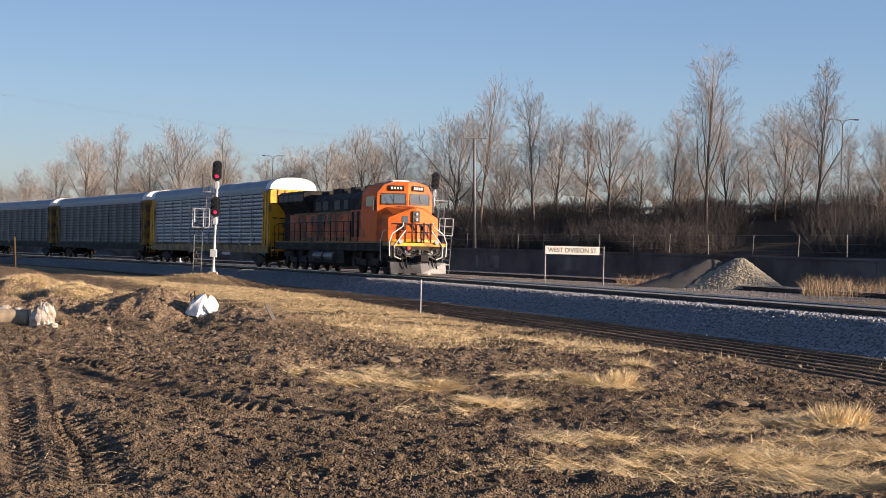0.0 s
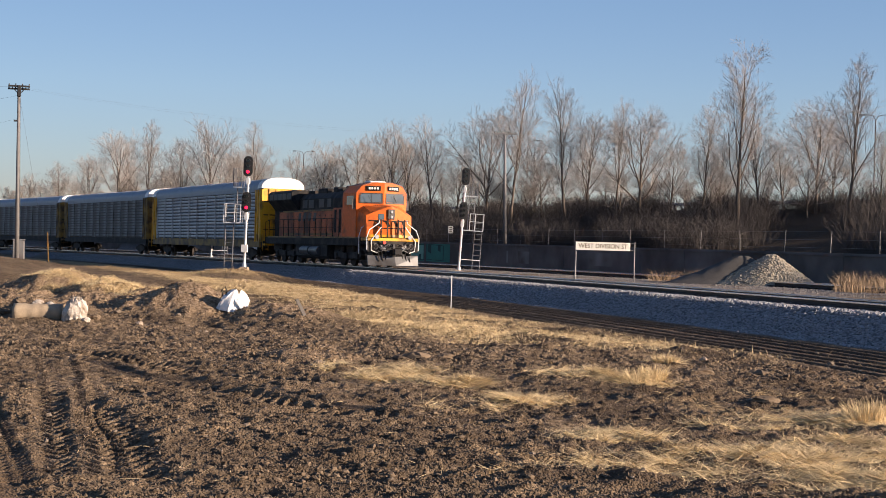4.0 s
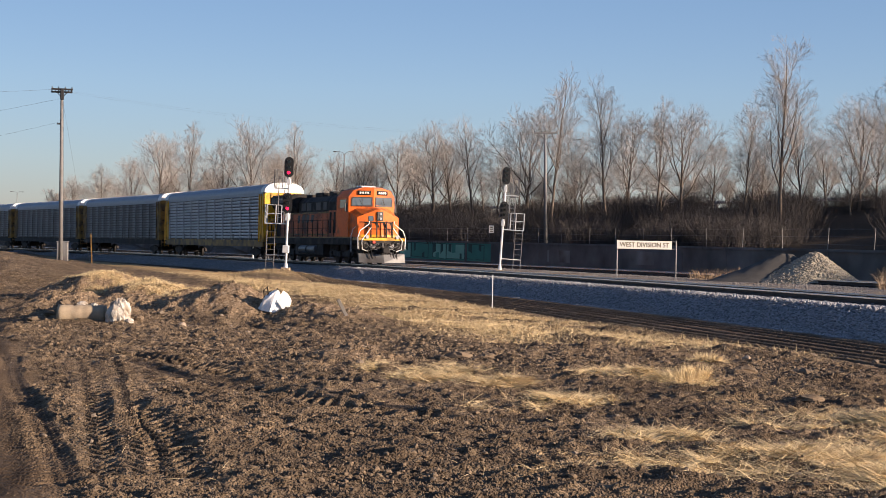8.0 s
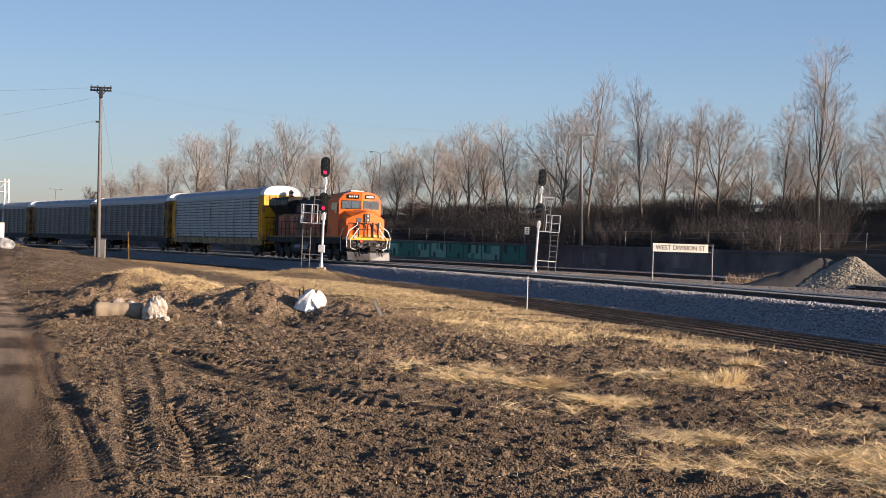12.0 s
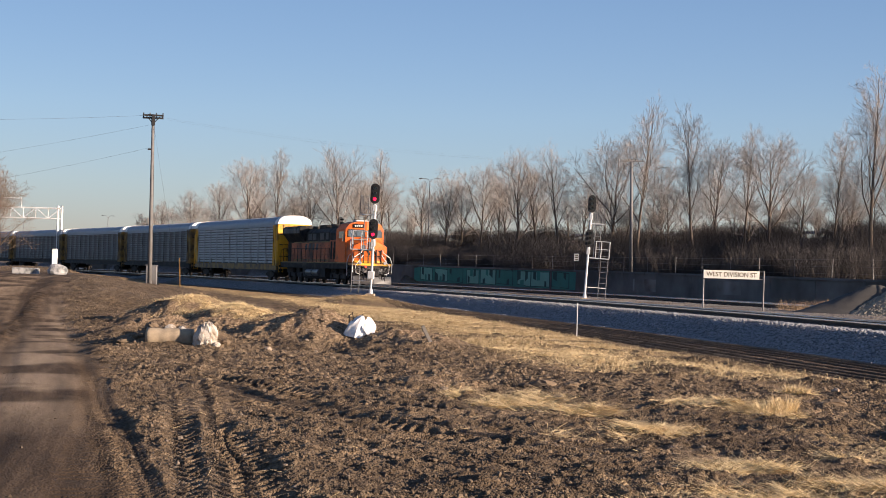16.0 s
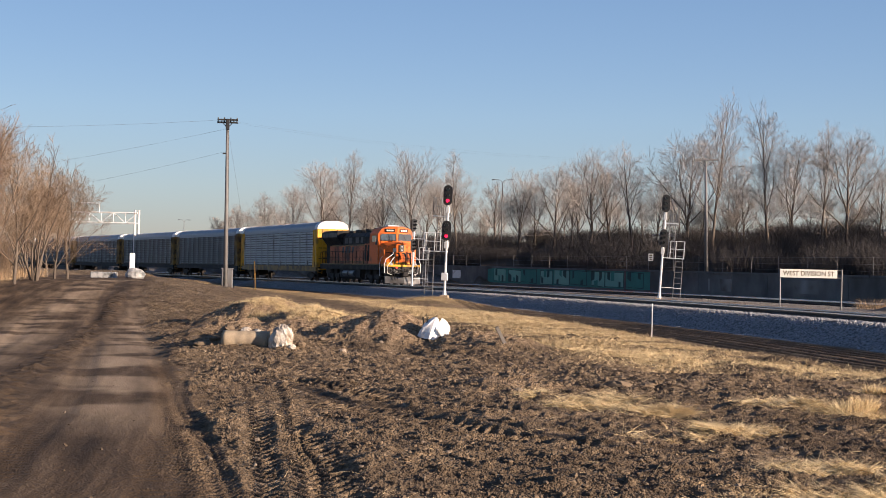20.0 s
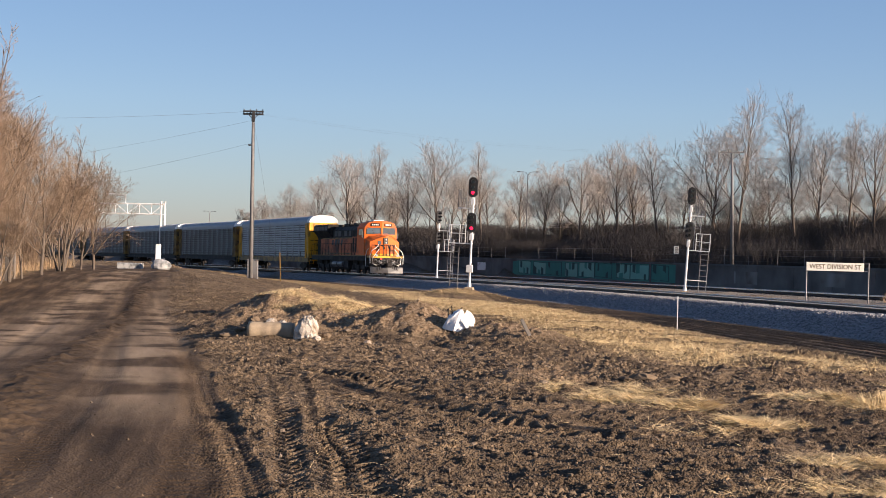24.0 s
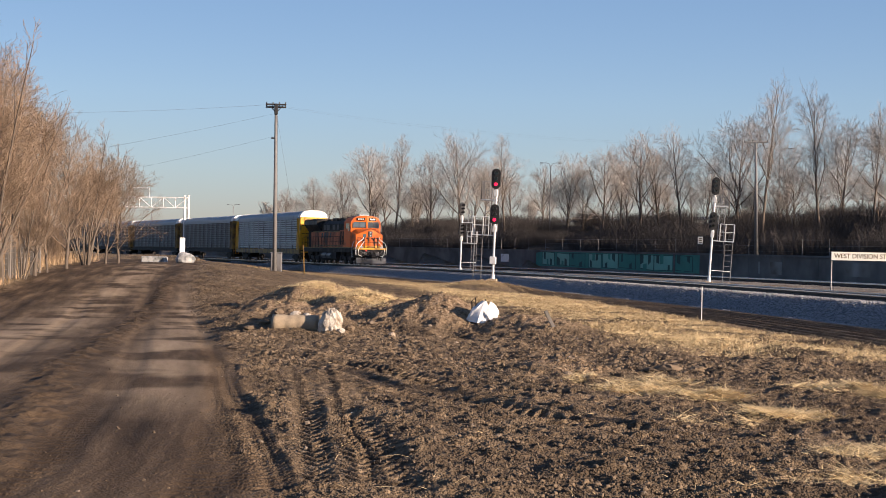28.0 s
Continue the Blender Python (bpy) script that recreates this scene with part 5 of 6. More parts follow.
def build_utility_pole(x, y, top, arm, label, rz=0, lean=0.0, bundle=False, wood=None):
    z = ground_z(x, y)
    h = top - z
    th = thing("utility_pole", pose(x, y, z, 0, 0, rz) @ pose(0, 0, 0, 0, lean, 0), label, "utility pole", "utility poles")
    part("pole", Geo().tube((0, 0, -0.3), (0, 0, h), 0.15, 0.09, n=14), wood, th, smooth=True)
    arms = ((0.0, 0.0), (-0.16, 0.22)) if bundle else ((0.0, 0.0),)
    for dz, dy in arms:
        ca = part("crossarm", Geo().box(-arm / 2, arm / 2, -0.2 + dy, -0.09 + dy, h - 0.13 + dz, h - 0.02 + dz, 0.01), M_SIG_BLACK if bundle else wood, th)
        for k in range(4):
            px = (-0.46 + 0.307 * k) * arm
            part("insulator", Geo().tube((px, -0.145 + dy, h - 0.02 + dz), (px, -0.145 + dy, h + 0.09 + dz), 0.04, 0.03, n=8), M_SIG_BLACK, ca)
    for sx in (-1, 1):
        part("brace", Geo().tube((0, -0.15, h - 0.62), (sx * arm * 0.32, -0.15, h - 0.15), 0.03 if bundle else 0.018, n=5), M_SIG_BLACK if bundle else M_DARKGREY, th)
    if bundle:
        part("cable_splice", Geo().box(-0.12, 0.12, -0.26, -0.08, h - 0.75, h - 0.02, 0.03), M_SIG_BLACK, th, "black cable terminals")
        part("ground_lead", Geo().path([(0.14, -0.06, 0.2), (0.125, -0.06, h * 0.5), (0.09, -0.06, h - 0.8)], 0.012, 4), M_DARKGREY, th)
        part("cable_bracket", Geo().box(-0.3, -0.08, -0.05, 0.05, h - 2.35, h - 2.25, 0.01), M_SIG_BLACK, th)
    return th


pole_a = build_utility_pole(-29.35, 94.0, 11.02, 1.35, "tall silver-grey wooden utility pole with short black crossarms", 20, -0.6, True, M_POLE)
pole_b = build_utility_pole(2.50, 116.2, 10.37, 1.88, "wooden utility pole with a crossarm on the bank", 10, -1.5, False, M_POLE)


def build_sign():
    x, y, w = 6.08, 69.0, 2.56
    g = ground_z(x, y)
    z0, z1 = 1.46 - g, 1.845 - g
    th = thing("station_name_sign", at_ground(x, y, 3), "cream name board with dark capitals on two steel posts", "sign")
    part("board", Geo().box(-w / 2, w / 2, -0.03, 0.03, z0, z1, 0.008), M_SIGN, th)
    for px in (-w / 2 + 0.02, w / 2 + 0.22):
        part("post", Geo().tube((px, 0.07, -0.35), (px, 0.07, z1 + 0.03), 0.035, n=8), M_GALV_OLD, th)
    part("rail", Geo().tube((-w / 2, 0.07, z0 + 0.02), (w / 2 + 0.25, 0.07, z0 + 0.02), 0.02, n=6).tube((-w / 2, 0.07, z1 - 0.02), (w / 2 + 0.25, 0.07, z1 - 0.02), 0.02, n=6), M_GALV_OLD, th)
    cu = bpy.data.curves.new("lettering", "FONT")
    cu.offset = 0.002
    cu.body, cu.size, cu.extrude, cu.align_x, cu.align_y = "WEST DIVISION ST", 0.335, 0.003, "CENTER", "CENTER"
    tx = new("lettering", cu)
    dg = bpy.context.evaluated_depsgraph_get()
    me = bpy.data.meshes.new_from_object(tx.evaluated_get(dg))
    bpy.data.objects.remove(tx)
    me.materials.append(M_LETTER)
    xs = [v.co.x for v in me.vertices]
    k = (w - 0.26) / (max(xs) - min(xs))
    ob = part("lettering", me, None, th)
    ob.matrix_local = pose(0, -0.036, (z0 + z1) / 2, 90, 0, 0) @ Matrix.Diagonal((k, 0.88, 1, 1))


build_sign()
post = thing("marker_stake", at_ground(-0.65, 46.5), "thin white marker stake at the ballast's foot", "stake")
part("stake", Geo().box(-0.014, 0.014, -0.010, 0.010, -0.2, 1.05), M_WHITE, post)
post = thing("marker_stake", at_ground(-27.0, 93.0) @ pose(0, 0, 0, 0, -3, 0), "weathered yellow marker post beside the utility pole", "stake")
part("stake", Geo().box(-0.032, 0.032, -0.015, 0.015, -0.2, 1.9), M_YELLOW_OLD, post)
cab = thing("signal_cabinet", at_ground(-29.7, 95.5, 12), "grey steel equipment cabinet beside the pole", "cabinet")
part("body", Geo().box(-0.36, 0.36, -0.3, 0.3, -0.1, 1.25, 0.03), M_GALV_OLD, cab)
part("lid", Geo().box(-0.40, 0.40, -0.34, 0.34, 1.25, 1.31, 0.02), M_GALV_OLD, cab)


# ---- bare trees ----
def grow(seed, height, style):
    """Segments of a bare tree, trunk and crown apart: two points and two radii each."""
    rs = np.random.RandomState(seed)
    trunk, crown = [], []

    def stem(p, d, L, r, r_end, n, lift, bank_, wob=0.06):
        """One bending stem; gives its points, directions and radii."""
        q, v = np.array(p, float), np.array(d, float)
        out = [(q, v, r)]
        for k in range(n):
            v = v + rs.normal(0, wob, 3) + (0, 0, lift)
            v = v / np.sqrt(v @ v)
            q2 = q + v * (L / n)
            a, b = r + (r_end - r) * k / n, r + (r_end - r) * (k + 1) / n
            bank_.append((*q, *q2, a, b))
            q = q2
            out.append((q, v, b))
        return out

    def limb(p, d, L, r, depth):
        """A limb with side shoots that shorten towards its tip."""
        n = 5 if depth == 1 else 3 if depth == 2 else 2
        pts = stem(p, d, L, r, max(r * 0.3, 0.0045), n, 0.10 if depth < 3 else 0.04, trunk if depth == 1 else crown, 0.10)
        if depth >= 4 or L < 0.35:
            return
        shoots = max(3, int({1: 12, 2: 7, 3: 3}[depth] * rs.uniform(0.75, 1.2)))
        for k in range(shoots):
            f = 0.18 + 0.82 * (k + rs.rand()) / shoots
            g = min(f, 0.999) * n
            (a, v, ra), (b, w, rb) = pts[int(g)], pts[int(g) + 1]
            q = a + (b - a) * (g % 1)
            u = np.cross(v, rs.normal(0, 1, 3))
            u /= np.sqrt(u @ u) + 1e-9
            t = rs.uniform(0.45, 0.85)
            limb(q, v * cos(t) + u * sin(t), L * (0.70 - 0.36 * f) * rs.uniform(0.7, 1.3), max(0.55 * (ra + (rb - ra) * (g % 1)), 0.0055), depth + 1)

    def whorl(pts, first, count, reach, tilt0, tilt1):
        """Limbs up a leader: reach gives their length at 0..1 of its height."""
        n = len(pts) - 1
        for k in range(count):
            f = first + (1 - first) * (k + rs.rand() * 0.9) / count
            g = min(f, 0.995) * n
            (a, v, ra), (b, w, rb) = pts[int(g)], pts[int(g) + 1]
            ang = 2.4 * k + rs.uniform(-0.5, 0.5)
            t = rs.uniform(tilt0, tilt1)
            limb(a + (b - a) * (g % 1), (cos(ang) * sin(t), sin(ang) * sin(t), cos(t)), height * reach(f) * rs.uniform(0.7, 1.15), max(0.5 * ra, 0.012), 1 if f < 0.8 else 2)

    if style == "upright":
        pts = stem((0, 0, -0.3), (0, 0, 1), height, height * 0.0115, 0.012, 12, 0.10, trunk, 0.05)
        whorl(pts, 0.24, 16, lambda f: 0.12 + 0.30 * (1.0 - f), 0.28, 0.62)
    elif style == "round":
        pts = stem((0, 0, -0.3), (0, 0, 1), height * 0.84, height * 0.014, 0.016, 9, 0.10, trunk, 0.08)
        whorl(pts, 0.15, 17, lambda f: 0.16 + 0.42 * (1 - f) ** 0.8 * min(1, f * 4), 0.38, 0.85)
    else:
        for k in range(7):
            ang, t = 2 * pi * k / 7 + rs.uniform(-0.3, 0.3), rs.uniform(0.08, 0.5)
            pts = stem((0.15 * cos(ang), 0.15 * sin(ang), -0.2), (cos(ang) * sin(t), sin(ang) * sin(t), cos(t)), height * rs.uniform(0.6, 0.95), height * 0.008, 0.008, 7, 0.06, trunk, 0.09)
            whorl(pts, 0.2, 7, lambda f: 0.10 + 0.20 * (1 - f), 0.35, 0.8)
    top = max(q[5] for q in trunk + crown)
    return trunk, crown, top


TREES = []
for seed, h, style in ((1, 13, "upright"), (2, 13, "upright"), (13, 13, "upright"), (3, 10, "round"), (4, 10, "round"), (14, 10, "round"), (5, 9, "wild"), (6, 9, "wild")):
    tr_, cr_, top_ = grow(seed, h, style)
    TREES.append((tubes_mesh("trunk", tr_, 8, M_BARK), tubes_mesh("crown", cr_, 3, M_TWIG), top_))
RED_CROWNS = []
for seed, style in ((21, "round"), (22, "round"), (23, "wild"), (24, "round")):
    tr_, cr_, top_ = grow(seed, 8, style)
    RED_CROWNS.append((tubes_mesh("trunk", tr_, 8, M_BARK), tubes_mesh("crown", cr_, 3, M_TWIG_RED), top_))


def plant(mesh, x, y, top, rz, label="leafless grey-brown tree on the highway bank", wide=1.0, group="bare trees on the bank"):
    """A tree whose tip reaches the height top."""
    tr_, cr_, h = mesh
    z = ground_z(x, y)
    k = max((top - z) / h, 0.25)
    th = thing("bare_tree", pose(x, y, z, 0, 0, rz) @ Matrix.Diagonal((k * wide, k * wide, k, 1)), label, "tree", group)
    part("trunk", tr_, None, th)
    part("crown", cr_, None, th)
    return th


_d = np.arange(55, 300, 0.5)


def on_bank(az, lane):
    """The place on the bank in a bearing (hundredths to the right) at a lane beyond the wall."""
    _, l = to_track(_d * az / 100, _d)
    d = float(_d[np.abs(l - lane).argmin()])
    return d * az / 100, d


rng = random.Random(77)
U, Rr, Wd = (0, 1, 2), (3, 4, 5), (3, 5, 0)
# bearing, slope of the tip over the eye, kind, lane
for az, k, kind, lane in ((2.5, .121, U, -29), (0.9, .088, Rr, -33), (6.2, .116, U, -30), (4.2, .075, Rr, -38), (9.6, .100, U, -32), (11.3, .090, Rr, -34), (13.4, .068, Rr, -38), (15.4, .103, U, -31), (16.6, .072, Rr, -36), (17.9, .139, U, -28),
                          (19.3, .085, Rr, -36), (20.9, .072, Rr, -40), (23.1, .095, Rr, -36), (25.3, .130, U, -32), (24.3, .082, Rr, -40), (29.8, .086, Rr, -36), (27.4, .075, Wd, -38), (-2.8, .088, U, -30), (-1.2, .064, Rr, -36), (-4.3, .070, Wd, -34), (-5.6, .077, Rr, -32),
                          (-8.0, .068, Rr, -32), (-10.5, .063, Rr, -33), (-12.2, .055, Rr, -36), (-14.8, .073, Wd, -31), (-17.8, .077, Rr, -31), (-16.3, .060, Rr, -36), (-20.0, .062, Wd, -33), (-22.5, .072, Wd, -32), (-24.3, .066, Wd, -33), (-26.3, .050, Rr, -36), (-28.4, .044, Rr, -36), (-30.5, .036, Rr, -36), (7.7, .086, Rr, -40), (-6.9, .060, Wd, -37)):
    x, y = on_bank(az, lane)
    plant(TREES[rng.choice(kind)], x, y, 1.69 + k * (1.02 if kind is U else 1.08) * hypot(x, y), rng.uniform(0, 360), wide=rng.uniform(0.85, 1.05) if kind is U else rng.uniform(0.95, 1.15))
for j in range(46):
    az = -31 + j * 1.37 + rng.uniform(-0.5, 0.5)
    x, y = on_bank(az, rng.uniform(-47, -34))
    plant(TREES[rng.choice((3, 4, 5, 6))], x, y, 1.69 + np.interp(az, [-31, -20, 0, 30], [.030, .047, .056, .062]) * rng.uniform(0.8, 1.2) * hypot(x, y), rng.uniform(0, 360), "smaller leafless tree behind the highway guardrail", rng.uniform(1.1, 1.4))


def brush_mesh(seed, n, h, r, material, thick=1.0):
    """A thicket of thin stems with side twigs."""
    rs = np.random.RandomState(seed)
    a, d = rs.uniform(0, 2 * pi, n), r * np.sqrt(rs.rand(n))
    p = np.stack([np.cos(a) * d, np.sin(a) * d, np.full(n, -0.08)], 1)
    v = np.stack([rs.normal(0, 0.32, n), rs.normal(0, 0.32, n), np.ones(n)], 1)
    L = h * rs.uniform(0.45, 1.0, n)[:, None]
    q = p + v * L * 0.5
    e = q + (v + np.concatenate([rs.normal(0, 0.35, (n, 2)), np.zeros((n, 1))], 1)) * L * 0.5
    segs = [np.concatenate([p, q, np.full((n, 1), 0.013 * thick), np.full((n, 1), 0.010 * thick)], 1), np.concatenate([q, e, np.full((n, 1), 0.010 * thick), np.full((n, 1), 0.005 * thick)], 1)]
    for j in range(7):
        f = rs.rand(n, 1)
        b = q + (e - q) * f if j % 2 else p + (q - p) * (0.3 + 0.7 * f)
        t = b + (v * 0.8 + rs.normal(0, 0.6, (n, 3)) + [0, 0, 0.2]) * L * rs.uniform(0.12, 0.3, (n, 1))
        segs.append(np.concatenate([b, t, np.full((n, 1), 0.007 * thick), np.full((n, 1), 0.004 * thick)], 1))
    return tubes_mesh("brush", np.concatenate(segs), 3, material)


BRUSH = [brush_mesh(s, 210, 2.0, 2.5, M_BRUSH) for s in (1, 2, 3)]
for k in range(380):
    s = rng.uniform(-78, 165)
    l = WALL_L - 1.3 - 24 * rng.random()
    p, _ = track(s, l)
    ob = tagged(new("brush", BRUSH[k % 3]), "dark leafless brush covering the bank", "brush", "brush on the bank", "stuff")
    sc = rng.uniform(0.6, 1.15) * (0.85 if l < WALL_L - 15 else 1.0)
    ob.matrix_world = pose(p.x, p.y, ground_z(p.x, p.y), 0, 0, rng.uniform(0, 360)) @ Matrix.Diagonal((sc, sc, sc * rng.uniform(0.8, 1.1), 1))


# ---- gravel pile, weeds ----
def build_pile():
    x0, y0 = 14.0, 69.0
    z0 = ground_z(x0, y0) - 0.1
    tall = 1.46 - z0
    n, mrad = 64, 22
    a = np.tile(2 * pi * np.arange(n) / n, mrad + 1)
    f = np.repeat(np.arange(mrad + 1) / mrad, n)

    def shape(a, f):
        k = 1 + 0.12 * np.sin(2 * a + 1) + 0.05 * np.sin(5 * a)
        tail = 1 + 0.55 * np.maximum(np.cos(a - pi), 0) ** 3
        h = tall / 0.93 * np.minimum((1 - f) ** 1.05, 0.93) * (1 - 0.25 * np.maximum(np.cos(a - pi), 0) * f)
        return np.stack([x0 + np.cos(a) * 2.15 * f * k * tail, y0 + np.sin(a) * 2.15 * f * k, z0 + h], -1)

    v = shape(a, f)
    rs = np.random.RandomState(4)
    v[:, 2] += rs.uniform(-0.03, 0.03, len(v))
    i = np.arange(n)
    q = np.stack([i, (i + 1) % n, n + (i + 1) % n, n + i], 1)
    q = (q[None] + (np.arange(mrad) * n)[:, None, None]).reshape(-1, 4)
    th = thing("gravel_pile", Matrix.Identity(4), "conical pile of tan crushed gravel beside the track", "gravel pile")
    part("core", raw_mesh("core", v, q, M_PILE), None, th)
    P = shape(rs.uniform(0, 2 * pi, 5200), np.sqrt(rs.rand(5200)))
    tagged(part("gravel", stones_mesh("gravel", P, rs.uniform(0.025, 0.08, 5200), 6, M_PILE), None, th), kind="stuff")


build_pile()
# added dark flank: the gravel pile's shaded left side, shade put into its colour
heap = Geo()
n, mrad, hx, hy = 40, 14, 12.75, 69.5
hz = ground_z(hx, hy) - 0.08
rg = random.Random(6)
heap.add([(hx + cos(2 * pi * i / n) * 2.3 * j / mrad * (1.9 if cos(2 * pi * i / n) < 0 else 1.0), hy + sin(2 * pi * i / n) * 1.7 * j / mrad, hz + (1.36 - hz) / 0.88 * min((1 - j / mrad) ** (1.35 if cos(2 * pi * i / n) < 0 else 1.0), 0.88) + rg.uniform(-0.03, 0.03)) for j in range(mrad + 1) for i in range(n)],
         [(j * n + i, j * n + (i + 1) % n, (j + 1) * n + (i + 1) % n, (j + 1) * n + i) for j in range(mrad) for i in range(n)])
tagged(part("dust_mound", heap, M_PILE_SHADE, None, smooth=True), "low dark heap of stone dust beside the gravel pile", "heap")


def blades_mesh(name, P, H, lean, width, seed, material, curl=0.3, swirl=0.0):
    """Thin bent blades, each a strip of two quads, rising from the points P."""
    rs = np.random.RandomState(seed)
    n = len(P)
    a = rs.uniform(0, 2 * pi, n)
    if swirl:
        a = 14 * value_noise(P[:, 0], P[:, 1], 141, swirl) + rs.normal(0, 0.55, n) + pi * (rs.rand(n) < 0.3)
    t = np.abs(rs.normal(lean, 0.35 if lean < 1.2 else 0.16, n))
    d = np.stack([np.cos(a) * np.sin(t), np.sin(a) * np.sin(t), np.cos(t)], 1)
    b = rs.uniform(0, 2 * pi, n)
    w = np.stack([np.cos(b), np.sin(b), rs.normal(0, 0.3, n)], 1) * (width * rs.uniform(0.6, 1.4, n))[:, None]
    H = np.asarray(H)[:, None]
    mid = P + d * H * 0.55
    tip = mid + (d + np.stack([np.cos(a), np.sin(a), -0.6 * np.ones(n)], 1) * curl) * H * 0.45
    v = np.stack([P - w, P + w, mid + w * 0.8, mid - w * 0.8, tip + w * 0.15, tip - w * 0.15], 1)
    v[..., 2] = np.maximum(v[..., 2], P[:, None, 2] - 0.01)
    f = np.array([(0, 1, 2, 3), (3, 2, 4, 5)])
    return raw_mesh(name, v.reshape(-1, 3), (f[None] + (np.arange(n) * 6)[:, None, None]).reshape(-1, 4), material)


def scatter(n, x0, x1, y0, y1, seed, key, power=1.0):
    """Random ground points kept where a cover's mask says so."""
    rs = np.random.RandomState(seed)
    u = rs.rand(n) ** power
    D = y0 + (y1 - y0) * u
    X = D * rs.uniform(x0, x1, n)
    Z, m = terrain(X, D)
    keep = rs.rand(n) < key(m, X, D)
    return np.stack([X, D, Z], 1)[keep], {k: v[keep] for k, v in m.items()}


P, m = scatter(340000, -0.40, 0.34, 8.6, 30, 5, lambda m, X, Y: np.maximum(m["straw"] ** 1.5, 0.006 * (m["road"] < 0.2) * (m["l"] > 6)), 1.5)
rs = np.random.RandomState(9)
tagged(new("straw", blades_mesh("straw", P, rs.uniform(0.05, 0.17, len(P)), 1.38, 0.0019, 2, M_STRAW, 0.08, 0.7)), "matted dry yellow straw lying on the earth", "straw", kind="stuff")
mats = np.array(MATS)
pick = rs.choice(len(mats), 260000, p=mats[:, 2] * mats[:, 3] / (mats[:, 2] * mats[:, 3]).sum())
ang, rr = rs.uniform(0, 2 * pi, len(pick)), 1.2 * np.sqrt(rs.rand(len(pick)))
X, Y = mats[pick, 0] + np.cos(ang) * rr * mats[pick, 2], mats[pick, 1] + np.sin(ang) * rr * mats[pick, 3]
Z, m = terrain(X, Y)
P = np.stack([X, Y, Z], 1)[rs.rand(len(X)) < m["straw"] ** 1.6 + 0.02]
tagged(new("straw", blades_mesh("straw", P, 0.07 + 0.20 * rs.rand(len(P)) ** 1.5, 1.36, 0.0022, 22, M_STRAW, 0.10, 0.55)), "thick mats of trampled pale yellow straw", "straw", kind="stuff")
P, m = scatter(330000, -0.30, 0.34, 22, 78, 15, lambda m, X, Y: m["straw"] * 0.95, 1.2)
B, m = scatter(70000, -0.33, -0.15, 34, 45, 16, lambda m, X, Y: m["straw"] * 0.95)
P = np.concatenate([P, B])
tagged(new("dry_grass", blades_mesh("dry_grass", P, 0.05 + 0.13 * rs.rand(len(P)) ** 1.4, 0.95, 0.0030, 3, M_STRAW, 0.3)), "standing dry grass in a pale golden strip", "grass", kind="stuff")


def tuft(P, n, h, spread, seed, material, name, label, category, width=0.003):
    rs = np.random.RandomState(seed)
    a, d = rs.uniform(0, 2 * pi, n), spread * np.sqrt(rs.rand(n))
    Q = np.stack([P[0] + np.cos(a) * d, P[1] + np.sin(a) * d, np.full(n, ground_z(*P))], 1)
    return tagged(new(name, blades_mesh(name, Q, h * rs.uniform(0.45, 1.0, n), 0.25, width, seed, material, 0.25)), label, category, "tufts of dry grass")


for k, (x, y, h, sp) in enumerate(((3.95, 14.7, 0.26, 0.18), (4.15, 14.9, 0.28, 0.2), (2.1, 18.2, 0.24, 0.2), (2.3, 18.4, 0.22, 0.15), (3.0, 22.6, 0.16, 0.2))):
    tuft((x, y), 420, h, sp, 100 + k, M_STRAW, "grass_tuft", "upright tuft of dry straw-coloured grass", "grass")
for k, (x, y, h, n, sp) in enumerate(((9.4, 72.5, 0.7, 240, 0.75), (12.0, 79.0, 0.7, 180, 0.6), (-35.6, 77.0, 0.9, 300, 1.2), (-29.0, 57.0, 0.9, 300, 1.0))):
    tuft((x, y), n, h, sp, 200 + k, M_WEED, "weed_clump", "rusty brown clump of tall dry weeds", "weeds", 0.006)
P, m = scatter(11000, 0.245, 0.36, 58, 76, 33, lambda m, X, Y: ((m["l"] < -9.5) & (m["l"] > -18)) * 0.9)
tagged(new("dry_weeds", blades_mesh("dry_weeds", P, 0.15 + 0.85 * rs.rand(len(P)) ** 1.8, 0.35, 0.008, 8, M_WEED, 0.3)), "tall rusty dry weeds before the retaining wall", "weeds", kind="stuff")


# ---- loose earth and stones ----
clod_key = lambda m, X, Y: (1 - 0.92 * m["pressed"]) * (1 - np.minimum(m["road"] * 1.3, 0.995)) * (1 - 0.85 * m["straw"]) * (m["l"] > 9) * (0.35 + 0.65 * smooth(0.40, 0.58, fbm(X, Y, 95, 0.9, 3)))
P, m = scatter(150000, -0.50, 0.34, 8.6, 22, 51, clod_key, 1.5)
tagged(new("clods", stones_mesh("clods", P, 0.007 + 0.017 * rs.rand(len(P)) ** 2.5, 10, M_CLOD, 0.8, True)), "loose crumbs and clods of dark earth", "earth", kind="stuff")
P, m = scatter(42000, -0.50, 0.34, 20, 42, 54, lambda m, X, Y: clod_key(m, X, Y) * (m["road"] < 0.15), 1.2)
tagged(new("clods", stones_mesh("clods", P, 0.012 + 0.034 * rs.rand(len(P)) ** 3, 15, M_CLOD, 0.8)), "loose clods of brown earth on the mounds", "earth", kind="stuff")
P, m = scatter(15000, -0.50, 0.34, 8.6, 40, 52, lambda m, X, Y: smooth(0.50, 0.64, fbm(X, Y, 95, 1.3, 3)) * (1 - m["pressed"]) * (1 - m["road"]) * (1 - 0.9 * m["straw"]) * (m["l"] > 9) * 0.8, 1.3)
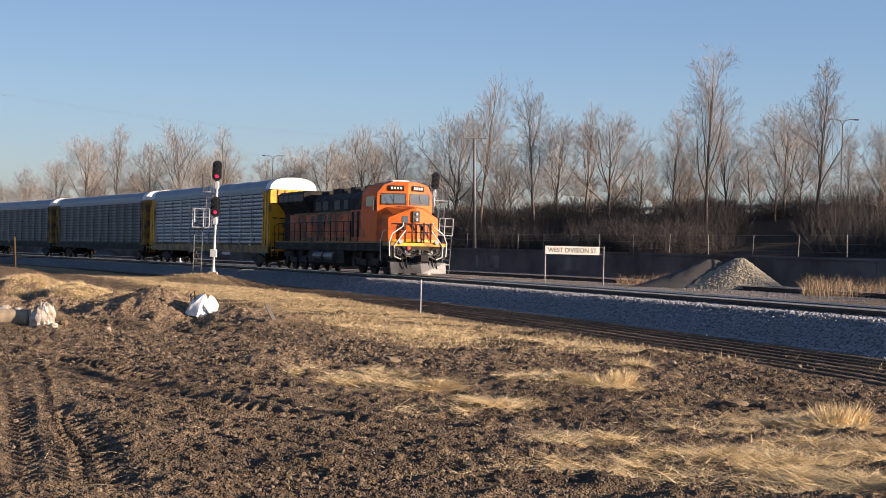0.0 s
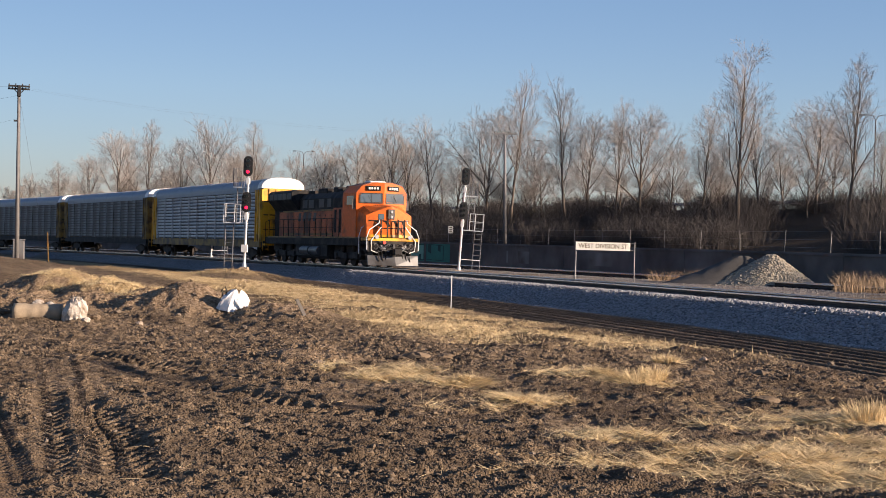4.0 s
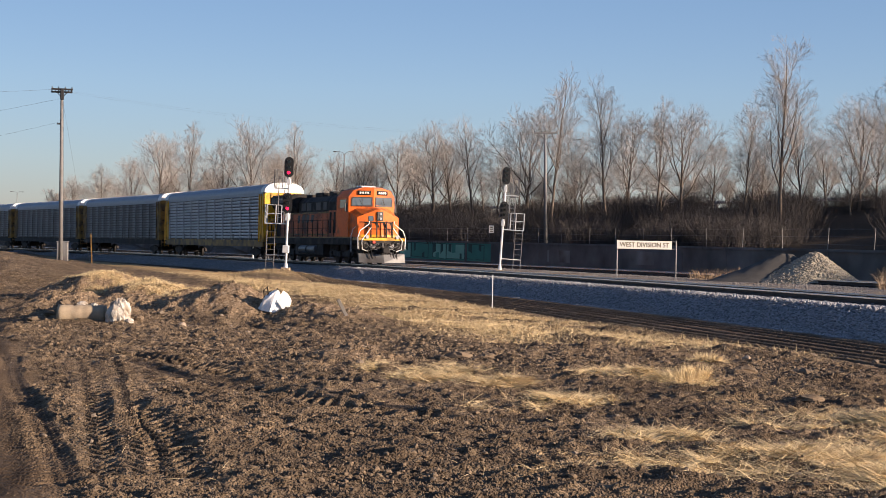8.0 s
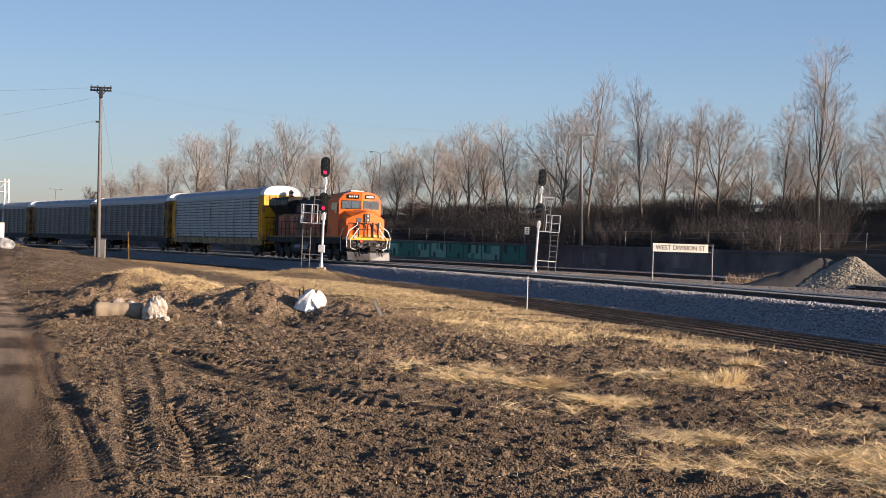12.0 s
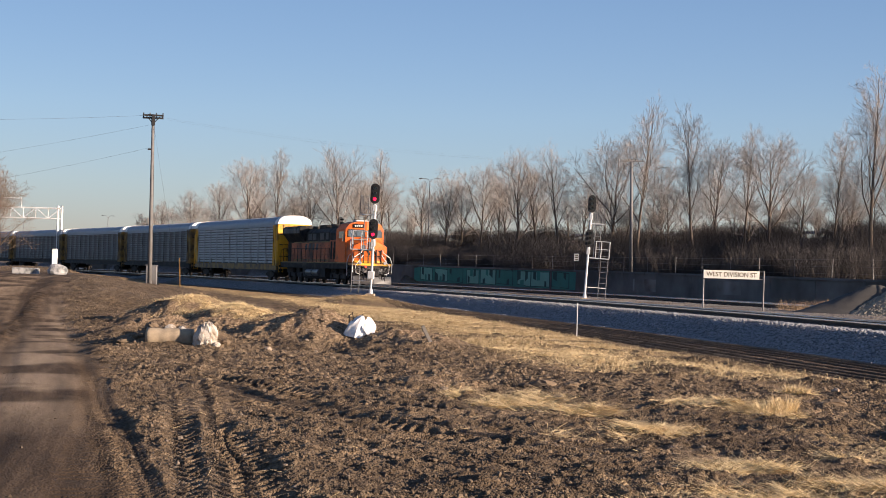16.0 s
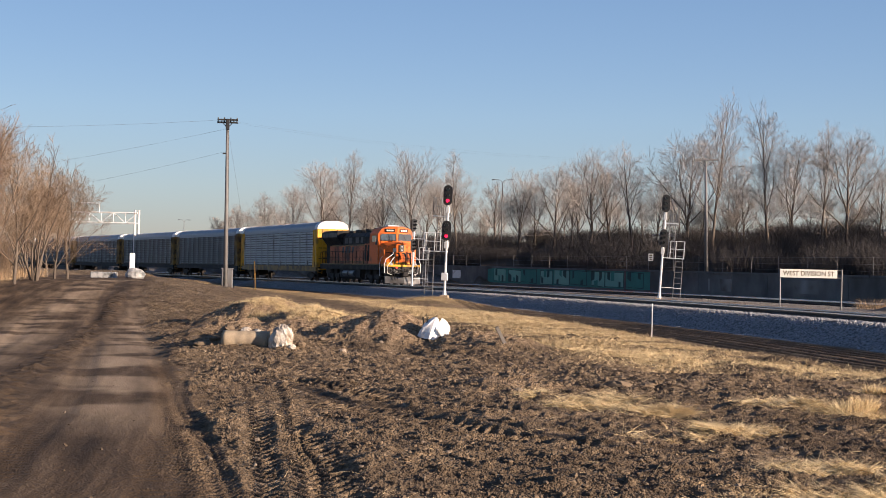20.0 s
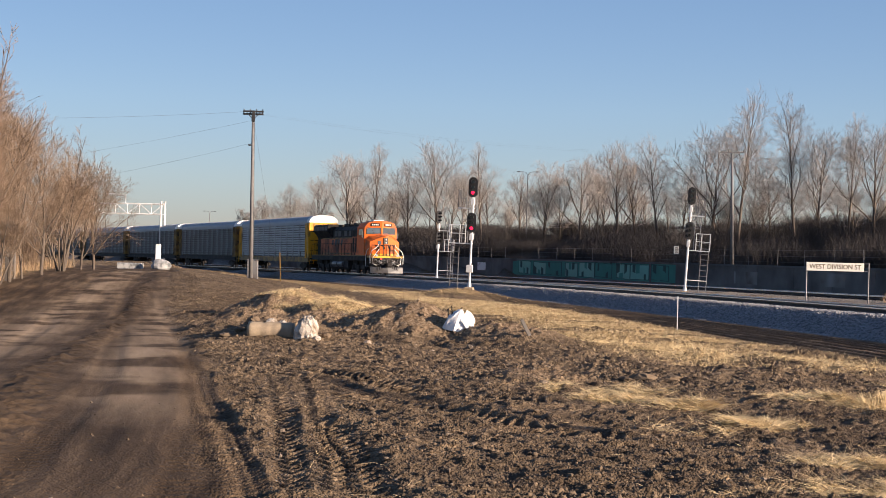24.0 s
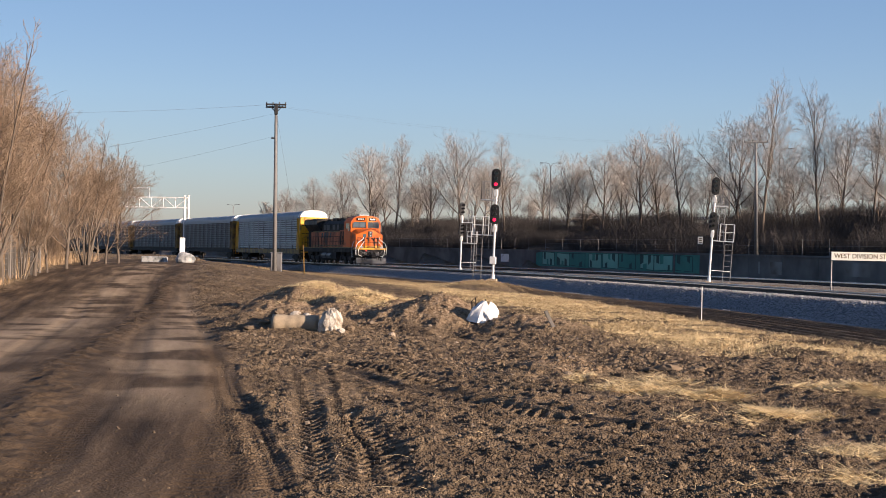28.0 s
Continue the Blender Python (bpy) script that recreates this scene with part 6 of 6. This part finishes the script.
tagged(new("clods", stones_mesh("clods", P + [0, 0, 0.01], 0.010 + 0.024 * rs.rand(len(P)) ** 2.2, 14, M_CLOD, 0.75)), "churned lumps of dark damp earth", "earth", kind="stuff")
P, m = scatter(15000, -0.50, 0.34, 8.6, 45, 53, lambda m, X, Y: (0.2 + 0.8 * m["mound"]) * (1 - m["road"] * 0.98) * (m["l"] > 5), 1.2)
tagged(new("pebbles", stones_mesh("pebbles", P, 0.006 + 0.030 * rs.rand(len(P)) ** 4, 11, M_ROCK, 0.7)), "scattered pale pebbles in the earth", "stones", kind="stuff")
P, m = scatter(90000, -0.26, 0.34, 30, 95, 57, lambda m, X, Y: (m["ballast"] > 0.4) * ((m["l"] > 0.9) & (m["l"] < 4.4)) * 0.95, 1.25)
tagged(new("ballast_stones", stones_mesh("ballast_stones", P + [0, 0, 0.012], rs.uniform(0.020, 0.046, len(P)), 12, M_STONE, 0.8)), "grey crushed-stone ballast along the track", "ballast", kind="stuff")
P, m = scatter(26000, -0.26, 0.34, 48, 100, 58, lambda m, X, Y: ((m["l"] < -2.2) & (m["l"] > -18.0)) * (0.25 + 0.75 * m["ballast"]) * 0.9, 1.0)
tagged(new("gravel_bed", stones_mesh("gravel_bed", P, rs.uniform(0.025, 0.065, len(P)), 16, M_BED, 0.7, True)), "loose tan and grey gravel between the tracks", "gravel", kind="stuff")
P, m = scatter(60000, -0.26, 0.34, 34, 95, 59, lambda m, X, Y: ((m["l"] > 1.7) & (m["l"] < 2.5)) * 1.0, 1.2)
tagged(new("ballast_crest", stones_mesh("ballast_crest", P + [0, 0, 0.03], rs.uniform(0.025, 0.055, len(P)), 13, M_STONE, 0.9)), "loose pale stones on the ballast's crest", "ballast", kind="stuff")


# ---- dumped concrete, plastic sheet, stakes ----
def blob(rx, ry, rz, n, m, seed, amp):
    """A rough closed lump."""
    g, rg = Geo(), random.Random(seed)
    ring = []
    for j in range(1, m):
        b = pi * j / m
        ring.append([(rx * cos(2 * pi * i / n) * sin(b) * rg.uniform(1 - amp, 1 + amp), ry * sin(2 * pi * i / n) * sin(b) * rg.uniform(1 - amp, 1 + amp), rz * cos(b) * rg.uniform(1 - amp, 1 + amp)) for i in range(n)])
    v = [(0, 0, rz)] + [p for r in ring for p in r] + [(0, 0, -rz)]
    f = [(0, 1 + i, 1 + (i + 1) % n) for i in range(n)]
    for j in range(m - 2):
        f += [(1 + j * n + i, 1 + (j + 1) * n + i, 1 + (j + 1) * n + (i + 1) % n, 1 + j * n + (i + 1) % n) for i in range(n)]
    k = 1 + (m - 2) * n
    f += [(len(v) - 1, k + (i + 1) % n, k + i) for i in range(n)]
    return g.add(v, f)


def set_down(name, geo, material, x, y, dz, rz, label, category, smooth_=False, rx=0, ry=0):
    ob = part(name, geo, material, None, label, smooth_)
    ob.matrix_world = pose(x, y, ground_z(x, y) + dz, rx, ry, rz)
    return tagged(ob, label, category)


pier = Geo()
rings, sides = 13, 28
rg = random.Random(4)
pier.add([(-0.62 + 0.92 * i / (rings - 1), (0.20 - 0.018 * (i in (4, 9)) + 0.012 * sin(1.7 * i)) * cos(2 * pi * k / sides) * rg.uniform(0.975, 1.02), 0.10 + (0.19 - 0.018 * (i in (4, 9))) * sin(2 * pi * k / sides) * rg.uniform(0.975, 1.02)) for i in range(rings) for k in range(sides)],
         [(i * sides + k, i * sides + (k + 1) % sides, (i + 1) * sides + (k + 1) % sides, (i + 1) * sides + k) for i in range(rings - 1) for k in range(sides)] + [tuple(range(sides - 1, -1, -1)), tuple(range((rings - 1) * sides, rings * sides))])
set_down("concrete_pier", pier, M_CONC, -8.32, 28.6, -0.07, 6, "tan broken round concrete pier lying on the earth", "concrete", True)
set_down("concrete_chunk", blob(0.24, 0.25, 0.34, 26, 16, 7, 0.10), M_ROUGH_CONC, -7.72, 28.45, 0.10, 30, "pale jagged upright chunk of broken concrete", "concrete", ry=12)
for k, (x, y, r) in enumerate(((-8.85, 28.9, 0.16), (-8.6, 29.0, 0.12), (-9.05, 29.2, 0.18), (-8.35, 28.95, 0.10), (-9.2, 28.8, 0.11), (-7.45, 28.3, 0.09), (-7.35, 28.6, 0.12))):
    set_down("rubble_piece", blob(r, r * 0.8, r * 0.6, 16, 9, 90 + k, 0.16), M_ROUGH_CONC if k % 2 else M_CLOD, x, y, r * 0.25, k * 50, "rough broken rubble heaped beside the pier", "rubble")
for k, (x, y, r) in enumerate(((-2.02, 19.4, 0.075), (-6.4, 28.2, 0.10), (-5.0, 27.6, 0.08), (-4.4, 28.4, 0.09), (-9.2, 29.6, 0.14), (-9.5, 30.2, 0.11), (-7.3, 30.2, 0.09), (-1.0, 25.5, 0.08), (3.8, 24.0, 0.09), (0.52, 11.9, 0.035), (-6.0, 30.0, 0.07), (-5.6, 29.0, 0.06), (-9.0, 29.0, 0.10), (5.5, 27.2, 0.12), (6.3, 25.8, 0.08), (-2.9, 26.6, 0.07))):
    set_down("rock", blob(r * 0.8, r * 0.68, r * 0.5, 9, 6, 40 + k, 0.3), M_ROCK, x, y, r * 0.2, k * 40, "small rough brown stone half sunk in the earth", "stone")
for k, (x, y, r) in enumerate(((-0.75, 20.6, 0.12), (-0.35, 20.7, 0.10), (-1.0, 20.5, 0.08), (3.1, 19.8, 0.13), (-9.7, 30.6, 0.18), (-9.9, 32.2, 0.2), (-9.3, 31.6, 0.2), (4.2, 21.5, 0.14), (3.3, 16.4, 0.10), (-9.4, 28.6, 0.14), (2.6, 13.9, 0.06), (6.6, 23.5, 0.14))):
    set_down("earth_lump", blob(r * 1.5, r * 1.1, r * 0.5, 11, 7, 70 + k, 0.24), M_CLOD, x, y, r * 0.2, k * 67, "dark heap of turned wet earth", "earth")
sheet = Geo()
n, rows = 30, 9
wrinkle = lambda a, f: 1 + 0.10 * sin(5 * a + 4 * f) + 0.07 * sin(9 * a - 5 * f) + 0.05 * sin(14 * a + 9 * f)
sheet.add([(0.40 * cos(a) * cos(1.45 * f) ** 0.6 * wrinkle(a, f) + 0.06 * f, 0.30 * sin(a) * cos(1.45 * f) ** 0.6 * wrinkle(a, f + 1), -0.05 + 0.46 * sin(1.5 * f) * (1 + 0.16 * sin(3 * a + 1) * f)) for f in np.linspace(0, 1, rows) for a in 2 * pi * np.arange(n) / n],
          [(j * n + i, j * n + (i + 1) % n, (j + 1) * n + (i + 1) % n, (j + 1) * n + i) for j in range(rows - 1) for i in range(n)] + [tuple(range((rows - 1) * n, rows * n))])
bag = thing("bulk_bag", pose(-5.02, 30.7, ground_z(-5.02, 30.7) - 0.02, 0, 8, 12) @ Matrix.Diagonal((0.78, 0.8, 0.9, 1)), "white woven bulk bag with black straps slumped on the mound", "bag")
part("sack", sheet, M_TARP, bag)
part("flap", Geo().prism([(0.10, 0.30), (0.30, 0.18), (0.52, -0.10), (0.46, -0.12), (0.20, 0.06), (0.06, 0.20)], "y", -0.33, -0.30), M_TARP, bag)
for px, py in ((-0.30, 0.02), (-0.02, 0.1)):
    part("strap", Geo().path([(px, py, 0.2), (px - 0.05, py, 0.42), (px + 0.03, py, 0.52), (px + 0.08, py, 0.36), (px + 0.05, py, 0.22)], 0.018, 5), M_BLACK, bag)
set_down("wooden_stake", Geo().box(-0.035, 0.035, -0.02, 0.02, -0.15, 0.36, 0.005), M_WOODPOLE, -3.35, 29.4, 0, 20, "short split wooden stake leaning in the mound", "stake", ry=-28)

# debris beside the road's end: drum-like lump, pale slab, white post
set_down("white_bollard", Geo().box(-0.16, 0.16, -0.14, 0.14, -0.1, 1.55, 0.03), M_WHITE, -33.0, 86.5, 0, 15, "white concrete post standing beside the road's end", "post")
set_down("concrete_lump", blob(0.62, 0.45, 0.42, 14, 8, 31, 0.10), M_WALL_LIGHT, -32.4, 85.5, 0.22, 10, "grey rounded concrete lump with faded spray paint", "concrete")
set_down("concrete_slab", Geo().box(-0.75, 0.75, -0.4, 0.4, -0.1, 0.30, 0.05), M_WALL_LIGHT, -34.6, 86.0, 0.05, 8, "pale low concrete slab beside the road", "concrete")


# ---- graffiti on the wall ----
def wall_patch(name, s0, s1, z_of, out, material, parent, label=""):
    """A flat shape on the wall's face between two stations; z_of gives its lower and upper edge along 0..1."""
    g = Geo()
    n = max(2, int((s1 - s0) / 0.4))
    for i in range(n):
        a, b = i / n, (i + 1) / n
        pa, pb = track(s0 + (s1 - s0) * a, WALL_L + out)[0], track(s0 + (s1 - s0) * b, WALL_L + out)[0]
        (la, ua), (lb, ub) = z_of(a), z_of(b)
        g.quad((pa.x, pa.y, la), (pb.x, pb.y, lb), (pb.x, pb.y, ub), (pa.x, pa.y, ua))
    return part(name, g, material, parent, label)


mural = thing("graffiti", Matrix.Identity(4), "long teal and mint spray-painted block shapes on the retaining wall", "graffiti")
wall_patch("background", 42.5, 77.0, lambda t: (-0.02, WALL_TOP - 0.16 - 0.5 * max(0, t - 0.95) * 20 * 0.3), 0.006, M_TEAL, mural)
rg = random.Random(12)
M_DEEP = mat("deep_green_graffiti_paint", (0.012, 0.06, 0.052), 0.7, var=0.25, scale=1)
for k in range(9):
    a, w = 44.2 + k * 3.55, 3.0 + 0.5 * sin(2.3 * k)
    lo0, lo1, hi0, hi1 = 0.05 + 0.12 * rg.random(), 0.05 + 0.2 * rg.random(), 1.42 - 0.2 * rg.random(), 1.42 - 0.12 * rg.random()
    wall_patch("block_outline", a - 0.12, a + w + 0.12, lambda t: (lo0 - 0.05 + (lo1 - lo0) * t, hi0 + 0.05 + (hi1 - hi0) * t), 0.011, M_DEEP, mural)
    wall_patch("block_shape", a, a + w, lambda t: (lo0 + (lo1 - lo0) * t, hi0 + (hi1 - hi0) * t), 0.016, M_MINT if k % 3 else M_TEAL, mural)
    for j in range(3):
        b = a + w * (0.14 + 0.28 * j) + 0.25 * rg.random()
        c, up, slant = 0.35 + 0.35 * rg.random(), rg.random() < 0.5, rg.uniform(-0.3, 0.3)
        z_lo, z_hi = (0.62 + 0.2 * rg.random(), 1.38) if up else (0.10, 0.55 + 0.25 * rg.random())
        wall_patch("paint_gap", b, b + c, lambda t: (z_lo + slant * (t if up else 0), z_hi + slant * (0 if up else t)), 0.021, M_DEEP if j != 1 else M_TEAL, mural)
for k, (a, w, l0, u0, mt) in enumerate(((84, 2.2, 0.25, 1.1, M_WHITE), (97, 1.2, 0.0, 0.7, M_BLACK), (30, 3.5, 0.2, 1.1, M_GALV_OLD), (18, 4.0, 0.3, 1.2, M_GALV_OLD))):
    wall_patch("paint_patch", a, a + w, lambda t: (l0, u0), 0.006, mt, mural, "faded painted-over patch")
plate = thing("marker_plate", Matrix.Translation(track(44.0, WALL_L - 0.55)[0].xy.to_3d()) @ pose(0, 0, WALL_TOP, 0, 0, 15), "small white number plate on a fence post", "plate")
part("plate", Geo().box(-0.2, 0.2, -0.015, 0.015, 0.75, 1.35, 0.005), M_SIGN, plate)
for k in range(3):
    part("marking_bar", Geo().box(-0.12, 0.12, -0.022, -0.0155, 0.83 + 0.17 * k, 0.92 + 0.17 * k), M_LETTER, plate)

# ---- highway lamps, sign gantry, far roofline ----
def build_lamp(az, d, top, double, label):
    x, y = d * az, d
    th = thing("street_lamp", pose(x, y, ground_z(x, y), 0, 0, 0), label, "street lamp", "highway lamps")
    h = top - ground_z(x, y)
    part("pole", Geo().tube((0, 0, -0.3), (0, 0, h - 0.4), 0.085, 0.055, n=8), M_GALV_OLD, th)
    for sx in ((-1, 1) if double else (1,)):
        part("arm", Geo().path([(0, 0, h - 0.45), (sx * 0.25, 0, h - 0.08), (sx * 0.6, 0, h + 0.02), (sx * 1.0, 0, h + 0.02)], 0.03, 6), M_GALV_OLD, th)
        part("lamp_head", Geo().box(min(sx * 0.95, sx * 1.4), max(sx * 0.95, sx * 1.4), -0.12, 0.12, h - 0.05, h + 0.06, 0.03), M_TANK, th)


build_lamp(0.270, 128, 13.6, True, "double-armed grey highway lamp beyond the guardrail")
build_lamp(0.0355, 150, 12.2, True, "double-armed grey highway lamp among the trees")
build_lamp(-0.117, 185, 12.6, True, "double-armed grey highway lamp above the railcars")
build_lamp(-0.3435, 300, 9.9, True, "double-armed far highway lamp on the skyline")
build_lamp(-0.405, 330, 9.2, True, "double-armed far highway lamp behind the gantry")


def build_gantry():
    th = thing("sign_gantry", pose(-76.0, 200.0, 0, 0, 0, 6), "white steel truss gantry spanning the highway", "gantry")
    z0, z1 = 6.55, 8.0
    for dx in (0.0, 0.55):
        part("column", Geo().tube((dx, 0, -1.0), (dx, 0, 8.4), 0.16, n=10), M_WHITE, th)
    for yy in (-0.5, 0.5):
        for z in (z0, z1):
            part("chord", Geo().tube((-24, yy, z), (0.5, yy, z), 0.085, n=6), M_WHITE, th)
    for k in range(14):
        x = -24 + k * 1.75
        part("strut", Geo().tube((x, -0.5, z0), (x, -0.5, z1), 0.05, n=5), M_WHITE, th)
        part("diagonal", Geo().tube((x, -0.5, z0 if k % 2 else z1), (x + 1.75, -0.5, z1 if k % 2 else z0), 0.05, n=5), M_WHITE, th)
    part("sign_frame", Geo().path([(-8.2, -0.6, 7.9), (-8.2, -0.6, 9.3), (-5.0, -0.6, 9.3), (-5.0, -0.6, 7.9)], 0.07, 6), M_WHITE, th)
    return th


build_gantry()


# ---- overhead wires ----
def wire(p, q, sag, r, label):
    a, b = Vector(p), Vector(q)
    pts = [a.lerp(b, i / 24) - Vector((0, 0, 4 * sag * (i / 24) * (1 - i / 24))) for i in range(25)]
    th = part("overhead_wire", Geo().path(pts, r, 4), M_DARKGREY, None, label)
    return tagged(th, label, "wire", "overhead wires")


pa = pole_a.matrix_world.translation
pb = pole_b.matrix_world.translation
for k in range(2):
    wire((pa.x + 0.4 * k - 0.3, pa.y, 10.95 - 0.15 * k), (pb.x + 0.4 * k - 0.4, pb.y, 10.17), 0.7 + 0.1 * k, 0.002, "thin dark wire sagging between the two poles")
for (dx, z, bx, by, bz) in ((-0.6, 10.75, -56.0, 78.0, 9.0), (0.0, 10.2, -60.0, 96.0, 5.6), (0.0, 8.7, -58.0, 100.0, 4.2)):
    wire((pa.x + dx, pa.y, z + 0.2), (bx, by, bz + 0.15), 0.45, 0.005, "thin dark wire running from the pole over the road")
wire((pa.x, pa.y - 0.15, 10.2), (pa.x + 1.6, pa.y + 1.0, pa.z + 0.1), 0.0, 0.006, "slack guy wire beside the utility pole")

# ---- thicket and fence beside the road ----
label = "reddish leafless scrub tree beside the dirt road"
for j, (az, d, top) in enumerate(((-0.430, 75, 6.7), (-0.440, 74, 5.4), (-0.455, 68, 7.6), (-0.470, 62, 7.3), (-0.495, 55, 7.4), (-0.520, 49, 8.9), (-0.535, 46, 9.4), (-0.50, 66, 8.6), (-0.53, 60, 9.6), (-0.55, 52, 9.8), (-0.46, 78, 6.0), (-0.445, 84, 6.2), (-0.57, 46, 9.0), (-0.485, 58, 5.2), (-0.505, 52, 5.0), (-0.53, 47, 5.6))):
    plant(RED_CROWNS[j % 4], az * d, d, top, j * 53, label, 0.85 if d < 70 else 1.0, "scrub trees beside the road")
RED_BRUSH = [brush_mesh(s, 230, 3.0, 1.6, M_TWIG_RED, 1.0) for s in (11, 12)]
rng2 = random.Random(31)
for k in range(40):
    d = rng2.uniform(38, 80)
    az = np.interp(d, [36, 50, 66, 84], [-0.60, -0.515, -0.463, -0.437]) - 0.03 - abs(rng2.gauss(0, 0.05))
    ob = tagged(new("brush", RED_BRUSH[k % 2]), "reddish leafless brush along the road's fence", "brush", "brush beside the road", "stuff")
    sc = rng2.uniform(0.3, 0.75)
    ob.matrix_world = pose(az * d, d, ground_z(az * d, d), 0, 0, rng2.uniform(0, 360)) @ Matrix.Diagonal((sc, sc, sc, 1))
P, m = scatter(16000, -0.60, -0.40, 34, 80, 91, lambda m, X, Y: (X / Y < np.interp(Y, [34, 50, 66, 80], [-0.585, -0.495, -0.452, -0.428])) * (m["road"] < 0.1) * 1.0)
tagged(new("dry_weeds", blades_mesh("dry_weeds", P, rs.uniform(0.15, 0.6, len(P)), 0.3, 0.009, 18, M_WEED, 0.3)), "tall dry weeds along the road's edge", "weeds", kind="stuff")
fence = thing("board_fence", Matrix.Identity(4), "old wire and board fence with grey wooden posts", "fence")
prev = None
for k, d in enumerate((40.0, 43.5, 47.0, 50.5, 54.0, 57.5)):
    az = np.interp(d, [40, 50, 58], [-0.575, -0.517, -0.49])
    x, y = az * d, d
    z = ground_z(x, y)
    part("post", Geo().box(x - 0.06, x + 0.06, y - 0.06, y + 0.06, z - 0.3, z + 1.5 + 0.1 * (k % 2), 0.01), M_WOODPOLE, fence)
    if prev:
        px, py, pz = prev
        for j in range(7):
            part("wire", Geo().tube((px, py, pz + 0.15 + 0.2 * j), (x, y, z + 0.15 + 0.2 * j), 0.009, n=4), M_GALV_OLD, fence)
        for j in range(5):
            t = (j + 0.5) / 5
            if (k + j) % 3:
                bx, by, bz = px + (x - px) * t, py + (y - py) * t, pz + (z - pz) * t
                part("board", Geo().box(bx - 0.07, bx + 0.07, by - 0.012, by + 0.012, bz - 0.05, bz + 1.25 + 0.1 * sin(j * 2.1)), M_WOODPOLE, fence)
    prev = (x, y, z)

# ---- ties, last ----
ties_for(main_line, 0.0, -75, 280, -44, 84)
ties_for(far_line, FAR_TRACK_L, -55, 190, 0, 0)


motions()
